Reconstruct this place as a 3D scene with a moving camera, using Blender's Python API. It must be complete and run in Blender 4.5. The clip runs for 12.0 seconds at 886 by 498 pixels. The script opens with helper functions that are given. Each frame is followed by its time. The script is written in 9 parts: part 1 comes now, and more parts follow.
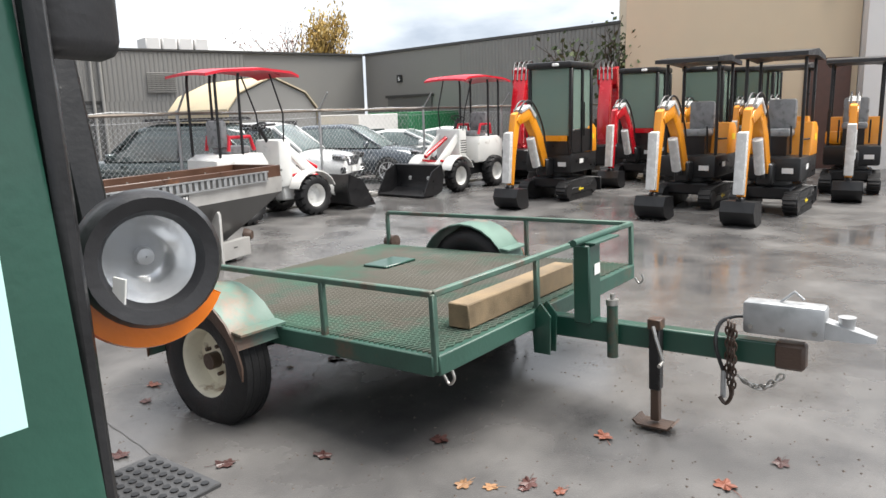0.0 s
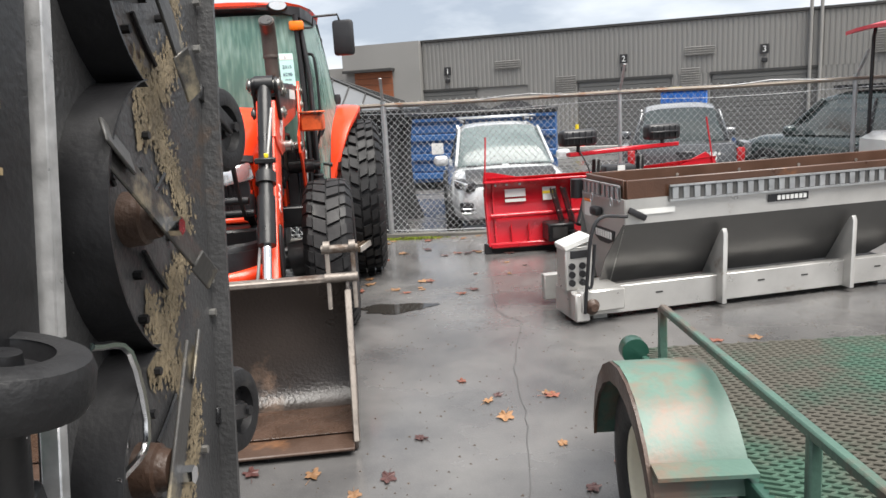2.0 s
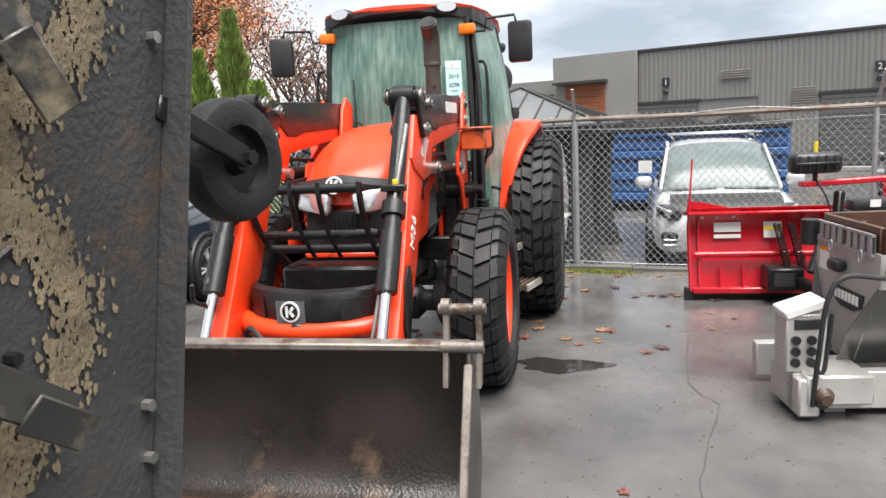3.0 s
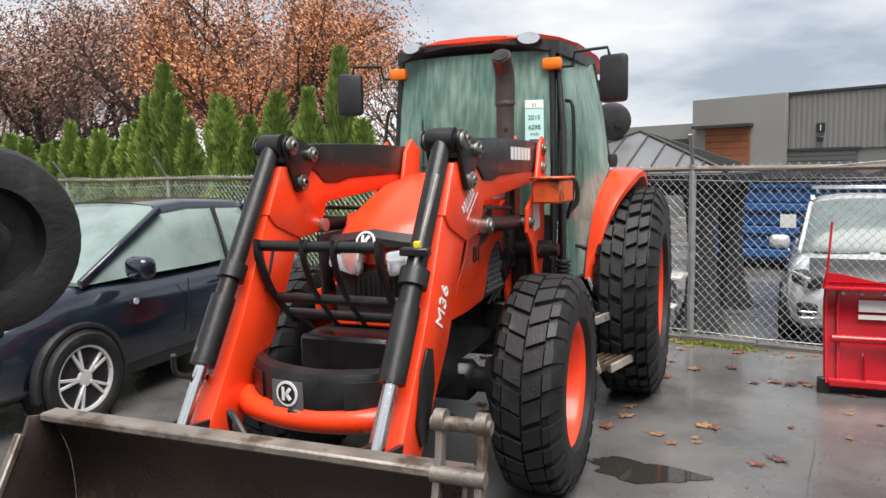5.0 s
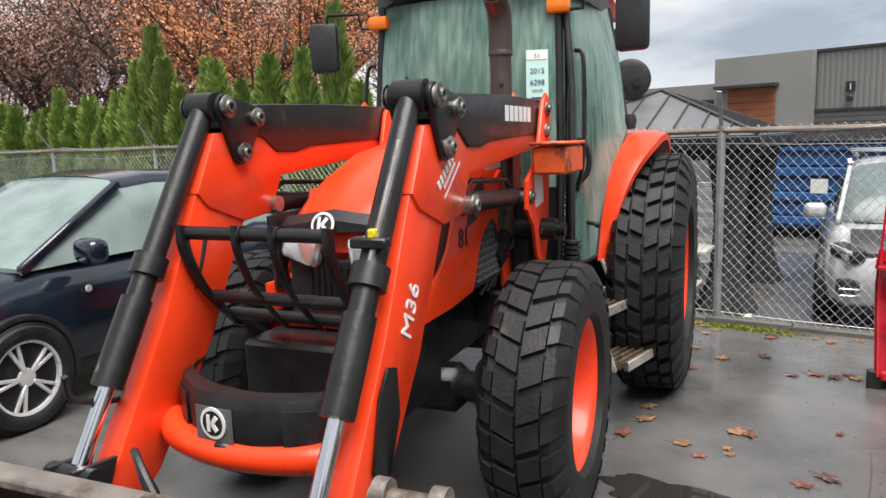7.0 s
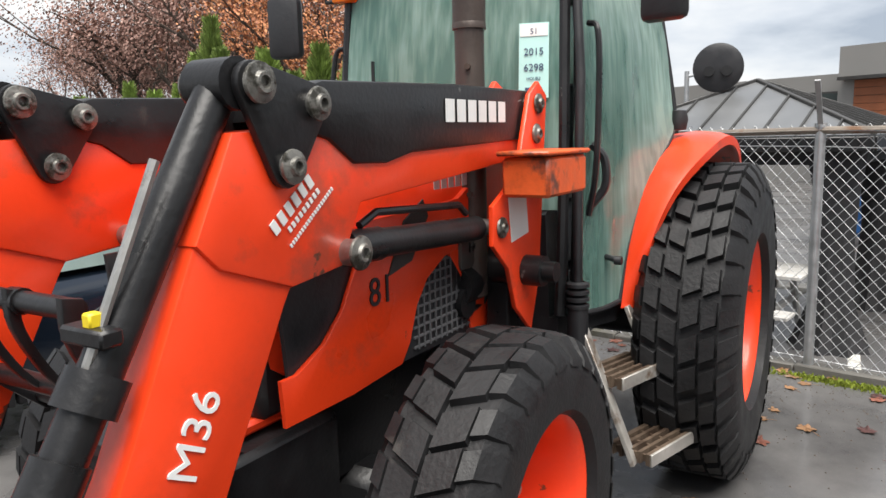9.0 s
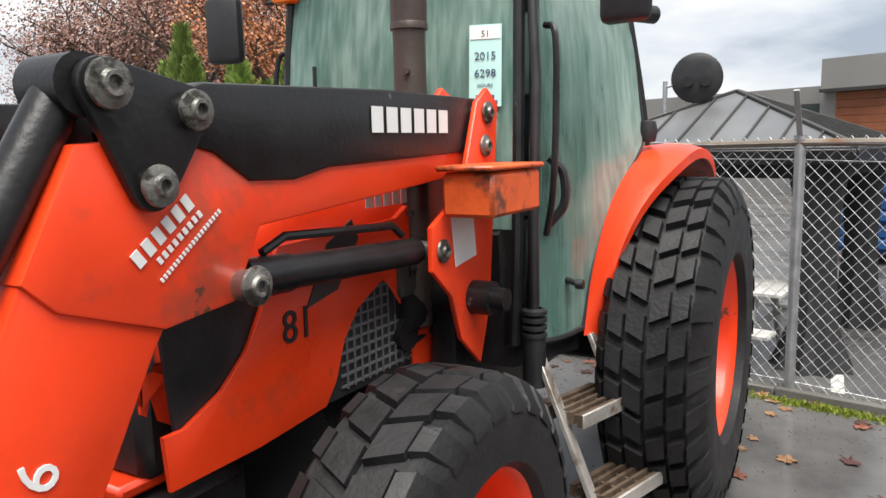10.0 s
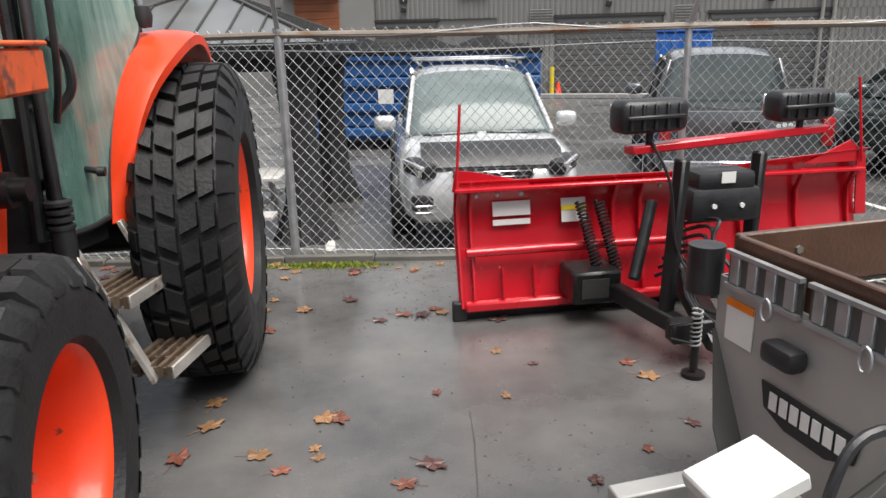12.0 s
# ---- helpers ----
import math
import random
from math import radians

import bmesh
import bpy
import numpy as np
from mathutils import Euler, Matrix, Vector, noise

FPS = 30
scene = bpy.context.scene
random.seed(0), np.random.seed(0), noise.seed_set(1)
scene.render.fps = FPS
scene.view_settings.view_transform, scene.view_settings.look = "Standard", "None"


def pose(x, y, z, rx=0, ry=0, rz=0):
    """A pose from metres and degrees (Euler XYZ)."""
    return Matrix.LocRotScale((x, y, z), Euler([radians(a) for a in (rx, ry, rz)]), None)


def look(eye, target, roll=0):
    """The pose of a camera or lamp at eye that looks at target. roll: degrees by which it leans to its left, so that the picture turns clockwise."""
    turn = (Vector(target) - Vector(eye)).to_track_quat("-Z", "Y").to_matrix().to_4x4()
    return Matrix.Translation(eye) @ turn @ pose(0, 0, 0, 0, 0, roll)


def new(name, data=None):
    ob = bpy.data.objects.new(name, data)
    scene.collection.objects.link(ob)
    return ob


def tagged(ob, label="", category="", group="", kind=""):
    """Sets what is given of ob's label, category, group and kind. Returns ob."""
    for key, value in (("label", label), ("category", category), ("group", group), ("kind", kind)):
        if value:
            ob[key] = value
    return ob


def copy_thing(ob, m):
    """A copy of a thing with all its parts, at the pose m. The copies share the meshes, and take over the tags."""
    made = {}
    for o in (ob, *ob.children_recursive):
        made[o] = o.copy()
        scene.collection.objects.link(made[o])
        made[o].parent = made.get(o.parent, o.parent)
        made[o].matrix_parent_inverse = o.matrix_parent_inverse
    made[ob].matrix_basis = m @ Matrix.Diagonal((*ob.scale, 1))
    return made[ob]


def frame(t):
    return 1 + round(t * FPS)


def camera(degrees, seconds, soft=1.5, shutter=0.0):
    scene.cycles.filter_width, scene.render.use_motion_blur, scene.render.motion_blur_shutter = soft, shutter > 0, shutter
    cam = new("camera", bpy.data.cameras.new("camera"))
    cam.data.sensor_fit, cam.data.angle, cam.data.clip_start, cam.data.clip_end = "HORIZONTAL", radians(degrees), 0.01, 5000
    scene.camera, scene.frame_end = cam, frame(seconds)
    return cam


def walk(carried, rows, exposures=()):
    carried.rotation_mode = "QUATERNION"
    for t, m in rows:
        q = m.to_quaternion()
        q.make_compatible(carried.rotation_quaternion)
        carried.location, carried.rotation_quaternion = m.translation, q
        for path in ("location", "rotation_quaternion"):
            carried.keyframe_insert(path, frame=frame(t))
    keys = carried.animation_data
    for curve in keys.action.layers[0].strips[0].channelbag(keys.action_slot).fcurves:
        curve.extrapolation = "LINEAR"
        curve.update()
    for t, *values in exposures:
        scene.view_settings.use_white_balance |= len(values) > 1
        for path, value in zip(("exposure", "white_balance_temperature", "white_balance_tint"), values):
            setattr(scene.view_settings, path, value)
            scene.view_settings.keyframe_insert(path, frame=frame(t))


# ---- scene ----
cam = camera(62.9, 12.0)
METRES, EYE, TILT, LEAN, TURN = 7.2, 1.69, -10.87, 1.5, 0.0
ROWS = [
    (0.0, 0.0, 0.0, 0.0, 0.0, 0.0, -0.0),
    (0.5, 0.0359, 0.0608, 0.0113, 9.12, 0.32, -1.89),
    (1.0, 0.0617, 0.127, 0.0226, 24.13, -1.36, -4.09),
    (1.5, 0.0478, 0.194, 0.0394, 39.43, -3.64, -5.53),
    (2.0, 0.0233, 0.2626, 0.0517, 53.06, -5.89, -6.41),
    (2.5, -0.0262, 0.3162, 0.0595, 62.95, -7.13, -7.08),
    (3.0, -0.0778, 0.3704, 0.0712, 69.82, -7.07, -7.97),
    (3.5, -0.1326, 0.4091, 0.0775, 74.71, -6.53, -8.74),
    (5.5, -0.174, 0.4623, 0.0936, 81.14, -5.99, -9.85),
    (6.0, -0.2003, 0.4543, 0.0921, 81.25, -6.67, -9.58),
    (6.5, -0.2237, 0.4668, 0.0946, 81.16, -7.45, -9.35),
    (7.0, -0.2572, 0.4989, 0.096, 81.94, -8.59, -9.23),
    (9.0, -0.3945, 0.6014, 0.1167, 90.34, -10.49, -9.4),
    (9.5, -0.4284, 0.6263, 0.1224, 90.5, -10.16, -9.48),
    (10.0, -0.434, 0.6245, 0.1202, 89.35, -9.5, -9.6),
    (10.5, -0.4033, 0.5975, 0.1203, 85.92, -8.49, -9.9),
    (11.0, -0.3818, 0.593, 0.1205, 81.26, -7.25, -10.28),
    (11.5, -0.3862, 0.6022, 0.114, 69.38, -7.65, -10.55),
    (12.0, -0.4033, 0.5977, 0.1039, 49.65, -10.34, -8.04),
]
walk(cam, [(t, pose(0, 0, EYE, TILT, LEAN, TURN) @ pose(METRES * x, METRES * y, METRES * z, 90 + pitch, roll, yaw)) for t, x, y, z, yaw, pitch, roll in ROWS], [(0.0, 1.25), (1.0, 1.0), (1.5, 1.03), (3.0, 1.1), (3.7, 1.07), (5.5, 0.74), (7.2, 0.76), (9.0, 0.86), (11.0, 0.86), (12.0, 0.74)])

# ---- world and light: a broken overcast sky, soft high sun ----
def build_world():
    w = bpy.data.worlds.new("overcast_sky")
    scene.world = w
    w.use_nodes = True
    nt = w.node_tree
    nt.nodes.clear()
    out = nt.nodes.new("ShaderNodeOutputWorld")
    bg = nt.nodes.new("ShaderNodeBackground")
    bg.inputs[1].default_value = 0.67
    sky = nt.nodes.new("ShaderNodeTexSky")
    sky.sky_type, sky.sun_disc = "NISHITA", False
    sky.sun_elevation, sky.sun_rotation = radians(66), radians(100)
    dim = nt.nodes.new("ShaderNodeVectorMath")
    dim.operation = "SCALE"
    dim.inputs["Scale"].default_value = 0.1
    nt.links.new(sky.outputs[0], dim.inputs[0])
    co = nt.nodes.new("ShaderNodeTexCoord")
    mp = nt.nodes.new("ShaderNodeMapping")
    mp.inputs["Scale"].default_value = (1.6, 1.6, 5.0)
    nt.links.new(co.outputs["Generated"], mp.inputs[0])
    n1 = nt.nodes.new("ShaderNodeTexNoise")
    n1.inputs["Scale"].default_value, n1.inputs["Detail"].default_value, n1.inputs["Roughness"].default_value = 1.5, 7, 0.52
    nt.links.new(mp.outputs[0], n1.inputs["Vector"])
    ramp = nt.nodes.new("ShaderNodeValToRGB")
    e = ramp.color_ramp.elements
    e[0].position, e[0].color = 0.36, (0.40, 0.45, 0.53, 1)
    e[1].position, e[1].color = 0.62, (0.98, 0.97, 0.95, 1)
    mid = e.new(0.47)
    mid.color = (0.66, 0.70, 0.76, 1)
    nt.links.new(n1.outputs[0], ramp.inputs[0])
    mix = nt.nodes.new("ShaderNodeMix")
    mix.data_type = "RGBA"
    mix.inputs["Factor"].default_value = 0.88
    nt.links.new(dim.outputs[0], mix.inputs["A"])
    nt.links.new(ramp.outputs[0], mix.inputs["B"])
    nt.links.new(mix.outputs["Result"], bg.inputs[0])
    nt.links.new(bg.outputs[0], out.inputs[0])


build_world()
sun_data = bpy.data.lights.new("sun", "SUN")
sun_data.energy, sun_data.angle, sun_data.color = 4.3, radians(50), (1.0, 0.96, 0.9)
sun = new("sun", sun_data)
sun.matrix_world = look((12, 2, 30), (0, 0, 0))


# ---- materials ----
def surface(name, color, rough=0.5, metal=0.0, var=0.25, scale=6.0, dirt=None, dirt_amount=0.45, fine=60.0, bump=0.15, clear=0.0, wet=0.0, rand=0.0, spec=0.5, chips=None):
    """A worn surface: colour broken at two scales, optional dirt patches, uneven gloss and fine relief."""
    m = bpy.data.materials.new(name)
    m.use_nodes = True
    nt = m.node_tree
    b = nt.nodes["Principled BSDF"]
    co = nt.nodes.new("ShaderNodeTexCoord")
    big = nt.nodes.new("ShaderNodeTexNoise")
    big.inputs["Scale"].default_value, big.inputs["Detail"].default_value = scale, 6
    small = nt.nodes.new("ShaderNodeTexNoise")
    small.inputs["Scale"].default_value, small.inputs["Detail"].default_value = fine, 3
    for n in (big, small):
        nt.links.new(co.outputs["Object"], n.inputs["Vector"])
    def mixer(fac, a, c):
        x = nt.nodes.new("ShaderNodeMix")
        x.data_type = "RGBA"
        for key, v in (("Factor", fac), ("A", a), ("B", c)):
            if isinstance(v, bpy.types.NodeSocket):
                nt.links.new(v, x.inputs[key])
            else:
                x.inputs[key].default_value = v
        return x.outputs["Result"]
    def ranged(sock, lo, hi, a, c):
        r = nt.nodes.new("ShaderNodeMapRange")
        for k, v in (("From Min", lo), ("From Max", hi), ("To Min", a), ("To Max", c)):
            r.inputs[k].default_value = v
        nt.links.new(sock, r.inputs["Value"])
        return r.outputs[0]
    base = (*color, 1)
    dark = tuple(max(0.0, c * (1 - var)) for c in color) + (1,)
    lite = tuple(min(1.0, c * (1 + var * 0.7)) for c in color) + (1,)
    col = mixer(ranged(big.outputs[0], 0.3, 0.7, 0, 1), dark, lite)
    col = mixer(ranged(small.outputs[0], 0.35, 0.65, 0, 0.5), col, base)
    if rand:
        info = nt.nodes.new("ShaderNodeObjectInfo")
        hsv = nt.nodes.new("ShaderNodeHueSaturation")
        nt.links.new(ranged(info.outputs["Random"], 0, 1, 1 - rand, 1 + rand), hsv.inputs["Value"])
        nt.links.new(col, hsv.inputs["Color"])
        col = hsv.outputs[0]
    if dirt:
        sp = nt.nodes.new("ShaderNodeTexNoise")
        sp.inputs["Scale"].default_value, sp.inputs["Detail"].default_value, sp.inputs["Roughness"].default_value = scale * 0.7, 9, 0.65
        mp = nt.nodes.new("ShaderNodeMapping")
        mp.inputs["Location"].default_value = (3.7, 1.3, 8.1)
        nt.links.new(co.outputs["Object"], mp.inputs[0])
        nt.links.new(mp.outputs[0], sp.inputs["Vector"])
        edge = 0.72 - 0.4 * dirt_amount
        col = mixer(ranged(sp.outputs[0], edge, edge + 0.1, 0, 0.9), col, (*dirt, 1))
    if chips:
        chip = nt.nodes.new("ShaderNodeTexNoise")
        chip.inputs["Scale"].default_value, chip.inputs["Detail"].default_value, chip.inputs["Roughness"].default_value = chips[1], 6, 0.6
        cm = nt.nodes.new("ShaderNodeMapping")
        cm.inputs["Location"].default_value = (9.1, 4.4, 2.7)
        nt.links.new(co.outputs["Object"], cm.inputs[0])
        nt.links.new(cm.outputs[0], chip.inputs["Vector"])
        col = mixer(ranged(chip.outputs[0], chips[2], chips[2] + 0.02, 0, 0.85), col, (*chips[0], 1))
    nt.links.new(col, b.inputs["Base Color"])
    nt.links.new(ranged(big.outputs[0], 0.3, 0.7, max(0.02, rough * (0.75 - wet)), min(1, rough * 1.25)), b.inputs["Roughness"])
    b.inputs["Metallic"].default_value = metal
    b.inputs["Specular IOR Level"].default_value = spec
    b.inputs["Coat Weight"].default_value = clear
    b.inputs["Coat Roughness"].default_value = 0.08
    if bump:
        bp = nt.nodes.new("ShaderNodeBump")
        bp.inputs["Strength"].default_value, bp.inputs["Distance"].default_value = bump, 0.01
        nt.links.new(small.outputs[0], bp.inputs["Height"])
        nt.links.new(bp.outputs[0], b.inputs["Normal"])
    return m


def glass(name, color, rough=0.05, alpha=1.0, trans=1.0):
    m = bpy.data.materials.new(name)
    m.use_nodes = True
    nt = m.node_tree
    b = nt.nodes["Principled BSDF"]
    b.inputs["Base Color"].default_value = (*color, 1)
    b.inputs["Roughness"].default_value = rough
    b.inputs["Transmission Weight"].default_value = trans
    b.inputs["IOR"].default_value = 1.1 if trans > 0.5 else 1.45
    b.inputs["Alpha"].default_value = alpha
    co = nt.nodes.new("ShaderNodeTexCoord")
    mp = nt.nodes.new("ShaderNodeMapping")
    mp.inputs["Scale"].default_value = (14, 14, 1.2)
    n = nt.nodes.new("ShaderNodeTexNoise")
    n.inputs["Scale"].default_value, n.inputs["Detail"].default_value = 2.0, 6
    r = nt.nodes.new("ShaderNodeMapRange")
    r.inputs["From Min"].default_value, r.inputs["From Max"].default_value = 0.35, 0.7
    r.inputs["To Min"].default_value, r.inputs["To Max"].default_value = rough * 0.5, min(1, rough * 2)
    nt.links.new(co.outputs["Object"], mp.inputs[0])
    nt.links.new(mp.outputs[0], n.inputs["Vector"])
    nt.links.new(n.outputs[0], r.inputs["Value"])
    nt.links.new(r.outputs[0], b.inputs["Roughness"])
    return m


def misted_glass():
    """Green-tinted cab glass, fogged inside, with clear runs where drops have trickled down."""
    m = glass("tinted_cab_glass", (0.20, 0.40, 0.33), 0.12, 1.0, 0.55)
    nt = m.node_tree
    b = nt.nodes["Principled BSDF"]
    co = nt.nodes.new("ShaderNodeTexCoord")
    def tex(scale, sx, sz, detail):
        mp = nt.nodes.new("ShaderNodeMapping")
        mp.inputs["Scale"].default_value = (sx, sx, sz)
        n = nt.nodes.new("ShaderNodeTexNoise")
        n.inputs["Scale"].default_value, n.inputs["Detail"].default_value = scale, detail
        nt.links.new(co.outputs["Object"], mp.inputs[0])
        nt.links.new(mp.outputs[0], n.inputs["Vector"])
        return n.outputs[0]
    runs, fog = tex(1.0, 34.0, 1.3, 4), tex(1.0, 2.2, 1.6, 3)
    add = nt.nodes.new("ShaderNodeMath")
    add.operation = "MULTIPLY_ADD"
    nt.links.new(fog, add.inputs[0])
    add.inputs[1].default_value = 1.0
    soft = nt.nodes.new("ShaderNodeMath")
    soft.operation = "MULTIPLY"
    soft.inputs[1].default_value = 0.55
    nt.links.new(runs, soft.inputs[0])
    nt.links.new(soft.outputs[0], add.inputs[2])
    def ranged(lo, hi, a, c):
        r = nt.nodes.new("ShaderNodeMapRange")
        for k, v in (("From Min", lo), ("From Max", hi), ("To Min", a), ("To Max", c)):
            r.inputs[k].default_value = v
        nt.links.new(add.outputs[0], r.inputs["Value"])
        return r.outputs[0]
    ramp = nt.nodes.new("ShaderNodeValToRGB")
    e = ramp.color_ramp.elements
    e[0].position, e[0].color = 0.15, (0.25, 0.42, 0.37, 1)
    e[1].position, e[1].color = 0.85, (0.50, 0.66, 0.60, 1)
    nt.links.new(ranged(0.55, 1.0, 0.0, 1.0), ramp.inputs[0])
    nt.links.new(ramp.outputs[0], b.inputs["Base Color"])
    nt.links.new(ranged(0.6, 0.95, 0.62, 0.4), b.inputs["Transmission Weight"])
    b.inputs["IOR"].default_value = 1.3
    return m


def asphalt_material():
    """Wet, dark, patchy asphalt with thin standing water in the low spots."""
    m = bpy.data.materials.new("wet_asphalt")
    m.use_nodes = True
    nt = m.node_tree
    b = nt.nodes["Principled BSDF"]
    co = nt.nodes.new("ShaderNodeTexCoord")
    def tex(scale, detail, rough=0.5):
        n = nt.nodes.new("ShaderNodeTexNoise")
        n.inputs["Scale"].default_value, n.inputs["Detail"].default_value, n.inputs["Roughness"].default_value = scale, detail, rough
        nt.links.new(co.outputs["Object"], n.inputs["Vector"])
        return n.outputs[0]
    def ranged(sock, lo, hi, a, c):
        r = nt.nodes.new("ShaderNodeMapRange")
        for k, v in (("From Min", lo), ("From Max", hi), ("To Min", a), ("To Max", c)):
            r.inputs[k].default_value = v
        nt.links.new(sock, r.inputs["Value"])
        return r.outputs[0]
    pool, patch, grit, stones = tex(0.33, 5, 0.55), tex(1.4, 6, 0.6), tex(90, 3), tex(260, 2)
    ramp = nt.nodes.new("ShaderNodeValToRGB")
    ramp.color_ramp.elements[0].position, ramp.color_ramp.elements[0].color = 0.3, (0.052, 0.051, 0.052, 1)
    ramp.color_ramp.elements[1].position, ramp.color_ramp.elements[1].color = 0.72, (0.125, 0.121, 0.118, 1)
    nt.links.new(patch, ramp.inputs[0])
    speck = nt.nodes.new("ShaderNodeMix")
    speck.data_type = "RGBA"
    nt.links.new(ranged(stones, 0.62, 0.74, 0, 0.55), speck.inputs["Factor"])
    nt.links.new(ramp.outputs[0], speck.inputs["A"])
    speck.inputs["B"].default_value = (0.22, 0.21, 0.2, 1)
    nt.links.new(speck.outputs["Result"], b.inputs["Base Color"])
    wet = ranged(pool, 0.42, 0.6, 0.36, 0.10)
    add = nt.nodes.new("ShaderNodeMath")
    add.operation = "ADD"
    nt.links.new(wet, add.inputs[0])
    nt.links.new(ranged(patch, 0.3, 0.7, -0.07, 0.14), add.inputs[1])
    nt.links.new(add.outputs[0], b.inputs["Roughness"])
    bp = nt.nodes.new("ShaderNodeBump")
    bp.inputs["Distance"].default_value = 0.004
    nt.links.new(ranged(pool, 0.45, 0.62, 0.5, 0.06), bp.inputs["Strength"])
    nt.links.new(grit, bp.inputs["Height"])
    nt.links.new(bp.outputs[0], b.inputs["Normal"])
    return m


ASPHALT = asphalt_material()
ORANGE = surface("orange_paint", (0.82, 0.052, 0.010), 0.36, var=0.16, scale=3, dirt=(0.44, 0.06, 0.03), dirt_amount=0.3, bump=0.05, clear=0.12, chips=((0.05, 0.045, 0.03), 5.5, 0.66))
ORANGE_WORN = surface("worn_orange_paint", (0.66, 0.10, 0.02), 0.45, var=0.3, scale=9, dirt=(0.05, 0.03, 0.022), dirt_amount=0.5, bump=0.1)
RED = surface("red_paint", (0.48, 0.008, 0.018), 0.25, var=0.12, scale=3, bump=0.04, clear=0.4)
RED_PLASTIC = surface("red_canopy_plastic", (0.55, 0.012, 0.03), 0.35, var=0.1, scale=3, bump=0.03)
BLACK = surface("black_paint", (0.012, 0.012, 0.013), 0.35, var=0.4, scale=8, dirt=(0.04, 0.038, 0.034), dirt_amount=0.22, bump=0.12, spec=0.38, chips=((0.10, 0.10, 0.095), 11.0, 0.70))
BLACK_PLASTIC = surface("black_plastic", (0.016, 0.016, 0.018), 0.42, var=0.3, scale=10, bump=0.12)
RUBBER = surface("tyre_rubber", (0.011, 0.011, 0.012), 0.58, var=0.4, scale=7, dirt=(0.036, 0.034, 0.031), dirt_amount=0.28, bump=0.25, spec=0.38)
STEEL = surface("bare_steel", (0.42, 0.41, 0.39), 0.38, metal=0.9, var=0.25, scale=12, dirt=(0.13, 0.07, 0.035), dirt_amount=0.25, bump=0.1)
CHROME = surface("chrome", (0.75, 0.75, 0.76), 0.12, metal=1.0, var=0.05, bump=0)
GALV = surface("galvanised_steel", (0.42, 0.43, 0.44), 0.42, metal=0.7, var=0.2, scale=14, bump=0.06)
# Darkened tone holding the shade of the hopper's slopes; the duct outlet shares it.
STAINLESS = surface("hopper_shade_steel", (0.105, 0.103, 0.10), 0.38, metal=0.45, var=0.14, scale=4, bump=0.05)
RUSTY = surface("rusty_steel", (0.055, 0.032, 0.022), 0.55, var=0.5, scale=3.5, dirt=(0.16, 0.075, 0.035), dirt_amount=0.4, bump=0.35, wet=0.3)
BUCKET_STEEL = surface("worn_bucket_steel", (0.034, 0.026, 0.022), 0.42, var=0.55, scale=2.2, dirt=(0.14, 0.09, 0.062), dirt_amount=0.42, bump=0.3, wet=0.3)
GREEN_PAINT = surface("faded_green_paint", (0.024, 0.07, 0.052), 0.42, var=0.35, scale=3, dirt=(0.095, 0.055, 0.036), dirt_amount=0.42, bump=0.15)
GREEN_FADED = surface("chalky_green_paint", (0.075, 0.135, 0.108), 0.45, var=0.35, scale=3, dirt=(0.17, 0.10, 0.07), dirt_amount=0.5, bump=0.12)
GREEN_MESH = surface("weathered_green_mesh", (0.042, 0.082, 0.06), 0.65, var=0.5, scale=1.3, dirt=(0.075, 0.066, 0.055), dirt_amount=0.72, bump=0.2, spec=0.2)
GREEN_DARK = surface("dark_green_paint", (0.012, 0.055, 0.038), 0.35, var=0.3, scale=2, bump=0.08, clear=0.2)
TIMBER = surface("weathered_timber", (0.20, 0.145, 0.085), 0.7, var=0.45, scale=9, fine=140, bump=0.4)
WHITE_PAINT = surface("white_paint", (0.62, 0.62, 0.60), 0.35, var=0.08, scale=4, dirt=(0.2, 0.16, 0.12), dirt_amount=0.2, bump=0.05)
CREAM = surface("cream_wheel_paint", (0.62, 0.58, 0.46), 0.45, var=0.12, scale=8, dirt=(0.16, 0.09, 0.045), dirt_amount=0.34, bump=0.1)
PAPER = surface("white_label", (0.68, 0.68, 0.66), 0.6, var=0.05, bump=0)
PAPER_BLUE = surface("pale_sale_sheet", (0.42, 0.66, 0.62), 0.35, var=0.05, bump=0)
INK = surface("dark_ink", (0.03, 0.04, 0.10), 0.6, var=0.05, bump=0)
WHITE_DECAL = surface("white_decal", (0.72, 0.72, 0.71), 0.4, var=0.05, bump=0)
YELLOW = surface("yellow_decal", (0.72, 0.55, 0.02), 0.4, var=0.05, bump=0)
AMBER = surface("amber_lens", (0.75, 0.18, 0.008), 0.2, var=0.12, scale=20, bump=0.1)
RED_LENS = surface("red_lens", (0.35, 0.01, 0.012), 0.15, var=0.1, bump=0)
LAMP = surface("lamp_reflector", (0.72, 0.73, 0.74), 0.16, metal=0.75, var=0.15, scale=14, bump=0.05)
CAB_GLASS = misted_glass()
CAR_GLASS = surface("dark_car_glass", (0.05, 0.065, 0.065), 0.06, var=0.2, scale=3, bump=0, spec=0.9)
MIST_GLASS = surface("misted_windscreen", (0.12, 0.15, 0.15), 0.2, var=0.3, scale=3, bump=0, spec=0.4)


# ---- mesh helpers ----
V = Vector


def at(x=0, y=0, z=0, rx=0, ry=0, rz=0):
    return pose(x, y, z, rx, ry, rz)


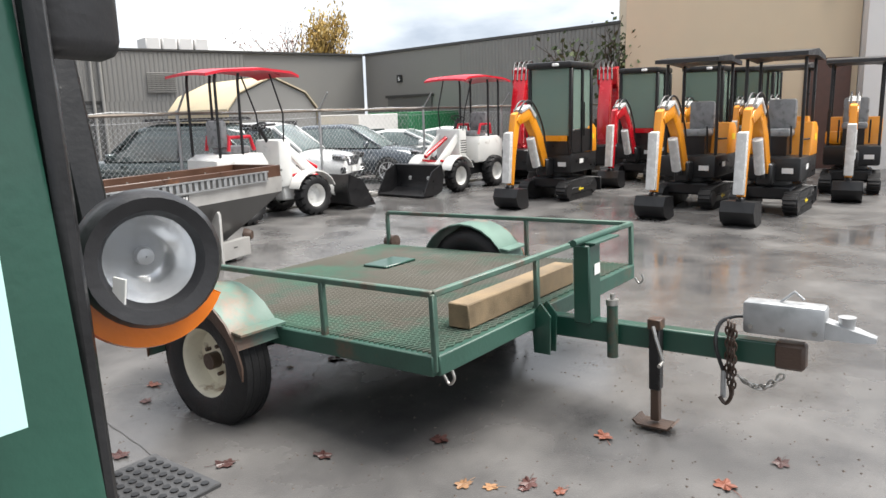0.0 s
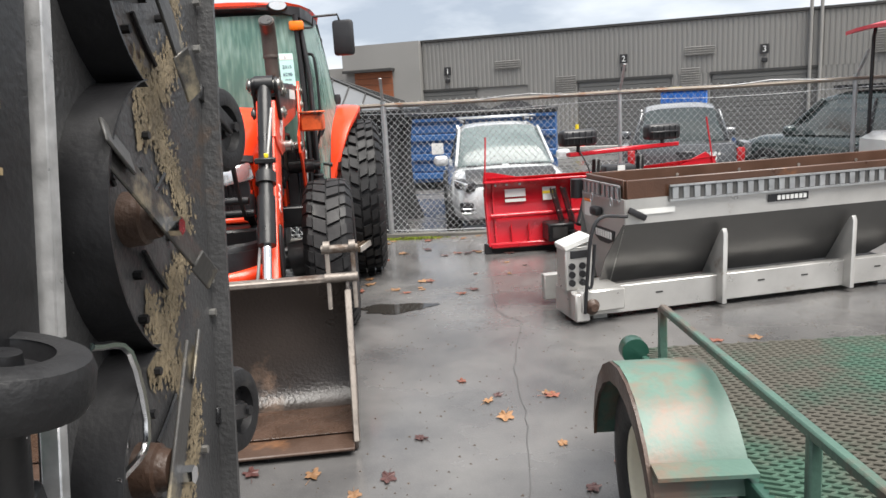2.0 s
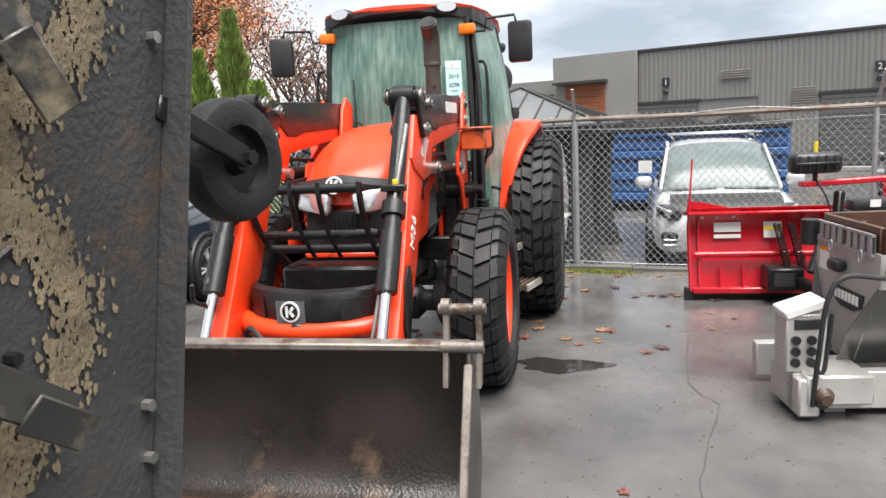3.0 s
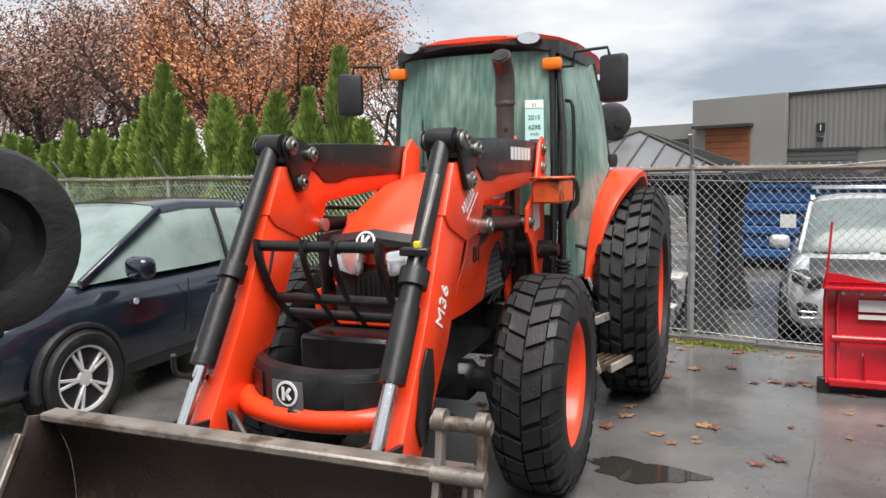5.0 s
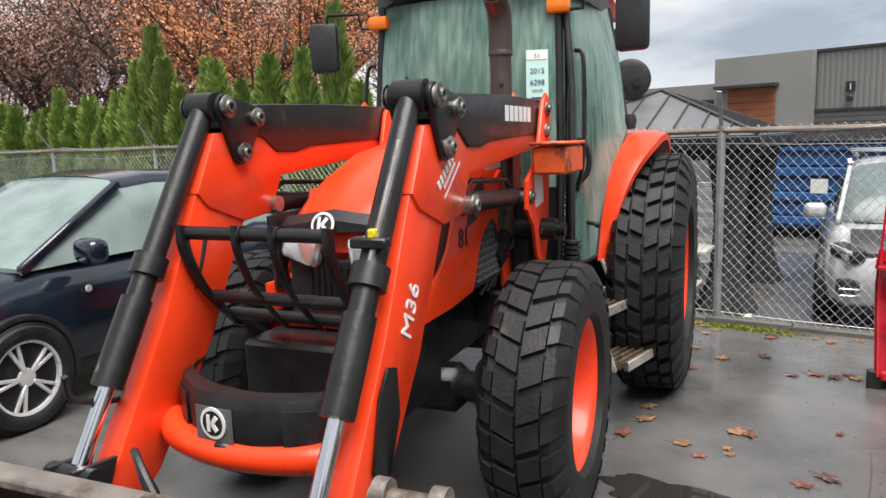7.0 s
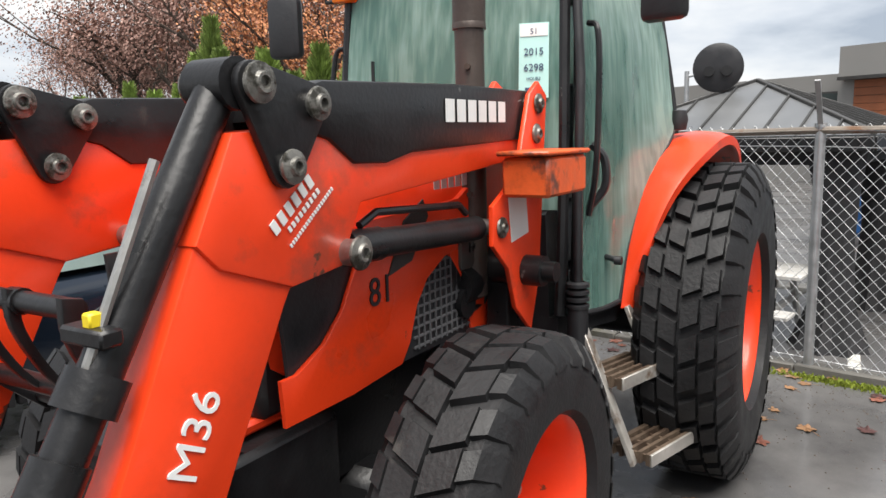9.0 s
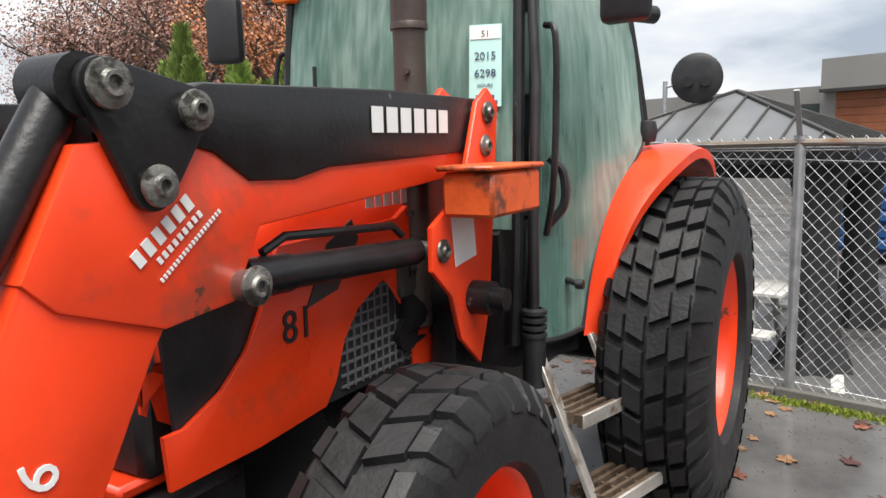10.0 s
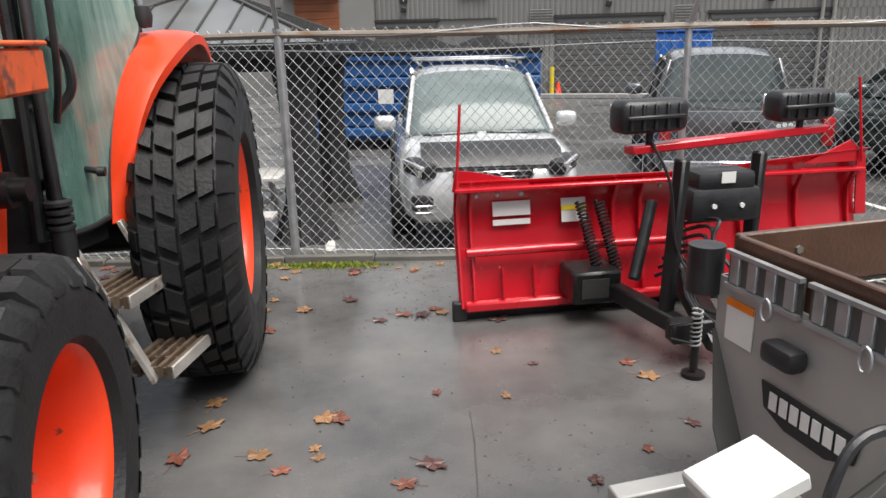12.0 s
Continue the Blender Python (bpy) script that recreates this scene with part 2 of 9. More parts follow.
def box(bm, size, m=None, bevel=0.0, seg=1):
    m = m if m is not None else Matrix()
    r = bmesh.ops.create_cube(bm, size=1, matrix=m @ Matrix.Diagonal((*size, 1)))
    if bevel:
        edges = {e for v in r["verts"] for e in v.link_edges}
        bmesh.ops.bevel(bm, geom=list(edges), offset=bevel, segments=seg, affect="EDGES", profile=0.5)


def slab(bm, lo, hi, bevel=0.0, seg=1):
    box(bm, [b - a for a, b in zip(lo, hi)], at(*[(a + b) / 2 for a, b in zip(lo, hi)]), bevel, seg)


def cyl(bm, r, length, m=None, seg=20, r2=None):
    bmesh.ops.create_cone(bm, cap_ends=True, segments=seg, radius1=r, radius2=r if r2 is None else r2, depth=length, matrix=m if m is not None else Matrix())


def along(p, q):
    p, q = V(p), V(q)
    return Matrix.Translation((p + q) / 2) @ (q - p).to_track_quat("Z", "Y").to_matrix().to_4x4()


def rod(bm, p, q, r, seg=12, r2=None):
    cyl(bm, r, (V(q) - V(p)).length, along(p, q), seg, r2)


def beam(bm, p, q, w, h, bevel=0.0):
    """A square bar from p to q; h is upright where it can be."""
    p, q = V(p), V(q)
    d = (q - p).normalized()
    side = V((0, 0, 1)).cross(d)
    side = side.normalized() if side.length > 1e-4 else V((0, 1, 0))
    up = d.cross(side)
    m = Matrix((side, up, d)).transposed().to_4x4()
    m.translation = (p + q) / 2
    box(bm, (w, h, (q - p).length), m, bevel)


def pipe(bm, pts, r, seg=8):
    pts = [V(p) for p in pts]
    rings = []
    n = V((0, 0, 1))
    for i, p in enumerate(pts):
        d = (pts[min(i + 1, len(pts) - 1)] - pts[max(i - 1, 0)]).normalized()
        a = n - d * n.dot(d)
        if a.length < 1e-3:
            a = V((1, 0, 0)) - d * d.x
        a.normalize()
        n = a
        b = d.cross(a)
        rings.append([bm.verts.new(p + r * (math.cos(k * math.tau / seg) * a + math.sin(k * math.tau / seg) * b)) for k in range(seg)])
    skin(bm, rings)


def skin(bm, rings, cap=True, closed=True):
    for a, b in zip(rings, rings[1:]):
        k = len(a)
        for i in range(k if closed else k - 1):
            bm.faces.new((a[i], a[(i + 1) % k], b[(i + 1) % k], b[i]))
    if cap:
        bm.faces.new(rings[0][::-1])
        bm.faces.new(rings[-1])


def curve(points, n=6):
    """Smooth points through a polyline (Catmull-Rom)."""
    p = [V(q) for q in points]
    p = [2 * p[0] - p[1]] + p + [2 * p[-1] - p[-2]]
    out = []
    for i in range(1, len(p) - 2):
        for k in range(n):
            t = k / n
            out.append(0.5 * (2 * p[i] + (p[i + 1] - p[i - 1]) * t + (2 * p[i - 1] - 5 * p[i] + 4 * p[i + 1] - p[i + 2]) * t * t + (3 * p[i] - p[i - 1] - 3 * p[i + 1] + p[i + 2]) * t ** 3))
    return out + [p[-2]]


def prism(bm, poly, y0, y1, m=None, bevel=0.0):
    """A flat plate: the polygon in x and z, from y0 to y1."""
    m = m if m is not None else Matrix()
    a = [bm.verts.new(m @ V((x, y0, z))) for x, z in poly]
    b = [bm.verts.new(m @ V((x, y1, z))) for x, z in poly]
    k = len(poly)
    faces = [bm.faces.new(a), bm.faces.new(b[::-1])]
    for i in range(k):
        faces.append(bm.faces.new((a[(i + 1) % k], a[i], b[i], b[(i + 1) % k])))
    bmesh.ops.recalc_face_normals(bm, faces=faces)
    if bevel:
        edges = list({e for f in faces[:2] for e in f.edges})
        bmesh.ops.bevel(bm, geom=edges, offset=bevel, segments=2, affect="EDGES", profile=0.5)


def lathe(bm, profile, m=None, seg=32, arc=360.0, start=0.0):
    """Turns a profile of (radius, height) about z."""
    m = m if m is not None else Matrix()
    full = arc >= 359.9
    n = seg if full else seg + 1
    rings = []
    for i in range(n):
        a = radians(start + arc * i / seg)
        rings.append([bm.verts.new(m @ V((r * math.cos(a), r * math.sin(a), z))) for r, z in profile])
    pairs = list(zip(rings, rings[1:])) + ([(rings[-1], rings[0])] if full else [])
    for a, b in pairs:
        for i in range(len(profile) - 1):
            bm.faces.new((a[i], b[i], b[i + 1], a[i + 1]))


def loft(bm, sections):
    """A closed body through rings of points of equal count."""
    rings = [[bm.verts.new(p) for p in s] for s in sections]
    skin(bm, rings)


def sheet(bm, pts, thick=0.004):
    """A thin plate through coplanar corners."""
    pts = [V(p) for p in pts]
    n = (pts[1] - pts[0]).cross(pts[2] - pts[0]).normalized() * thick
    a = [bm.verts.new(p) for p in pts]
    b = [bm.verts.new(p + n) for p in pts]
    k = len(pts)
    fs = [bm.faces.new(a[::-1]), bm.faces.new(b)]
    for i in range(k):
        fs.append(bm.faces.new((a[i], a[(i + 1) % k], b[(i + 1) % k], b[i])))
    bmesh.ops.recalc_face_normals(bm, faces=fs)


def finish(name, bm, material, smooth=38):
    me = bpy.data.meshes.new(name)
    bm.normal_update()
    bm.to_mesh(me)
    bm.free()
    me.materials.append(material)
    if smooth:
        me.shade_smooth()
        me.set_sharp_from_angle(angle=radians(smooth))
    return me


def part(name, bm, material, parent, label="", smooth=38):
    ob = new(name, finish(name, bm, material, smooth))
    ob.parent = parent
    return tagged(ob, label)


def thing(name, label, category, m=None, group="", kind=""):
    ob = new(name)
    ob.empty_display_size = 0.2
    if m is not None:
        ob.matrix_basis = m
    return tagged(ob, label, category, group, kind)


def solid(name, bm, material, label, category, m=None, group="", kind="", smooth=38):
    ob = new(name, finish(name, bm, material, smooth))
    if m is not None:
        ob.matrix_basis = m
    return tagged(ob, label, category, group, kind)


def BM():
    return bmesh.new()


def one(name, fn, material, parent, *args, label="", **kw):
    """One part made by one mesh call."""
    bm = BM()
    fn(bm, *args, **kw)
    return part(name, bm, material, parent, label)


def lettering(body, size, material, parent, m, name="lettering", thick=0.002, label=""):
    cu = bpy.data.curves.new(name, "FONT")
    cu.body, cu.size, cu.extrude, cu.align_x, cu.align_y = body, size, thick, "CENTER", "CENTER"
    cu.resolution_u = 3
    tmp = bpy.data.objects.new("tmp_text", cu)
    scene.collection.objects.link(tmp)
    me = bpy.data.meshes.new_from_object(tmp.evaluated_get(bpy.context.evaluated_depsgraph_get()))
    bpy.data.objects.remove(tmp)
    me.materials.clear()
    me.materials.append(material)
    ob = new(name, me)
    ob.parent = parent
    ob.matrix_basis = m
    return tagged(ob, label)


# wall writing stands upright in a plane: x along the wall, text up = z
UPRIGHT = pose(0, 0, 0, 90, 0, 0)


def bolt(bm, p, axis, r=0.02, h=0.02, seg=6):
    p, a = V(p), V(axis).normalized()
    rod(bm, p, p + a * h, r, seg)


def tyre(bm, R, r, w, lugs=0, lug_h=0.03, style="block", seg=48, tread=None, slant=0.13):
    """A tyre about z: rounded walls, and tread lugs in two slanted rows."""
    h = w / 2
    c = R - lug_h if lugs else R
    prof = [(r, -h * 0.78), (r + 0.02, -h * 0.95), ((r + c) / 2, -h), (c - (c - r) * 0.2, -h * 0.95), (c, -h * 0.72), (c + 0.004, 0), (c, h * 0.72), (c - (c - r) * 0.2, h * 0.95), ((r + c) / 2, h), (r + 0.02, h * 0.95), (r, h * 0.78)]
    lathe(bm, prof, seg=seg)
    if not lugs:
        return
    bm = tread if tread is not None else bm
    crown = [(0.0, c + 0.004), (0.72 * h, c), (0.95 * h, c - (c - r) * 0.2), (1.02 * h, c - (c - r) * 0.34)]
    def radius(z):
        z = abs(z)
        for (za, ra), (zb, rb) in zip(crown, crown[1:]):
            if z <= zb:
                return ra + (rb - ra) * (z - za) / (zb - za)
        return crown[-1][1]
    pitch = math.tau / lugs
    bands = ((0.03, 0.36, 0.74), (0.40, 0.68, 0.70), (0.72, 1.0, 0.60)) if style == "block" else ((0.02, 0.53, 0.86), (0.545, 1.0, 0.66))
    for side, ph in ((1, 0.0), (-1, 0.5)):
        for i in range(lugs):
            for k, (f0, f1, fill) in enumerate(bands):
                rows = []
                for f in (f0, (f0 + f1) / 2, f1):
                    z = side * f * h
                    a = (i + ph + 0.05 * math.sin(i * 2.3 + k) + (0.22 * k if style == "block" else 0.0)) * pitch - slant * f
                    half = pitch * fill / 2
                    lo, hi = radius(z) - 0.004, radius(z) + lug_h * (1.0 if f < 0.9 else 0.75)
                    zi = z - side * h * (0.012 if f == f1 else -0.012 if f == f0 else 0.0)
                    rows.append([bm.verts.new((rr * math.cos(a + w), rr * math.sin(a + w), zz)) for rr, w, zz in ((lo, -half, z), (hi, -half * 0.9, zi), (hi, half * 0.9, zi), (lo, half, z))])
                for p, q in zip(rows, rows[1:]):
                    for j in range(3):
                        bm.faces.new((p[j], p[j + 1], q[j + 1], q[j]) if side > 0 else (q[j], q[j + 1], p[j + 1], p[j]))
                bm.faces.new(rows[0][::-1] if side > 0 else rows[0])
                bm.faces.new(rows[-1] if side > 0 else rows[-1][::-1])
    bmesh.ops.recalc_face_normals(bm, faces=bm.faces)


def rim_profile(r, w, dish):
    h = w / 2 * 0.8
    return [(r + 0.012, h), (r, h * 0.96), (r * 0.93, h * 0.75), (r * 0.90, h * 0.1), (r * 0.82, h * 0.1 - dish), (r * 0.45, h * 0.02 - dish), (r * 0.34, h * 0.25 - dish), (r * 0.2, h * 0.3 - dish), (0.001, h * 0.3 - dish)]


# ---- setting: ground, fence, buildings ----
FENCE = pose(-7.95, 7.0, 0, 0, 0, 50)     # x runs along the fence, y to its far side
DROP = 0.3                                 # the car park beyond it lies lower
FAR = pose(-7.95, 7.0, -DROP, 0, 0, 50)


def ground():
    bm = BM()
    n = 24
    xs = [-600, -250, -120] + [-60 + 120 * i / n for i in range(n + 1)] + [120, 250, 600]
    ys = [-600, -250, -120] + [-60 + 3.0 * i for i in range(21)] + [0.09, 0.3, 0.6, 1.0, 4, 8, 14, 20, 30, 45, 60, 120, 250, 600]
    ys = sorted(set(y for y in ys if y != 0.0))
    drop = lambda y: 0.0 if y < 0.1 else -DROP * min(1.0, (y - 0.09) / 0.9)
    g = [[bm.verts.new((x, y, drop(y))) for y in ys] for x in xs]
    for i in range(len(xs) - 1):
        for j in range(len(ys) - 1):
            bm.faces.new((g[i][j], g[i + 1][j], g[i + 1][j + 1], g[i][j + 1]))
    solid("ground", bm, ASPHALT, "wet dark patchy asphalt yard with thin puddles", "ground", FENCE, kind="structure", smooth=0)


ground()

CONCRETE = surface("concrete", (0.27, 0.265, 0.255), 0.7, var=0.2, scale=2, dirt=(0.16, 0.14, 0.11), dirt_amount=0.35, bump=0.3)
GREY_WALL = surface("grey_wall_paint", (0.185, 0.182, 0.175), 0.6, var=0.1, scale=0.4, bump=0.1)
GREY_SMOOTH = surface("grey_smooth_panel", (0.235, 0.23, 0.22), 0.6, var=0.1, scale=0.5, bump=0.08)
DARK_TRIM = surface("dark_metal_trim", (0.035, 0.034, 0.033), 0.5, var=0.2, bump=0.05)
WOOD_PANEL = surface("orange_wood_cladding", (0.26, 0.085, 0.035), 0.55, var=0.25, scale=3, bump=0.15)
BEIGE = surface("beige_stucco", (0.56, 0.46, 0.33), 0.8, var=0.06, scale=1.0, bump=0.25)
WHITE_WALL = surface("white_wall", (0.62, 0.61, 0.60), 0.7, var=0.06, scale=1.0, bump=0.15)
SHUTTER = surface("grey_shutter", (0.10, 0.10, 0.098), 0.5, var=0.12, scale=1.5, bump=0.1)

WALL_W = pose(-25.9, 20.35, -DROP, 0, 0, 35.8) @ Matrix.Scale(1.13, 4)  # the long grey warehouse, x along its front, y into it
H_W = 4.2


def corrugated(bm, x0, x1, z0, z1, pitch=0.16, depth=0.018):
    x = x0
    pts = []
    while x < x1 - 1e-6:
        for dx, dy in ((0, 0), (0.3, 0), (0.42, -depth), (0.88, -depth)):
            if x + dx * pitch <= x1:
                pts.append((x + dx * pitch, dy))
        x += pitch
    pts.append((x1, 0))
    lo = [bm.verts.new((x, y, z0)) for x, y in pts]
    hi = [bm.verts.new((x, y, z1)) for x, y in pts]
    for i in range(len(pts) - 1):
        bm.faces.new((lo[i], lo[i + 1], hi[i + 1], hi[i]))


def louvre(parent, x, z, w, h, y=-0.04, name="wall_vent"):
    bm = BM()
    n = max(4, int(h / 0.075))
    for i in range(n):
        box(bm, (w, 0.03, h / n * 0.62), at(x, y - 0.02, z - h / 2 + (i + 0.5) * h / n, 25, 0, 0))
    part(name, bm, GREY_SMOOTH, parent, smooth=0)


def warehouse():
    b = thing("warehouse", "long low grey corrugated metal warehouse with numbered bays", "building", WALL_W, kind="structure")
    L = 24.1
    bm = BM()
    slab(bm, (0, 0.05, 0), (L, 9, H_W - 0.06))
    part("wall", bm, GREY_WALL, b)
    bm = BM()
    corrugated(bm, 0.02, 4.0, 2.35, H_W - 0.1)
    corrugated(bm, 4.0, L - 5.3, 2.35, H_W - 0.1)
    edges = [(4.0, 5.8), (9.0, 10.25), (13.55, 17.25)]
    for a, c in edges:
        corrugated(bm, a, c, 0.05, 2.35)
    part("cladding", bm, GREY_WALL, b, "dark grey corrugated metal cladding", smooth=0)
    one("parapet_cap", slab, DARK_TRIM, b, (-0.03, -0.07, H_W - 0.08), (L + 0.02, 9, H_W))
    doors = ((1.0, 2.1, "1"), (7.4, 3.1, "2"), (11.9, 3.2, "3"), (18.6, 2.6, "5"))
    for x, w, label in doors:
        d = one("roller_door", slab, SHUTTER, b, (x - w / 2, -0.02, 0.05), (x + w / 2, 0.045, 2.3))
        bm = BM()
        for k in range(14):
            slab(bm, (x - w / 2 + 0.03, -0.035, 0.09 + k * 0.157), (x + w / 2 - 0.03, -0.018, 0.09 + k * 0.157 + 0.12), 0.004)
        part("door_slats", bm, SHUTTER, d)
        one("door_head", slab, DARK_TRIM, b, (x - w / 2 - 0.08, -0.07, 2.3), (x + w / 2 + 0.08, 0.04, 2.38))
        one("number_plate", slab, BLACK_PLASTIC, b, (x - 0.13, -0.075, 2.86), (x + 0.13, -0.05, 3.16))
        lettering(label, 0.27, WHITE_DECAL, b, at(x, -0.078, 3.0) @ UPRIGHT, "bay_number")
        bm = BM()
        slab(bm, (x - 0.09, -0.17, 2.58), (x + 0.09, -0.05, 2.74), 0.02)
        part("wall_lamp", bm, BLACK_PLASTIC, b)
    for x, z, w, h in ((3.3, 3.1, 0.95, 0.3), (9.9, 3.1, 0.95, 0.3), (5.4, 2.25, 0.7, 0.62), (9.6, 2.25, 0.6, 0.62), (15.6, 3.0, 1.0, 0.75), (20.6, 1.9, 0.9, 0.9)):
        louvre(b, x, z, w, h, -0.06)
    for x in (13.25, 13.55):
        one("drain_pipe", rod, GREY_SMOOTH, b, (x, -0.12, 0), (x, -0.12, H_W + 0.25), 0.055)
    for x in (16.6, 17.3, 18.0, 18.7):
        one("roof_unit", slab, WHITE_WALL, b, (x, 5.5, H_W), (x + 0.62, 7.0, H_W + 1.0), 0.05)
    # entrance block with timber cladding, standing a little forward
    e = thing("entrance_block", "smooth grey panel entrance block with orange timber panel", "building", WALL_W, kind="structure")
    one("wall", slab, GREY_SMOOTH, e, (-3.15, -0.35, 0), (-0.01, 8, H_W - 0.02))
    for i in range(9):
        one("timber_board", slab, WOOD_PANEL, e, (-2.65, -0.40, 1.05 + i * 0.235), (-1.1, -0.36, 1.05 + i * 0.235 + 0.225), 0.006)
    one("canopy", slab, DARK_TRIM, e, (-3.0, -0.75, 3.16), (-1.0, -0.36, 3.26))
    f = thing("low_wing", "low grey wing with dark strip windows", "building", WALL_W, kind="structure")
    one("wall", slab, GREY_SMOOTH, f, (-16, 0.6, 0), (-3.17, 8, 3.45))
    for i in range(3):
        w = one("window", slab, DARK_TRIM, f, (-4.85 - i * 2.2, 0.55, 1.9), (-3.35 - i * 2.2, 0.59, 2.9))
        one("pane", slab, CAR_GLASS, w, (-4.79 - i * 2.2, 0.535, 1.96), (-4.13 - i * 2.2, 0.548, 2.84))
        one("pane", slab, CAR_GLASS, w, (-4.07 - i * 2.2, 0.535, 1.96), (-3.41 - i * 2.2, 0.548, 2.84))
    # the wing that turns towards the yard
    r = thing("side_wing", "dark grey warehouse wing with numbered bay", "building", pose(-3.75, 36.2, -DROP, 0, 0, -49) @ Matrix.Scale(1.13, 4), kind="structure")
    one("wall", slab, GREY_WALL, r, (0.0, 0.05, 0), (17, 7, H_W - 0.03))
    bm = BM()
    corrugated(bm, 6.0, 17, 0.3, H_W - 0.1)
    part("cladding", bm, GREY_WALL, r, smooth=0)
    one("parapet_cap", slab, DARK_TRIM, r, (0.0, -0.05, H_W - 0.09), (17, 7, H_W))
    one("roller_door", slab, SHUTTER, r, (1.6, -0.02, 0), (4.4, 0.045, 2.3))
    one("door_head", slab, DARK_TRIM, r, (1.5, -0.07, 2.3), (4.5, 0.04, 2.4))
    one("number_plate", slab, BLACK_PLASTIC, r, (2.25, -0.02, 2.9), (2.55, 0.045, 3.2))
    lettering("6", 0.27, WHITE_DECAL, r, at(2.4, -0.024, 3.05) @ UPRIGHT, "bay_number")


warehouse()


def stucco_building():
    b = thing("stucco_building", "tall beige stucco building with white annex", "building", pose(4.75, 19.3, 0, 0, 0, -12), kind="structure")
    one("wall", slab, BEIGE, b, (0, 0, 0), (5.5, 8, 7.5))
    one("annex_wall", slab, WHITE_WALL, b, (5.52, -0.4, 0), (16, 8, 6.9), label="white painted annex wall")
    one("door", slab, surface("brown_door", (0.09, 0.045, 0.035), 0.5), b, (4.3, -0.04, 0), (5.35, -0.004, 2.7))
    one("wall_box", slab, GREY_SMOOTH, b, (4.75, -0.12, 4.25), (4.95, -0.004, 4.5), 0.01)
    bm = BM()
    lathe(bm, [(0.62, 0), (0.62, 0.14), (0.46, 0.14), (0.42, 0.02), (0.001, 0.02)], at(7.2, -0.4, 2.5, 90, 0, 0), 28)
    part("duct_outlet", bm, STAINLESS, b, "large round steel duct outlet")
    bm = BM()
    cyl(bm, 0.42, 0.02, at(7.2, -0.44, 2.5, 90, 0, 0), 28)
    part("duct_mouth", bm, BLACK, b)


stucco_building()


def fence():
    f = thing("chain_link_fence", "tall grey chain-link fence on steel posts with a pipe top rail", "fence", FENCE, kind="structure")
    x0, x1, top = -22.3, 20.7, 1.74
    posts = [-22.3 + 2.93 * i for i in range(3)] + [-13.55, -10.55, -7.9, -5.3, -2.65, 0.0, 3.02, 5.9, 8.78, 11.7, 14.6, 17.6, 20.6]
    for x in posts:
        r = 0.035 if x == 0 else 0.026
        bm = BM()
        rod(bm, (x, 0, 0), (x, 0, top + 0.03), r)
        cyl(bm, r * 1.15, 0.03, at(x, 0, top + 0.035))
        part("post", bm, GALV, f)
        bm = BM()
        beam(bm, (x, 0, top), (x + 0.02, -0.24, top + 0.33), 0.035, 0.012)
        part("barb_arm", bm, GALV, f)
    bm = BM()
    for a, b in zip(posts, posts[1:]):
        sag = -0.012
        pipe(bm, [(a, -0.01, top), ((a + b) / 2, -0.01, top + sag), (b, -0.01, top)], 0.026, 8)
    part("top_rail", bm, RUSTY_RAIL, f, "weathered pipe top rail")
    for z in (0.09, 1.62):
        bm = BM()
        pipe(bm, [(x0 + i * (x1 - x0) / 60, 0.012, z + 0.02 * math.sin(i * 1.3)) for i in range(61)], 0.004, 4)
        part("tension_wire", bm, GALV, f)
    bm = BM()
    pipe(bm, [(x0 + i * (x1 - x0) / 160, -0.03, top + 0.035 - 0.05 * abs(math.sin(i * 0.28)) + 0.012 * math.sin(i)) for i in range(161)], 0.006, 5)
    part("cable", bm, GALV, f, "thin grey cable slung along the rail")
    # woven mesh: two families of zigzag wire, each wire a thin square strand
    verts, faces = [], []
    p, w = 0.082, 0.0021
    def strand(a, b):
        a, b = np.array(a), np.array(b)
        d = b - a
        s = np.array([-d[2], 0, d[0]]) / (np.hypot(d[0], d[2]) + 1e-9) * w
        t = np.array([0, w, 0])
        k = len(verts)
        for q in (a, b):
            verts.extend([tuple(q + s), tuple(q + t), tuple(q - s), tuple(q - t)])
        for i in range(4):
            faces.append((k + i, k + (i + 1) % 4, k + 4 + (i + 1) % 4, k + 4 + i))
    H = top + 0.04
    def clip(xs, slope):
        z0 = 0.04
        xa, za, xb, zb = xs, z0, xs + slope * (H - z0), H
        if xb > x1 or xb < x0:
            lim = x1 if xb > x1 else x0
            zb = z0 + (lim - xa) / slope
            xb = lim
        return (xa, 0.006 * slope, za), (xb, 0.006 * slope, zb)
    near0, near1 = -13.6, 9.0
    n = int((near1 - near0) / p)
    for i in range(n):
        for slope in (1, -1):
            a, b = clip(near0 + i * p, slope * 0.92)
            strand(a, b)
    p2 = 0.12
    for lo, hi in ((x0, near0), (near1, x1)):
        for i in range(int((hi - lo) / p2)):
            for slope in (1, -1):
                a, b = clip(lo + i * p2, slope * 0.92)
                strand(a, b)
    me = bpy.data.meshes.new("wire_mesh")
    me.from_pydata(verts, [], faces)
    me.materials.append(surface("dull_fence_wire", (0.40, 0.41, 0.42), 0.45, metal=0.6, var=0.25, scale=10, bump=0))
    ob = new("wire_mesh", me)
    ob.parent = f
    tagged(ob, "woven galvanised diamond wire mesh", kind="stuff")
    bm = BM()
    n = 60
    for i in range(n):
        a = x0 + (x1 - x0) * i / n
        slab(bm, (a, -0.06, -0.02), (a + (x1 - x0) / n - 0.004, 0.08, 0.05 + 0.008 * math.sin(i * 2.1)), 0.01)
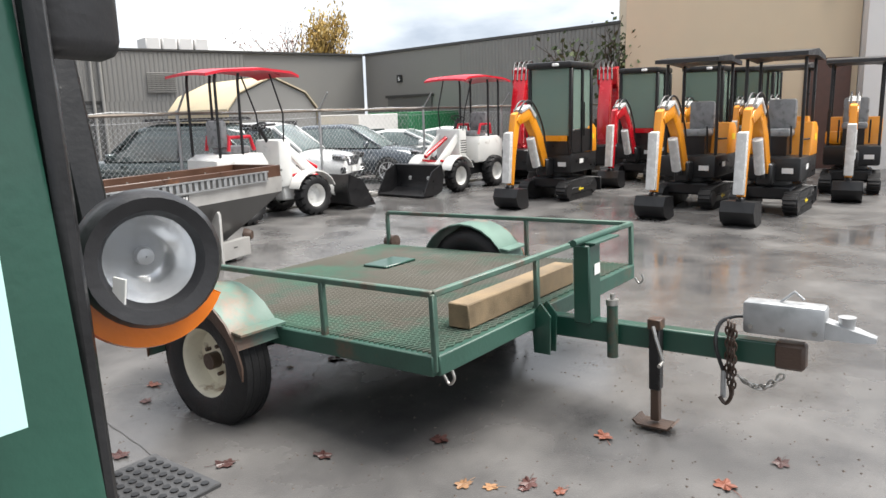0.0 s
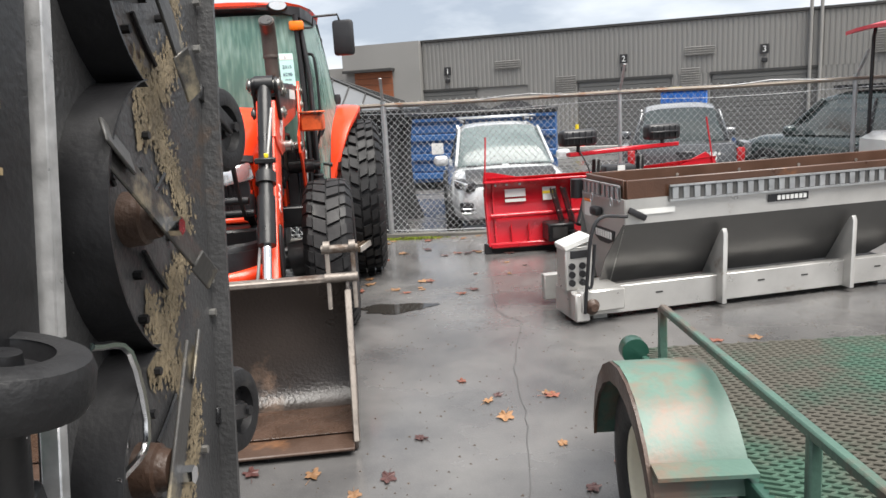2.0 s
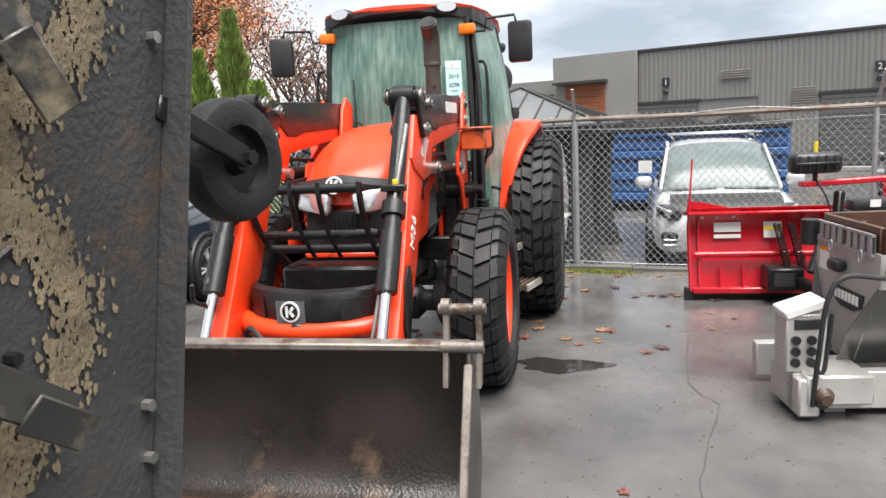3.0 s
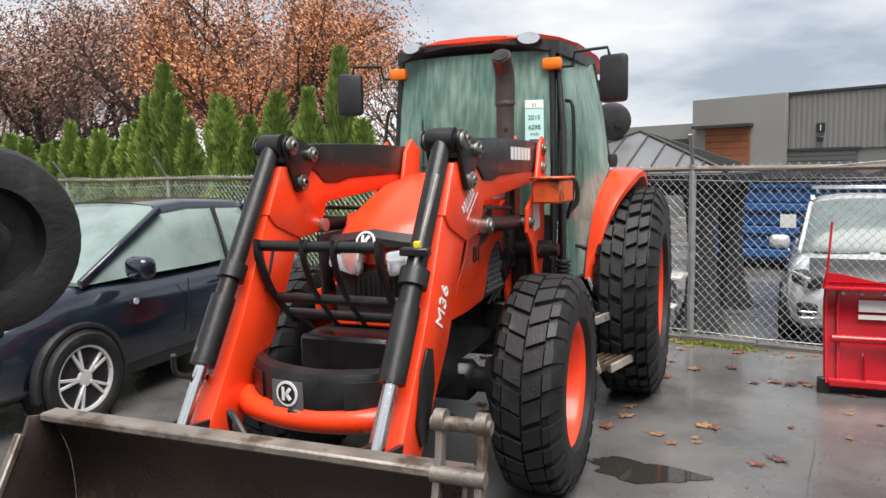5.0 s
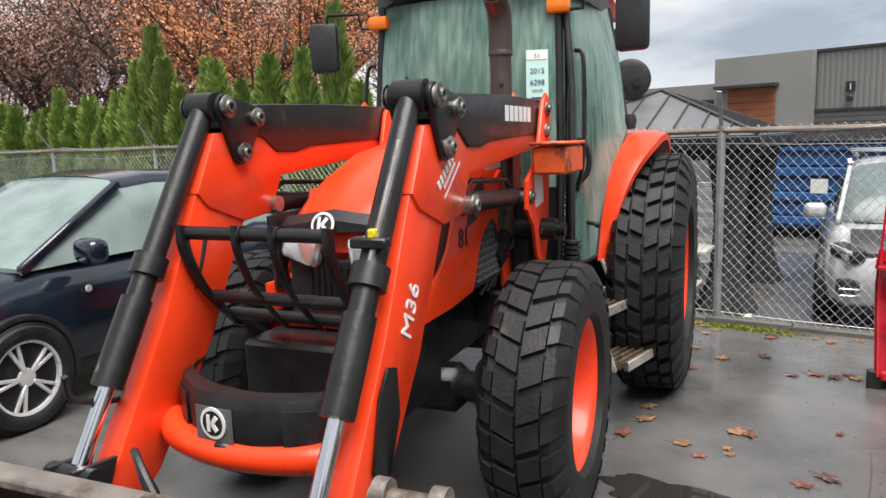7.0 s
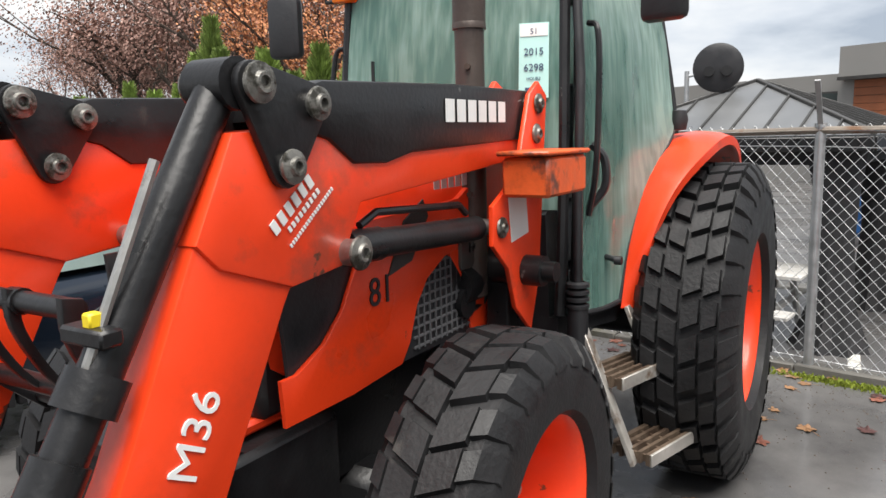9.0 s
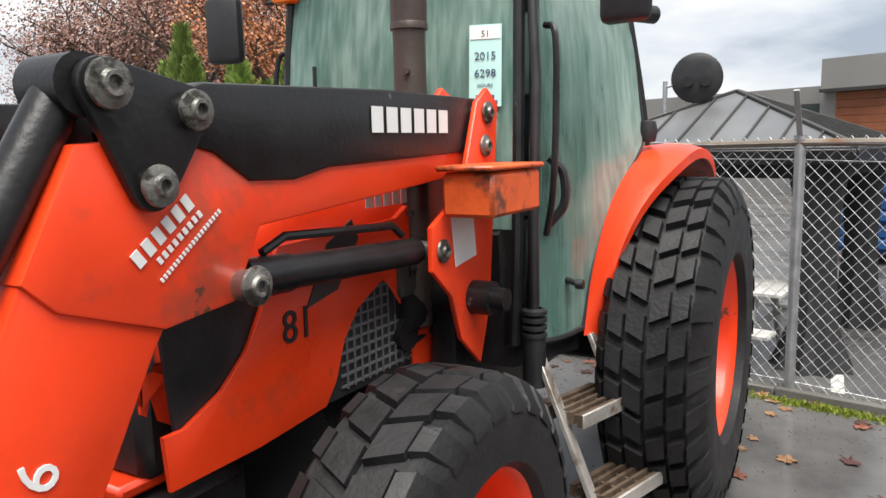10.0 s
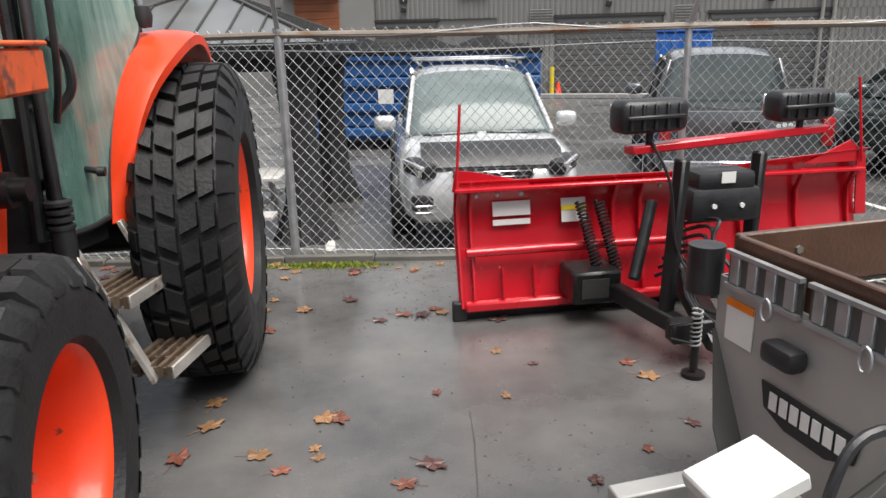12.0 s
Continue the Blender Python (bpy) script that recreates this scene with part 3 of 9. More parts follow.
    solid("kerb", bm, surface("dirty_kerb", (0.11, 0.105, 0.095), 0.7, var=0.35, scale=3, dirt=(0.06, 0.055, 0.03), dirt_amount=0.45, bump=0.3), "low dirty concrete kerb under the fence", "kerb", FENCE, kind="structure")


RUSTY_RAIL = surface("weathered_pipe", (0.20, 0.17, 0.14), 0.5, metal=0.3, var=0.3, scale=5, dirt=(0.16, 0.08, 0.04), dirt_amount=0.4, bump=0.15)
fence()


# ---- the orange tractor with front loader ----
STEP_TREAD = surface("rusted_step_grid", (0.12, 0.085, 0.06), 0.6, metal=0.3, var=0.4, scale=9, dirt=(0.05, 0.03, 0.02), dirt_amount=0.5, bump=0.2)
STEP_METAL = surface("muddy_step_metal", (0.42, 0.40, 0.37), 0.5, metal=0.5, var=0.3, scale=9, dirt=(0.14, 0.085, 0.05), dirt_amount=0.45, bump=0.15)
TRACTOR = pose(-6.86, 4.79, 0, 0, 0, -30.5)


SOOTY = surface("sooty_dark_steel", (0.016, 0.012, 0.010), 0.5, var=0.5, scale=5, dirt=(0.05, 0.025, 0.015), dirt_amount=0.35, bump=0.3)
STEEL_GREY = surface("dull_grey_plate", (0.10, 0.10, 0.105), 0.5, var=0.2, bump=0.05)
HEAT_STEEL = surface("heat_stained_steel", (0.075, 0.058, 0.05), 0.5, metal=0.4, var=0.3, scale=6, bump=0.15)


def wheel(parent, x, y, z, R, r, w, side, lugs, lug_h, material, studs=8, dish=0.1, style="block"):
    m = at(x, y, z, -90 * side, 0, 0) @ Matrix.Rotation(x, 4, "Z")
    wob = new("wheel")
    wob.parent, wob.matrix_basis = parent, m
    wob.empty_display_size = 0.1
    bm = BM()
    tb = BM()
    tyre(bm, R, r, w, lugs, lug_h, style, 56, tb, 0.13 * side)
    part("tyre", bm, RUBBER, wob, "black block-tread tyre")
    tagged(part("tread", tb, RUBBER, wob), kind="stuff")
    bm = BM()
    lathe(bm, rim_profile(r, w, dish), seg=36)
    bmesh.ops.reverse_faces(bm, faces=bm.faces)
    part("rim", bm, material, wob)
    zc = w / 2 * 0.8 * 0.1 - dish
    for i in range(studs):
        a = i * math.tau / studs
        one("wheel_nut", rod, STEEL, wob, (r * 0.40 * math.cos(a), r * 0.40 * math.sin(a), zc - 0.02), (r * 0.40 * math.cos(a), r * 0.40 * math.sin(a), zc + 0.075), 0.017, 6)
    bm = BM()
    lathe(bm, [(r * 0.30, zc - 0.02), (r * 0.29, zc + 0.07), (r * 0.24, zc + 0.085), (0.001, zc + 0.085)], seg=20)
    part("hub_cap", bm, material, wob)
    bm = BM()
    lathe(bm, [(r * 0.66, zc - 0.03), (r * 0.70, zc + 0.014), (r * 0.74, zc + 0.016), (r * 0.78, zc - 0.03)], seg=30)
    part("rim_rib", bm, material, wob)
    return wob


def badge(parent, m, w=0.16, h=0.16):
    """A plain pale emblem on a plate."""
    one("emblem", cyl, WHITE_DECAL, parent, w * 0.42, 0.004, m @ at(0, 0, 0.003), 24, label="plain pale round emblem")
    one("emblem_core", cyl, BLACK_PLASTIC, parent, w * 0.33, 0.004, m @ at(0, 0, 0.005), 24)
    bm = BM()
    box(bm, (w * 0.1, h * 0.5, 0.004), m @ at(-w * 0.12, 0, 0.008))
    box(bm, (w * 0.12, h * 0.34, 0.004), m @ at(w * 0.06, h * 0.08, 0.008, 0, 0, -40))
    box(bm, (w * 0.12, h * 0.34, 0.004), m @ at(w * 0.06, -h * 0.08, 0.008, 0, 0, 40))
    part("emblem_mark", bm, WHITE_DECAL, parent)


def bars(parent, m, n, w, h, material, slant=0.0, gap=0.28, name="brand_mark"):
    """A maker's name shown as plain blocks in a row."""
    step = w / n
    for i in range(n):
        bm = BM()
        box(bm, (step * (1 - gap), h, 0.003), m @ at(-w / 2 + (i + 0.5) * step, 0, 0.002))
        part(name, bm, material, parent, smooth=0)


def rounded_plate(centres, r, n=7):
    """The outline round three pins, each corner an arc."""
    cx, cz = sum(p[0] for p in centres) / 3, sum(p[1] for p in centres) / 3
    out = []
    for x, z in sorted(centres, key=lambda p: math.atan2(p[1] - cz, p[0] - cx)):
        a0 = math.atan2(z - cz, x - cx)
        out += [(x + r * math.cos(a0 + w), z + r * math.sin(a0 + w)) for w in [radians(-62 + 124 * k / (n - 1)) for k in range(n)]]
    return out


PINS = ((2.49, 1.895), (2.30, 1.855), (2.40, 1.71))
PLATE = rounded_plate(PINS, 0.05)


def boss(arm, px, pz, y0, y1, r, out):
    """A greasy pivot: steel collar, dark washer and recessed pin end."""
    one("pin", rod, STEEL, arm, (px, y0, pz), (px, y1, pz), r, 18, label="greasy steel pivot pin")
    for y in ((y1,) if out else (y0, y1)):
        d = 1 if y >= (y0 + y1) / 2 else -1
        if out:
            d = out
        bm = BM()
        lathe(bm, [(r * 1.3, 0.0), (r * 1.25, 0.007), (r * 0.75, 0.012), (r * 0.62, 0.02), (r * 0.42, 0.02), (r * 0.38, 0.008), (0.001, 0.008)], at(px, y, pz, -90 * d, 0, 0), 20)
        part("pin_cap", bm, GREASY, arm)


GREASY = surface("greasy_pin_metal", (0.17, 0.165, 0.15), 0.4, metal=0.5, var=0.5, scale=30, dirt=(0.02, 0.018, 0.012), dirt_amount=0.55, bump=0.4)


def loader_arm(t, side):
    y = 0.46 * side
    lower, upper = 0.05, 0.05
    arm = new("loader_arm")
    arm.parent = t
    tagged(arm, "scuffed orange loader arm")
    leg = [(2.54, 1.77), (2.66, 1.55), (2.87, 1.12), (3.18, 0.62), (3.26, 0.50), (3.10, 0.45), (2.96, 0.56), (2.62, 0.98), (2.40, 1.38), (2.36, 1.44), (2.30, 1.70)]
    boom = [(0.93, 1.90), (0.88, 1.73), (1.19, 1.67), (1.70, 1.63), (2.10, 1.60), (2.19, 1.44), (2.38, 1.42), (2.60, 1.50), (2.66, 1.56), (2.54, 1.79), (2.34, 1.80), (2.13, 1.75), (1.2, 1.80)]
    bm = BM()
    prism(bm, leg, y - lower, y + lower, bevel=0.008)
    part("lower_arm", bm, ORANGE, arm)
    bm = BM()
    prism(bm, boom, y - 0.062, y + 0.062, bevel=0.008)
    part("upper_arm", bm, ORANGE, arm)
    bm = BM()
    prism(bm, [(0.93, 1.935), (0.96, 1.755), (1.85, 1.725), (1.98, 1.70), (2.13, 1.705), (2.23, 1.77), (2.42, 1.815), (2.40, 1.87), (2.25, 1.915), (1.6, 1.935)], y - 0.074, y + 0.074, bevel=0.012)
    part("arm_cover", bm, BLACK, arm, "scratched black steel arm cover")
    for yy in (y + 0.075 * side, y - 0.075 * side):
        bm = BM()
        prism(bm, PLATE, yy - 0.011, yy + 0.011, bevel=0.004)
        part("link_plate", bm, BLACK, arm)
    for (px, pz), r in zip(PINS, (0.036, 0.032, 0.032)):
        boss(arm, px, pz, y - 0.1, y + 0.1, r, 0)
    for (px, pz, r) in ((2.17, 1.475, 0.036), (1.34, 1.44, 0.03), (1.01, 1.885, 0.03), (1.03, 1.77, 0.03)):
        boss(arm, px, pz, y - 0.09 * side, y + 0.105 * side, r, side)
    one("cylinder_eye", rod, BLACK, arm, (2.51, y - 0.06, 1.895), (2.51, y + 0.06, 1.895), 0.058, 18)
    bm = BM()
    rod(bm, (2.10, y + 0.02 * side, 1.475), (1.38, y + 0.02 * side, 1.44), 0.044, 18)
    rod(bm, (1.98, y + 0.02 * side, 1.469), (2.13, y + 0.02 * side, 1.476), 0.05, 18)
    part("lift_cylinder", bm, BLACK, arm, "black hydraulic lift cylinder")
    one("hose_pipe", pipe, BLACK, arm, [(2.06, y + 0.02 * side, 1.53), (1.98, y + 0.02 * side, 1.56), (1.5, y + 0.02 * side, 1.535), (1.45, y + 0.02 * side, 1.5)], 0.012)
    bm = BM()
    rod(bm, (2.51, y, 1.90), (2.99, y - 0.0, 1.13), 0.045, 18)
    rod(bm, (2.95, y, 1.20), (3.12, y, 0.925), 0.056, 18)
    rod(bm, (2.86, y, 1.34), (2.90, y, 1.275), 0.064, 16)
    part("dump_cylinder", bm, BLACK, arm, "black hydraulic bucket cylinder")
    one("piston_rod", rod, CHROME, arm, (3.11, y, 0.94), (3.26, y, 0.70), 0.028, 14, label="polished chrome piston rod")
    bm = BM()
    for yy in (y - 0.055, y + 0.055):
        prism(bm, [(3.16, 0.70), (3.34, 0.72), (3.37, 0.66), (3.385, 0.36), (3.33, 0.34), (3.24, 0.52)], yy - 0.012, yy + 0.012, bevel=0.004)
    rod(bm, (3.29, y - 0.1, 0.675), (3.29, y + 0.1, 0.675), 0.038, 14)
    part("bucket_link", bm, BLACK, arm)
    if side > 0:
        one("toe_plate", prism, BLACK, arm, [(2.83, 1.00), (2.90, 1.02), (2.96, 0.94), (3.02, 0.72), (2.98, 0.62), (2.92, 0.62), (2.82, 0.84)], y + 0.052, y + 0.066, None, 0.01, label="black step pad")
        lettering("M36", 0.112, WHITE_DECAL, arm, Matrix.Translation((2.69, y + 0.053, 1.16)) @ pose(0, 0, 0, 90, 0, 180) @ pose(0, 0, 0, 0, 0, 62), "model_number", label="white model lettering")
        m = Matrix.Translation((1.46, y + 0.077, 1.85)) @ pose(0, 0, 0, 90, 0, 180)
        bars(arm, m, 6, 0.44, 0.072, WHITE_DECAL)
        m = Matrix.Translation((2.36, y + 0.064, 1.605)) @ pose(0, 0, 0, 90, 0, 180) @ pose(0, 0, 0, 0, 0, 38)
        bars(arm, m @ at(0, 0.02, 0), 6, 0.19, 0.034, WHITE_DECAL, gap=0.36, name="dealer_mark")
        bars(arm, m @ at(0.02, -0.018, 0), 9, 0.15, 0.014, WHITE_DECAL, gap=0.4, name="dealer_line")
        bars(arm, m @ at(0.03, -0.05, 0), 20, 0.21, 0.009, WHITE_DECAL, gap=0.4, name="dealer_line")
    return arm


def tractor():
    t = thing("tractor", "orange farm tractor with glazed cab and front loader, wet and parked", "tractor", TRACTOR)
    for s in (1, -1):
        wheel(t, -0.22, 1.01 * s, 0.80, 0.80, 0.43, 0.46, s, 34, 0.034, ORANGE, 8, 0.06)
        wheel(t, 1.76, 0.77 * s, 0.585, 0.595, 0.345, 0.37, s, 29, 0.024, ORANGE, 8, 0.10, "bar")
    bm = BM()
    slab(bm, (-0.7, -0.24, 0.52), (0.95, 0.24, 0.98), 0.04)
    slab(bm, (0.9, -0.22, 0.62), (2.2, 0.22, 1.02), 0.03)
    slab(bm, (0.3, -0.3, 0.45), (0.85, 0.3, 0.7), 0.05)
    part("chassis", bm, BLACK, t)
    bm = BM()
    rod(bm, (-0.2, -0.8, 0.79), (-0.2, 0.8, 0.79), 0.12)
    part("rear_axle", bm, BLACK, t)
    bm = BM()
    rod(bm, (1.76, -0.62, 0.56), (1.76, 0.62, 0.56), 0.075)
    slab(bm, (1.66, -0.36, 0.44), (1.86, 0.36, 0.66), 0.05)
    rod(bm, (1.76, 0.45, 0.54), (1.76, 0.66, 0.58), 0.16, 16)
    rod(bm, (1.76, -0.45, 0.54), (1.76, -0.66, 0.58), 0.16, 16)
    part("front_axle", bm, BLACK, t)
    bm = BM()
    slab(bm, (1.05, -0.72, 0.74), (1.25, 0.72, 0.92), 0.015)
    slab(bm, (2.0, -0.33, 0.62), (2.55, 0.33, 0.95), 0.02)
    part("loader_subframe", bm, BLACK, t)
    one("tow_weight", slab, SOOTY, t, (2.36, -0.34, 0.62), (2.5, 0.3, 0.92), 0.015, label="rusty dark steel front plate")
    # bonnet
    bm = BM()
    secs = []
    for x, hw, zt, zb in ((0.93, 0.36, 1.78, 1.04), (1.3, 0.365, 1.76, 1.03), (1.7, 0.355, 1.70, 1.03), (2.0, 0.335, 1.60, 1.05), (2.18, 0.31, 1.50, 1.10), (2.27, 0.28, 1.40, 1.16)):
        ring = [(x, hw * 0.96, zb), (x, hw, zb + 0.12), (x, hw, zt - 0.22), (x, hw * 0.92, zt - 0.09), (x, hw * 0.66, zt - 0.02), (x, 0, zt), (x, -hw * 0.66, zt - 0.02), (x, -hw * 0.92, zt - 0.09), (x, -hw, zt - 0.22), (x, -hw, zb + 0.12), (x, -hw * 0.96, zb)]
        secs.append(ring)
    loft(bm, secs)
    bmesh.ops.recalc_face_normals(bm, faces=bm.faces)
    part("bonnet", bm, ORANGE, t, "glossy orange bonnet", smooth=50)
    for s in (1, -1):
        bm = BM()
        prism(bm, [(2.28, 1.43), (2.25, 1.10), (2.05, 1.10), (1.95, 1.2), (1.92, 1.44)], 0.352 * s, 0.366 * s)
        prism(bm, [(1.72, 1.02), (1.70, 1.12), (1.62, 1.25), (1.40, 1.34), (1.16, 1.36), (1.12, 1.02)], 0.356 * s, 0.372 * s)
        part("side_grille", bm, BLACK_PLASTIC, t, "black side grille")
        bm = BM()
        for k in range(9):
            box(bm, (0.45, 0.006, 0.008), at(1.42, 0.375 * s, 1.05 + k * 0.035))
        for k in range(12):
            box(bm, (0.006, 0.006, 0.30), at(1.2 + k * 0.038, 0.377 * s, 1.19))
        part("grille_wire", bm, STEEL_GREY, t)
        bm = BM()
        prism(bm, [(1.80, 1.33), (1.70, 1.50), (1.58, 1.56), (1.55, 1.50), (1.66, 1.36)], 0.382 * s, 0.387 * s)
        part("vent_screen", bm, DARK_TRIM, t)
    for s in (1, -1):
        bm = BM()
        prism(bm, [(2.29, 1.0), (2.30, 1.135), (2.24, 1.135), (2.12, 1.19), (2.03, 1.27), (1.95, 1.40), (1.90, 1.52), (1.32, 1.54), (1.30, 1.36), (1.44, 1.34), (1.56, 1.28), (1.63, 1.20), (1.68, 1.08), (1.73, 1.02), (2.0, 1.0)], 0.367 * s, 0.383 * s, bevel=0.003)
        part("side_panel", bm, ORANGE, t, "orange bonnet side panel")
    lettering("81", 0.13, BLACK_PLASTIC, t, Matrix.Translation((1.84, 0.386, 1.29)) @ pose(0, 0, 0, 90, 0, 180), "model_number")
    bars(t, Matrix.Translation((1.35, 0.376, 1.62)) @ pose(0, 0, 0, 90, 0, 180), 6, 0.3, 0.07, WHITE_DECAL)
    # nose: black surround, lamps, red under-lip
    bm = BM()
    slab(bm, (2.16, -0.28, 0.98), (2.28, 0.28, 1.27), 0.03)
    part("nose", bm, BLACK_PLASTIC, t)
    bm = BM()
    rows = []
    for k in range(9):
        v = -1 + k / 4
        x = 2.335 - 0.10 * v * v
        dip = 0.05 * abs(v)
        rows.append([bm.verts.new((x - a, 0.31 * v - 0.02, z - dip * f)) for a, z, f in ((0.06, 1.465, 0.9), (0.0, 1.43, 1.0), (0.0, 1.375 + 0.05 * abs(v), 1.0), (0.09, 1.36 + 0.05 * abs(v), 1.0))])
    skin(bm, rows)
    bmesh.ops.recalc_face_normals(bm, faces=bm.faces)
    part("nose_cap", bm, BLACK_PLASTIC, t, "black nose cap round the emblem", smooth=50)
    badge(t, Matrix.Translation((2.343, -0.04, 1.405)) @ pose(0, 0, 0, 90, 0, 90) @ pose(0, 0, 0, -18, 0, 0), 0.13, 0.13)
    for s in (1, -1):
        bm = BM()
        box(bm, (0.07, 0.24, 0.14), at(2.275, 0.18 * s - 0.01, 1.30, 0, -12, 20 * s) @ at(0, 0, 0, 9 * s, 0, 0), 0.03, 2)
        part("headlamp", bm, LAMP, t, "clear tractor headlamp")
    for k in range(10):
        one("grille_bar", box, BLACK, t, (0.01, 0.012, 0.16), at(2.315, -0.13 + k * 0.029, 1.14))
    one("under_lip", slab, ORANGE, t, (2.1, -0.26, 0.96), (2.34, 0.26, 1.0), 0.012)
    # brush guard
    g = new("brush_guard")
    g.parent = t
    tagged(g, "black tubular brush guard")
    for z, x, y0, y1 in ((1.42, 2.76, -0.39, 0.25), (1.15, 2.63, -0.38, 0.30), (1.05, 2.51, -0.40, 0.31)):
        one("guard_bar", rod, BLACK, g, (x, y0, z), (x, y1, z), 0.026)
    for y in (-0.14, 0.02):
        one("bar_sleeve", rod, BLACK, g, (2.76, y - 0.022, 1.42), (2.76, y + 0.022, 1.42), 0.032)
    for y, w in ((-0.385, 0.05), (-0.14, 0.03), (0.02, 0.03), (0.25, 0.05)):
        bm = BM()
        spine = curve([(2.775, 0, 1.455), (2.77, 0, 1.36), (2.70, 0, 1.22), (2.60, 0, 1.11), (2.48, 0, 1.00)], 4)
        prism(bm, [(p.x + w / 2, p.z) for p in spine] + [(p.x - w / 2, p.z - 0.01) for p in spine[::-1]], y - 0.012, y + 0.012, bevel=0.003)
        part("guard_upright", bm, BLACK, g)
    for y in (-0.36, 0.28):
        one("guard_stay", beam, BLACK, g, (2.52, y, 1.04), (2.32, y, 0.9), 0.05, 0.02)
    # cab
    c = new("cab")
    c.parent = t
    tagged(c, "glazed tractor cab with misted green windows")
    # plan of the glazing at the foot, the waist and the eaves: front corner, door rear edge, rear corner
    FRONT = ((0.82, 0.575, 1.0), (0.80, 0.585, 1.5), (0.70, 0.555, 2.56))
    MIDDLE = ((0.12, 0.80, 1.25), (-0.13, 0.815, 1.8), (-0.13, 0.69, 2.56))
    REAR = ((-0.74, 0.66, 1.25), (-0.74, 0.66, 1.8), (-0.66, 0.56, 2.56))
    def bent(rows, s):
        """A thin curved pane through rows of points."""
        bm = BM()
        g = [[bm.verts.new((p[0], p[1] * s, p[2])) for p in row] for row in rows]
        skin(bm, g, cap=False, closed=False)
        bmesh.ops.solidify(bm, geom=bm.faces[:], thickness=0.006)
        bmesh.ops.recalc_face_normals(bm, faces=bm.faces)
        return bm
    def between(p, q, f, bow=0.0):
        return tuple(a + (b - a) * f + (bow * math.sin(math.pi * f) if i == 1 else 0.0) for i, (a, b) in enumerate(zip(p, q)))
    for s in (1, -1):
        f = lambda p: (p[0], p[1] * s, p[2])
        def path(pts, r, name, material=BLACK, label=""):
            one(name, pipe, material, c, [f(p) for p in curve(pts, 5)], r, 8, label=label)
        path(FRONT, 0.024, "pillar")
        path([(p[0] - 0.06, p[1] + 0.035, p[2] - 0.02) for p in FRONT], 0.019, "door_frame")
        path(MIDDLE[1:], 0.016, "pillar")
        path(REAR, 0.03, "pillar")
        # the door: its foot runs level, then its rear edge climbs along the mudguard
        foot = [(0.76, 0.61, 1.0), (0.66, 0.65, 0.985), (0.56, 0.69, 0.985), (0.46, 0.725, 1.0), (0.36, 0.75, 1.3), (0.18, 0.785, 1.55), (-0.02, 0.81, 1.7)]
        rows = []
        for k, p in enumerate(foot):
            g = k / 6
            mid = between((0.75, 0.61, 1.75), (-0.12, 0.815, 1.82), g, 0.012)
            high = between((0.645, 0.585, 2.555), (-0.125, 0.69, 2.555), g, 0.01)
            rows.append([p, between(p, mid, 0.5, 0.01), mid, between(mid, high, 0.5, 0.015), high])
        part("door_pane", bent(rows, s), CAB_GLASS, c, "misted green side window")
        path([foot[3], foot[4], foot[5], foot[6], MIDDLE[1]], 0.011, "door_seal", BLACK_PLASTIC)
        path(foot[:4], 0.014, "door_seal", BLACK_PLASTIC)
        rows = [[between(a, b, g, 0.01) for a, b in zip(((-0.03, 0.81, 1.72),) + MIDDLE[1:], REAR)] for g in (0.0, 0.33, 0.66, 1.0)]
        part("quarter_pane", bent(rows, s), CAB_GLASS, c)
        one("grab_rail", pipe, BLACK, c, [f(q) for q in curve([(0.66, 0.64, 2.22), (0.68, 0.69, 2.18), (0.71, 0.705, 1.9), (0.73, 0.70, 1.6), (0.70, 0.66, 1.42)], 4)], 0.013)
        one("door_handle", rod, BLACK_PLASTIC, c, f((0.54, 0.675, 1.22)), f((0.58, 0.75, 1.21)), 0.013)
        one("handle_knob", cyl, BLACK_PLASTIC, c, 0.02, 0.03, at(0.58, 0.755 * s, 1.21, 90, 0, 0), 12)
        bm = BM()
        pipe(bm, [f(q) for q in curve([(0.67, 0.66, 1.72), (0.65, 0.71, 1.66), (0.65, 0.715, 1.54), (0.67, 0.66, 1.46)], 5)], 0.018, 8)
        part("door_latch", bm, BLACK_PLASTIC, c)
        bm = BM()
        lathe(bm, [(0.001, 0.05), (0.036, 0.045), (0.045, 0.0), (0.036, -0.05), (0.001, -0.055)], at(-0.13, 0.835 * s, 1.82), 14)
        part("side_lamp", bm, BLACK_PLASTIC, c, "small black side lamp")
    rows = []
    for k in range(9):
        v = -1 + k / 4
        bow = 1 - v * v
        rows.append([(x + d * bow, y * v, z) for x, y, z, d in ((0.81, 0.575, 1.45, 0.07), (0.79, 0.583, 1.75, 0.07), (0.745, 0.57, 2.2, 0.06), (0.70, 0.55, 2.56, 0.05))])
    part("windscreen", bent(rows, 1), CAB_GLASS, c, "misted green tinted windscreen")
    bm = BM()
    sheet(bm, [(-0.75, -0.64, 1.3), (-0.75, 0.64, 1.3), (-0.67, 0.55, 2.56), (-0.67, -0.55, 2.56)])
    part("rear_pane", bm, CAB_GLASS, c)
    bm = BM()
    prism(bm, [(0.80, -0.56), (0.80, 0.56), (0.44, 0.70), (-0.72, 0.62), (-0.72, -0.62), (0.44, -0.70)], 0.90, 0.98, Matrix(((1, 0, 0, 0), (0, 0, 1, 0), (0, 1, 0, 0), (0, 0, 0, 1))))
    prism(bm, [(0.80, 0.98), (0.84, 1.43), (0.76, 1.48), (0.58, 1.46), (0.56, 0.98)], -0.52, 0.52)
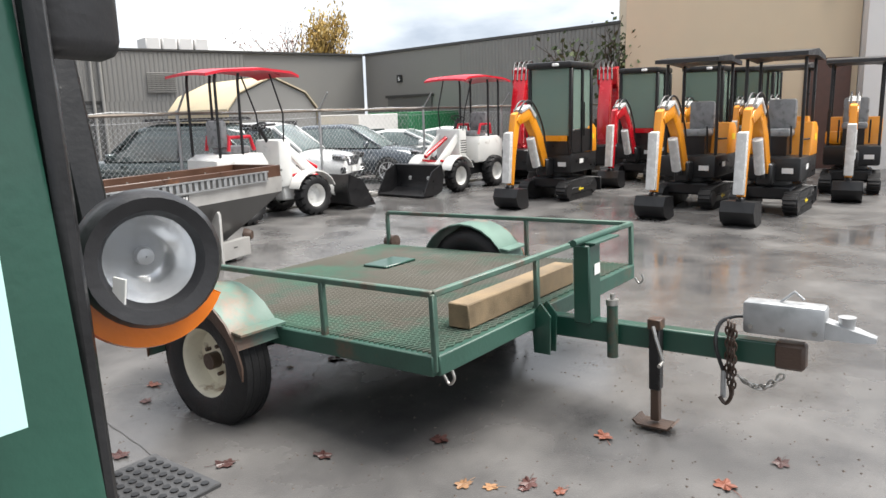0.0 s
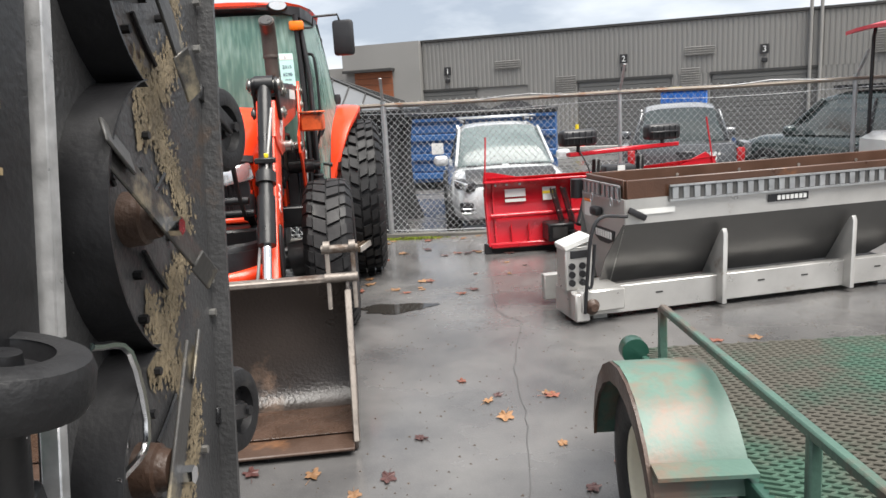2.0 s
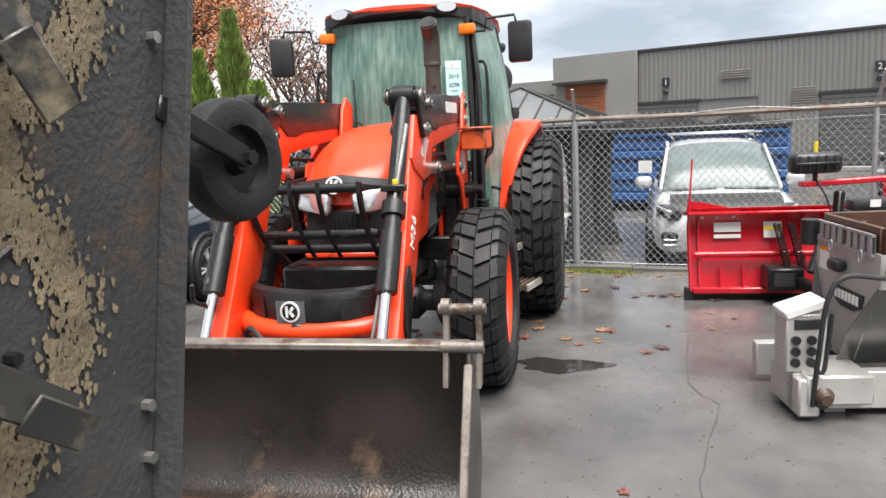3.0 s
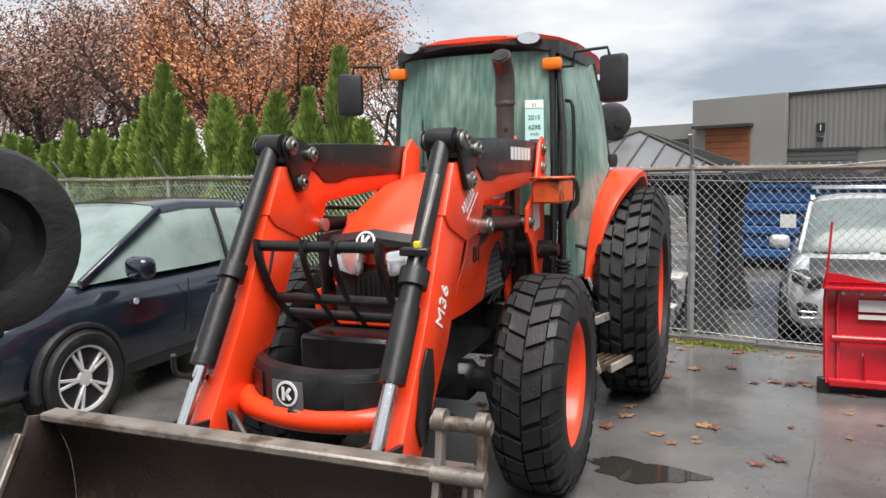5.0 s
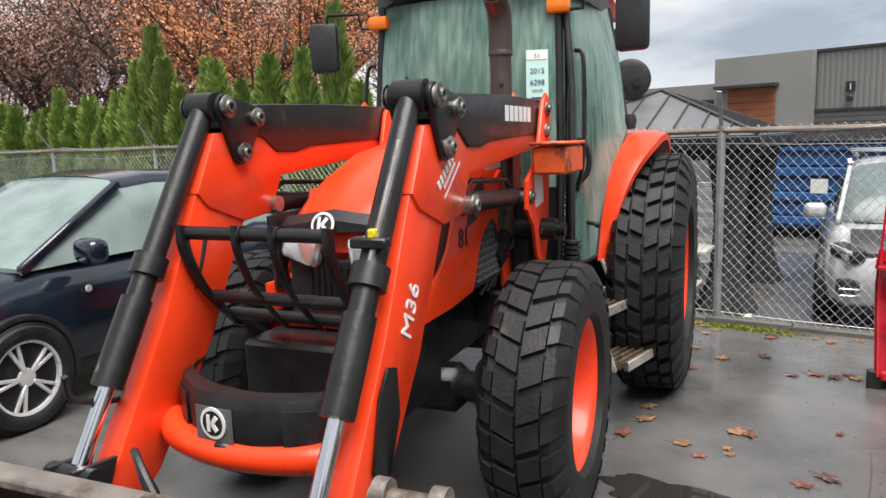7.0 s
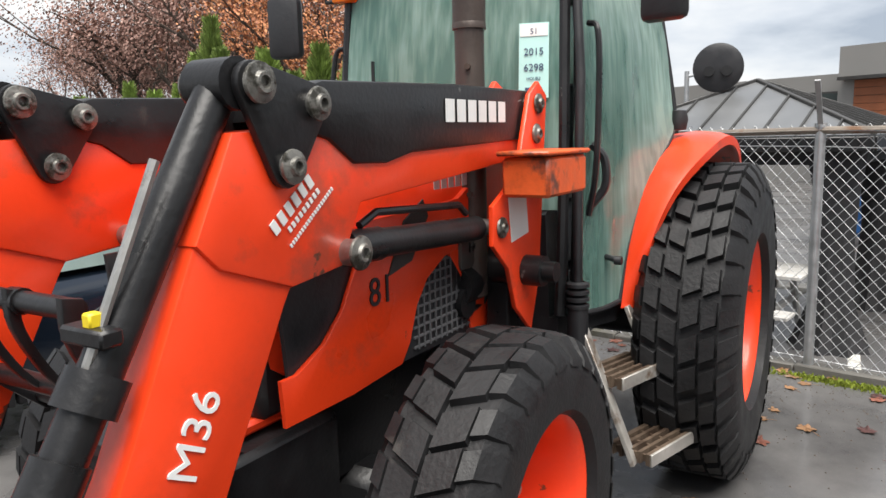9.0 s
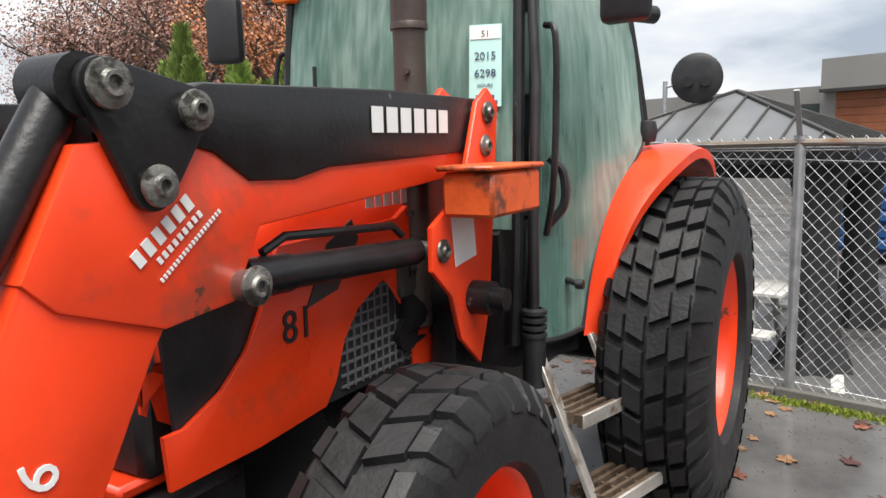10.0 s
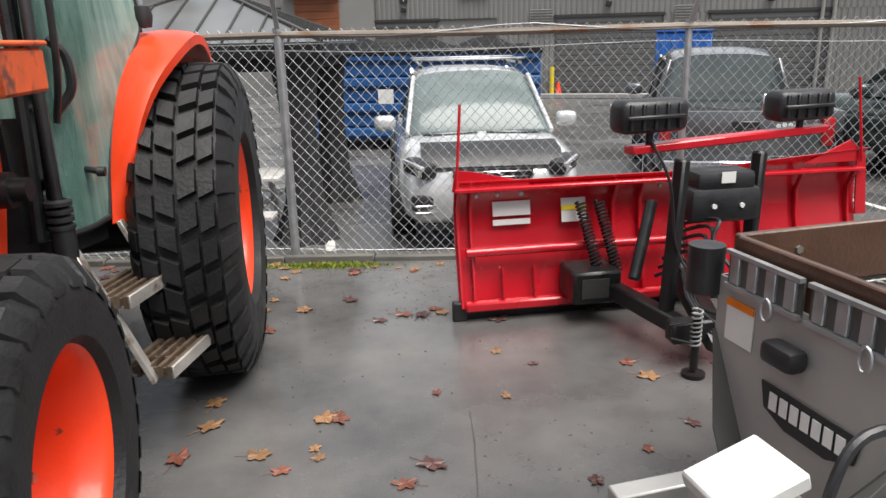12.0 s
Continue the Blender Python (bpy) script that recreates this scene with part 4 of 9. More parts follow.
    part("cab_floor", bm, BLACK_PLASTIC, c)
    bm = BM()
    slab(bm, (-0.45, -0.26, 1.40), (0.05, 0.26, 1.52), 0.05, 2)
    slab(bm, (-0.52, -0.25, 1.50), (-0.38, 0.25, 2.05), 0.05, 2)
    slab(bm, (-0.4, -0.2, 1.02), (0.0, 0.2, 1.40), 0.02)
    part("driver_seat", bm, BLACK_PLASTIC, c)
    bm = BM()
    pipe(bm, [(0.42 + 0.17 * math.cos(a) * 0.8, 0.19 * math.sin(a), 1.72 - 0.1 * math.cos(a)) for a in [k * math.tau / 20 for k in range(21)]], 0.015, 8)
    rod(bm, (0.42, 0, 1.70), (0.62, 0, 1.4), 0.035)
    part("steering_wheel", bm, BLACK_PLASTIC, c)
    # roof
    bm = BM()
    secs = []
    for x, hw, zb, zt in ((-0.92, 0.56, 2.57, 2.60), (-0.82, 0.66, 2.57, 2.65), (-0.2, 0.71, 2.58, 2.685), (0.40, 0.68, 2.585, 2.69), (0.66, 0.60, 2.595, 2.68), (0.80, 0.42, 2.62, 2.665)):
        secs.append([(x, hw * 0.95, zb), (x, hw, zb + 0.05), (x, hw * 0.9, zt - 0.03), (x, hw * 0.5, zt), (x, 0, zt + 0.005), (x, -hw * 0.5, zt), (x, -hw * 0.9, zt - 0.03), (x, -hw, zb + 0.05), (x, -hw * 0.95, zb)])
    loft(bm, secs)
    bmesh.ops.recalc_face_normals(bm, faces=bm.faces)
    part("roof", bm, ORANGE, c, "orange moulded cab roof", smooth=50)
    bm = BM()
    secs = []
    for x, hw, zb, zt in ((-0.86, 0.60, 2.53, 2.585), (-0.2, 0.69, 2.52, 2.60), (0.45, 0.665, 2.52, 2.605), (0.68, 0.60, 2.535, 2.625), (0.80, 0.40, 2.585, 2.64)):
        secs.append([(x, hw, zb), (x, hw, zt), (x, hw * 0.4, zt), (x, -hw * 0.4, zt), (x, -hw, zt), (x, -hw, zb), (x, -hw * 0.4, zb + 0.03), (x, hw * 0.4, zb + 0.03)])
    loft(bm, secs)
    bmesh.ops.recalc_face_normals(bm, faces=bm.faces)
    part("roof_visor", bm, BLACK_PLASTIC, c, "black roof underside and visor", smooth=40)
    one("roof_seal", slab, BLACK_PLASTIC, c, (-0.72, -0.57, 2.53), (0.70, 0.57, 2.575), 0.02)
    for s in (1, -1):
        bm = BM()
        lathe(bm, [(0.001, 0.02), (0.055, 0.02), (0.075, 0.0), (0.085, -0.06), (0.001, -0.07)], at(0.80, 0.42 * s, 2.625, 0, 84, 14 * s) @ Matrix.Diagonal((0.62, 1.15, 1, 1)), 20)
        lamp = part("roof_lamp", bm, BLACK_PLASTIC, c)
        bm = BM()
        cyl(bm, 0.064, 0.012, at(0.80, 0.42 * s, 2.625, 0, 84, 14 * s) @ Matrix.Diagonal((0.62, 1.15, 1, 1)) @ at(0, 0, 0.022), 20)
        part("lamp_lens", bm, LAMP, lamp)
        bm = BM()
        box(bm, (0.07, 0.13, 0.08), at(0.74, 0.565 * s, 2.46), 0.018, 2)
        part("indicator", bm, AMBER, c, "amber indicator lamp")
        one("mirror_arm", pipe, BLACK, c, [(0.70, 0.56 * s, 2.44), (0.72, 0.70 * s, 2.44), (0.73, 0.715 * s, 2.53), (0.74, 0.93 * s, 2.54), (0.74, 0.945 * s, 2.48)], 0.011)
        bm = BM()
        box(bm, (0.07, 0.19, 0.31), at(0.73, 0.97 * s, 2.34, 0, 0, -12 * s), 0.03, 2)
        part("wing_mirror", bm, BLACK_PLASTIC, c, "black wing mirror housing")
        bm = BM()
        rod(bm, (-0.78, 0.60 * s, 2.47), (-0.9, 0.66 * s, 2.47), 0.05, 14)
        part("rear_lamp", bm, BLACK_PLASTIC, c)
    # wipers
    one("wiper", pipe, BLACK, c, [(0.885, -0.12, 1.60), (0.875, -0.30, 1.78), (0.868, -0.34, 1.80)], 0.008)
    one("wiper_blade", beam, BLACK, c, (0.862, -0.335, 1.62), (0.835, -0.345, 2.12), 0.012, 0.02)
    # sale sheet on the windscreen
    sh = at(0.800, 0.455, 2.07, 0, -6, 16)
    bm = BM()
    box(bm, (0.003, 0.125, 0.31), sh)
    part("sale_sheet", bm, PAPER_BLUE, c, "pale blue sale sheet on the glass")
    one("sheet_head", box, PAPER, c, (0.003, 0.115, 0.05), sh @ at(0.003, 0, 0.125))
    one("sheet_foot", box, INK, c, (0.003, 0.07, 0.014), sh @ at(0.003, 0.0, -0.118))
    one("sheet_foot", box, INK, c, (0.003, 0.085, 0.012), sh @ at(0.003, 0.005, -0.138))
    for txt, z, sz in (("51", 0.118, 0.034), ("2015", 0.035, 0.042), ("6298", -0.03, 0.042), ("HOURS", -0.075, 0.018)):
        lettering(txt, sz, INK, c, sh @ at(0.005, 0, z) @ pose(0, 0, 0, 90, 0, 90), "sheet_writing", 0.0006)
    # fenders
    for s in (1, -1):
        bm = BM()
        inner = curve([(0.47, 0.735, 0.97), (0.40, 0.75, 1.25), (0.24, 0.77, 1.50), (0.02, 0.79, 1.67), (-0.30, 0.78, 1.75), (-0.65, 0.76, 1.66), (-0.92, 0.74, 1.42)], 4)
        outer = curve([(0.36, 0.815, 0.955), (0.42, 0.85, 1.25), (0.33, 0.93, 1.50), (0.10, 1.02, 1.665), (-0.25, 1.06, 1.735), (-0.65, 1.05, 1.65), (-0.93, 1.02, 1.42)], 4)
        rings = []
        for p, q in zip(inner, outer):
            hub = V((-0.22, 0, 0.80))
            n = V((p.x - hub.x, 0, p.z - hub.z)).normalized()
            m1, m2 = p.lerp(q, 0.4) + n * 0.018, p.lerp(q, 0.82) + n * 0.014
            row = [p, m1, m2, q, q - n * 0.045, q - n * 0.045 - V((0, 0.014, 0)), m2 - n * 0.016, m1 - n * 0.016, p - n * 0.012]
            rings.append([bm.verts.new((v.x, v.y * s, v.z)) for v in row])
        skin(bm, rings)
        bmesh.ops.recalc_face_normals(bm, faces=bm.faces)
        part("fender", bm, ORANGE, t, "orange rear mudguard", smooth=50)
    # exhaust
    bm = BM()
    rod(bm, (1.20, 0.37, 1.15), (1.20, 0.37, 2.16), 0.056, 18)
    part("exhaust_pipe", bm, HEAT_STEEL, t, "brown heat-stained exhaust pipe")
    bm = BM()
    lathe(bm, [(0.05, 0.0), (0.064, 0.0), (0.064, 0.02), (0.058, 0.03), (0.05, 0.03)], at(1.20, 0.37, 2.16), 18)
    part("exhaust_collar", bm, HEAT_STEEL, t)
    bm = BM()
    pts = curve([(1.20, 0.37, 2.17), (1.20, 0.37, 2.30), (1.22, 0.37, 2.38), (1.29, 0.37, 2.45)], 5)
    pipe(bm, pts, 0.062, 18)
    part("exhaust_elbow", bm, HEAT_STEEL, t)
    bm = BM()
    d = (pts[-1] - pts[-2]).normalized()
    cyl(bm, 0.054, 0.01, Matrix.Translation(pts[-1] + d * 0.004) @ d.to_track_quat("Z", "Y").to_matrix().to_4x4(), 18)
    part("exhaust_mouth", bm, BLACK, t)
    bm = BM()
    for z in (1.55, 2.02):
        bolt(bm, (1.25, 0.39, z), (1, 0.3, 0), 0.012, 0.02)
    part("exhaust_bolt", bm, RUSTY, t)
    # engine bits below the bonnet
    bm = BM()
    rod(bm, (1.0, 0.34, 1.2), (1.32, 0.34, 1.2), 0.085, 16)
    slab(bm, (1.18, 0.22, 1.18), (1.42, 0.38, 1.40), 0.04, 2)
    rod(bm, (1.3, 0.40, 1.14), (1.3, 0.30, 1.14), 0.06, 14)
    part("starter_motor", bm, BLACK, t, "grimy black engine covers")
    for k in range(5):
        bm = BM()
        pipe(bm, [(1.5 - 0.1 * k, 0.33, 0.95), (1.3 - 0.06 * k, 0.36 + 0.02 * (k % 2), 1.08 + 0.02 * k), (0.95, 0.34, 1.05 + 0.05 * k)], 0.014, 7)
        part("engine_pipe", bm, BLACK, t)
    one("heat_shield", slab, surface("grey_heat_shield", (0.12, 0.115, 0.11), 0.5, metal=0.5), t, (1.12, 0.36, 1.26), (1.34, 0.40, 1.42), 0.03, 2)
    lettering("HOT", 0.06, BLACK, t, Matrix.Translation((1.23, 0.402, 1.35)) @ pose(0, 0, 0, 90, 0, 180), "warning_word")
    # breather pipe beside the cab
    bm = BM()
    pipe(bm, [(0.80, 0.65, 1.12), (0.80, 0.65, 1.5), (0.76, 0.645, 2.0), (0.70, 0.60, 2.42)], 0.02, 10)
    for k in range(4):
        lathe(bm, [(0.03, 0.0), (0.05, 0.008), (0.05, 0.022), (0.03, 0.03)], at(0.80, 0.65, 1.03 + 0.03 * k), 14)
    rod(bm, (0.80, 0.65, 0.84), (0.80, 0.65, 1.04), 0.045, 14)
    part("intake_pipe", bm, BLACK_PLASTIC, t)
    # steps
    st = new("access_step")
    st.parent = t
    tagged(st, "muddy folding access steps")
    for x, y in ((0.45, 0.10), (0.79, 0.0)):
        one("stringer", beam, STEP_METAL, st, (x, 0.66 + y, 0.98), (x, 0.90 + y, 0.38), 0.06, 0.02, 0.003)
    for z, y in ((0.42, 0.925), (0.73, 0.80)):
        bm = BM()
        m = at(0.62, y, z, 0, 0, -16.4)
        for k in range(5):
            box(bm, (0.345, 0.016 if k % 4 else 0.024, 0.05), m @ at(0, -0.09 + k * 0.045, 0))
        for k in range(4):
            box(bm, (0.012, 0.19, 0.03), m @ at(-0.15 + k * 0.10, 0, -0.003))
        part("tread_grid", bm, STEP_TREAD, st)
        one("tread_edge", box, STEP_METAL, st, (0.345, 0.012, 0.055), m @ at(0, 0.102, 0.0), 0.002)
    # loader
    loader_arm(t, 1)
    loader_arm(t, -1)
    for s in (1, -1):
        y = 0.47 * s
        bm = BM()
        prism(bm, [(1.18, 0.8), (0.98, 0.8), (0.93, 1.3), (0.86, 1.92), (1.0, 1.98), (1.1, 1.9), (1.2, 1.6), (1.42, 1.5), (1.42, 1.36), (1.3, 1.22), (1.24, 1.0)], y - 0.1 * s - 0.012, y - 0.1 * s + 0.012, bevel=0.004)
        prism(bm, [(1.08, 1.0), (1.0, 1.2), (0.92, 1.92), (1.0, 1.97), (1.08, 1.92), (1.2, 1.62), (1.40, 1.52), (1.40, 1.38), (1.28, 1.28), (1.22, 1.12)], y + 0.082 * s - 0.01, y + 0.082 * s + 0.01, bevel=0.004)
        part("loader_mount", bm, ORANGE, t, "orange loader mounting bracket")
        bm = BM()
        beam(bm, (1.12, y - 0.02 * s, 0.78), (1.08, y - 0.02 * s, 1.38), 0.10, 0.12, 0.01)
        rod(bm, (1.13, y - 0.1 * s, 1.25), (1.13, y + 0.17 * s, 1.25), 0.06, 16)
        rod(bm, (1.13, y + 0.17 * s, 1.25), (1.13, y + 0.22 * s, 1.25), 0.04, 12)
        part("mount_post", bm, BLACK, t)
    one("caution_label", box, PAPER, t, (0.15, 0.003, 0.17), at(1.20, 0.566, 1.47, 0, 8, 0))
    bm = BM()
    slab(bm, (0.99, 0.575, 1.55), (1.36, 0.755, 1.69), 0.012)
    tb = part("tool_box", bm, ORANGE_WORN, t, "rust-chipped orange steel tool box")
    one("lid", slab, ORANGE_WORN, tb, (0.975, 0.565, 1.695), (1.385, 0.765, 1.712), 0.006)
    bm = BM()
    pipe(bm, curve([(2.86, -0.43, 0.72), (2.95, -0.30, 0.70), (3.0, -0.05, 0.69), (2.97, 0.25, 0.70), (2.86, 0.43, 0.72)], 5), 0.055, 16)
    part("cross_tube", bm, ORANGE, t, "orange loader cross tube")
    bm = BM()
    plan = curve([(2.74, -0.415, 0), (2.86, -0.37, 0), (2.97, -0.22, 0), (3.02, -0.02, 0), (3.01, 0.14, 0), (2.94, 0.30, 0), (2.80, 0.41, 0)], 4)
    rings = []
    for p in plan:
        ring = [(0.0, 0.735), (0.005, 0.86), (-0.012, 0.895), (-0.07, 0.905), (-0.07, 0.892), (-0.02, 0.88), (-0.012, 0.735)]
        rings.append([bm.verts.new((p.x + dx, p.y, z + 0.02 * abs(p.y))) for dx, z in ring])
    skin(bm, rings)
    bmesh.ops.recalc_face_normals(bm, faces=bm.faces)
    part("cross_cover", bm, BLACK, t, "black steel hose cover", smooth=30)
    for y0, y1 in ((-0.415, -0.28), (0.20, 0.41)):
        bm = BM()
        ps = [p for p in plan if y0 - 0.02 <= p.y <= y1 + 0.02]
        rings = [[bm.verts.new((p.x + dx, p.y, z)) for dx, z in ((0.004, 0.75), (0.012, 0.75), (0.013, 0.87), (0.006, 0.87))] for p in ps]
        skin(bm, rings)
        bmesh.ops.recalc_face_normals(bm, faces=bm.faces)
        part("cover_end", bm, BLACK_PLASTIC, t)
    one("emblem_plate", box, STEEL_GREY, t, (0.003, 0.165, 0.12), at(3.022, -0.09, 0.80, 0, 0, -5))
    badge(t, Matrix.Translation((3.024, -0.09, 0.805)) @ pose(0, 0, 0, 90, 0, 85), 0.135, 0.12)
    one("cover_catch", box, BLACK_PLASTIC, t, (0.04, 0.06, 0.03), at(3.02, -0.06, 0.725), 0.008)
    bm = BM()
    pipe(bm, curve([(3.25, -0.5, 1.0), (3.2, -0.52, 0.9), (3.0, -0.5, 0.85), (2.9, -0.45, 1.0), (2.7, -0.42, 1.2), (2.62, -0.41, 1.4)], 5), 0.012, 7)
    pipe(bm, curve([(3.15, -0.28, 0.6), (3.25, -0.22, 0.78), (3.32, -0.1, 0.72), (3.36, 0.05, 0.56)], 5), 0.014, 7)
    pipe(bm, curve([(3.15, -0.25, 0.58), (3.27, -0.18, 0.74), (3.34, -0.06, 0.66), (3.4, 0.08, 0.5)], 5), 0.014, 7)
    part("hydraulic_hose", bm, BLACK_PLASTIC, t, "loose black hydraulic hoses")
    one("indicator_rod", rod, STEEL, t, (2.74, 0.52, 1.74), (3.22, 0.36, 0.52), 0.011, 8, label="thin steel bucket level rod")
    bm = BM()
    beam(bm, (2.87, 0.53, 1.42), (2.87, 0.40, 1.42), 0.05, 0.035, 0.006)
    part("rod_clamp", bm, BLACK, t, "black rod clamp")
    one("clamp_tape", box, YELLOW, t, (0.028, 0.026, 0.03), at(2.872, 0.475, 1.45), 0.004, label="yellow tape")
    bucket(t)


WORN_LIP = surface("worn_dull_edge", (0.20, 0.175, 0.155), 0.5, metal=0.45, var=0.4, scale=7, dirt=(0.07, 0.045, 0.03), dirt_amount=0.5, bump=0.25)


def bucket(t):
    b = new("bucket")
    b.parent = t
    tagged(b, "wide worn black loader bucket, muddy inside")
    W = 0.93
    outer = curve([(3.50, 0, 0.78), (3.42, 0, 0.55), (3.42, 0, 0.25), (3.52, 0, 0.07), (3.72, 0, 0.03), (4.06, 0, 0.015)], 5)
    bm = BM()
    rings = []
    for i, p in enumerate(outer):
        q = outer[min(i + 1, len(outer) - 1)] - outer[max(i - 1, 0)]
        nrm = V((-q.z, 0, q.x)).normalized() * -0.014
        rings.append([bm.verts.new((p.x, -W, p.z)), bm.verts.new((p.x, W, p.z)), bm.verts.new((p.x + nrm.x, W, p.z + nrm.z)), bm.verts.new((p.x + nrm.x, -W, p.z + nrm.z))])
    skin(bm, rings)
    bmesh.ops.recalc_face_normals(bm, faces=bm.faces)
    part("shell", bm, BUCKET_STEEL, b)
    for s in (1, -1):
        bm = BM()
        prism(bm, [(p.x, p.z) for p in outer] + [(4.06, 0.05), (3.66, 0.66), (3.60, 0.80)], s * W, s * (W + 0.018), bevel=0.003)
        part("side_plate", bm, BUCKET_STEEL, b)
        bm = BM()
        beam(bm, (4.05, s * (W + 0.01), 0.04), (3.64, s * (W + 0.01), 0.74), 0.035, 0.03, 0.006)
        part("side_edge", bm, WORN_LIP, b, "worn bare steel side edge")
    one("top_lip", slab, WORN_LIP, b, (3.47, -W, 0.765), (3.56, W, 0.80), 0.008, label="worn bare steel top lip")
    one("cutting_edge", slab, RUSTY, b, (3.86, -W, 0.03), (4.12, W, 0.048), 0.006, label="rusty cutting edge")
    bm = BM()
    slab(bm, (3.6, -W + 0.01, 0.055), (3.95, W - 0.01, 0.062), 0.002)
    part("dirt", bm, surface("wet_mud", (0.055, 0.032, 0.022), 0.35, var=0.5, scale=5, bump=0.9, wet=0.4), b, "wet mud on the bucket floor")
    # hook frame at the near end
    bm = BM()
    for y in (W - 0.09, W + 0.05):
        prism(bm, [(3.60, 0.64), (3.65, 0.64), (3.585, 0.86), (3.57, 0.965), (3.535, 0.965), (3.54, 0.85)], y - 0.012, y + 0.012, bevel=0.004)
        rod(bm, (3.553, y - 0.018, 0.965), (3.553, y + 0.018, 0.965), 0.036, 14)
    rod(bm, (3.553, W - 0.12, 0.955), (3.553, W + 0.08, 0.955), 0.024, 12)
    rod(bm, (3.59, W - 0.11, 0.80), (3.59, W + 0.07, 0.80), 0.028, 12)
    part("latch_frame", bm, WORN_LIP, b, "scuffed steel latch frame")


tractor()


# ---- green flatbed trailer ----
def road_wheel(parent, m, R, r, w, rim_mat, spokes=0, tread=True, name="wheel", label=""):
    wob = new(name)
    wob.parent, wob.matrix_basis = parent, m
    tagged(wob, label)
    bm = BM()
    tyre(bm, R, r, w, seg=40)
    if tread:
        for k in range(4):
            z = (-0.5 + k / 3) * w * 0.62
            rb = BM()
            lathe(rb, [(R + 0.002, z - w * 0.085), (R + 0.006, z - w * 0.07), (R + 0.006, z + w * 0.07), (R + 0.002, z + w * 0.085)], seg=40)
            part("tread_rib", rb, RUBBER, wob)
    part("tyre", bm, RUBBER, wob)
    bm = BM()
    h = w / 2 * 0.8
    if spokes:
        lathe(bm, [(r + 0.008, h), (r * 0.93, h * 0.9), (r * 0.9, -h * 0.2), (r * 0.85, -h)], seg=36)
        lathe(bm, [(r * 0.26, h * 0.6), (r * 0.24, h * 0.85), (r * 0.1, h * 0.9), (0.001, h * 0.9)], seg=16)
        for i in range(spokes):
            for d in (-0.12, 0.12):
                a = i * math.tau / spokes
                p = V((r * 0.2 * math.cos(a), r * 0.2 * math.sin(a), h * 0.72))
                q = V((r * 0.92 * math.cos(a + d * 1.2), r * 0.92 * math.sin(a + d * 1.2), h * 0.66))
                beam(bm, p, q, r * 0.09, r * 0.12, 0.003)
        part("rim", bm, rim_mat, wob, "silver alloy rim")
        one("brake_disc", cyl, DARK_TRIM, wob, r * 0.86, 0.02, at(0, 0, -h * 0.1), 24)
    else:
        lathe(bm, rim_profile(r, w, w * 0.14), seg=32)
        bmesh.ops.reverse_faces(bm, faces=bm.faces)
        part("rim", bm, rim_mat, wob)
        one("hub", cyl, RUSTY, wob, r * 0.24, 0.09, at(0, 0, h * 0.1), 14)
        for i in range(5):
            a = i * math.tau / 5
            one("wheel_nut", cyl, RUSTY, wob, 0.012, 0.03, at(r * 0.42 * math.cos(a), r * 0.42 * math.sin(a), 0.0), 6)
    return wob


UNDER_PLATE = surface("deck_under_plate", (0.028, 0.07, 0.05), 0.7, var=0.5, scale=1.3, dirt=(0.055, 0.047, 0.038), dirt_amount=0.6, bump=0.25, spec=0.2)


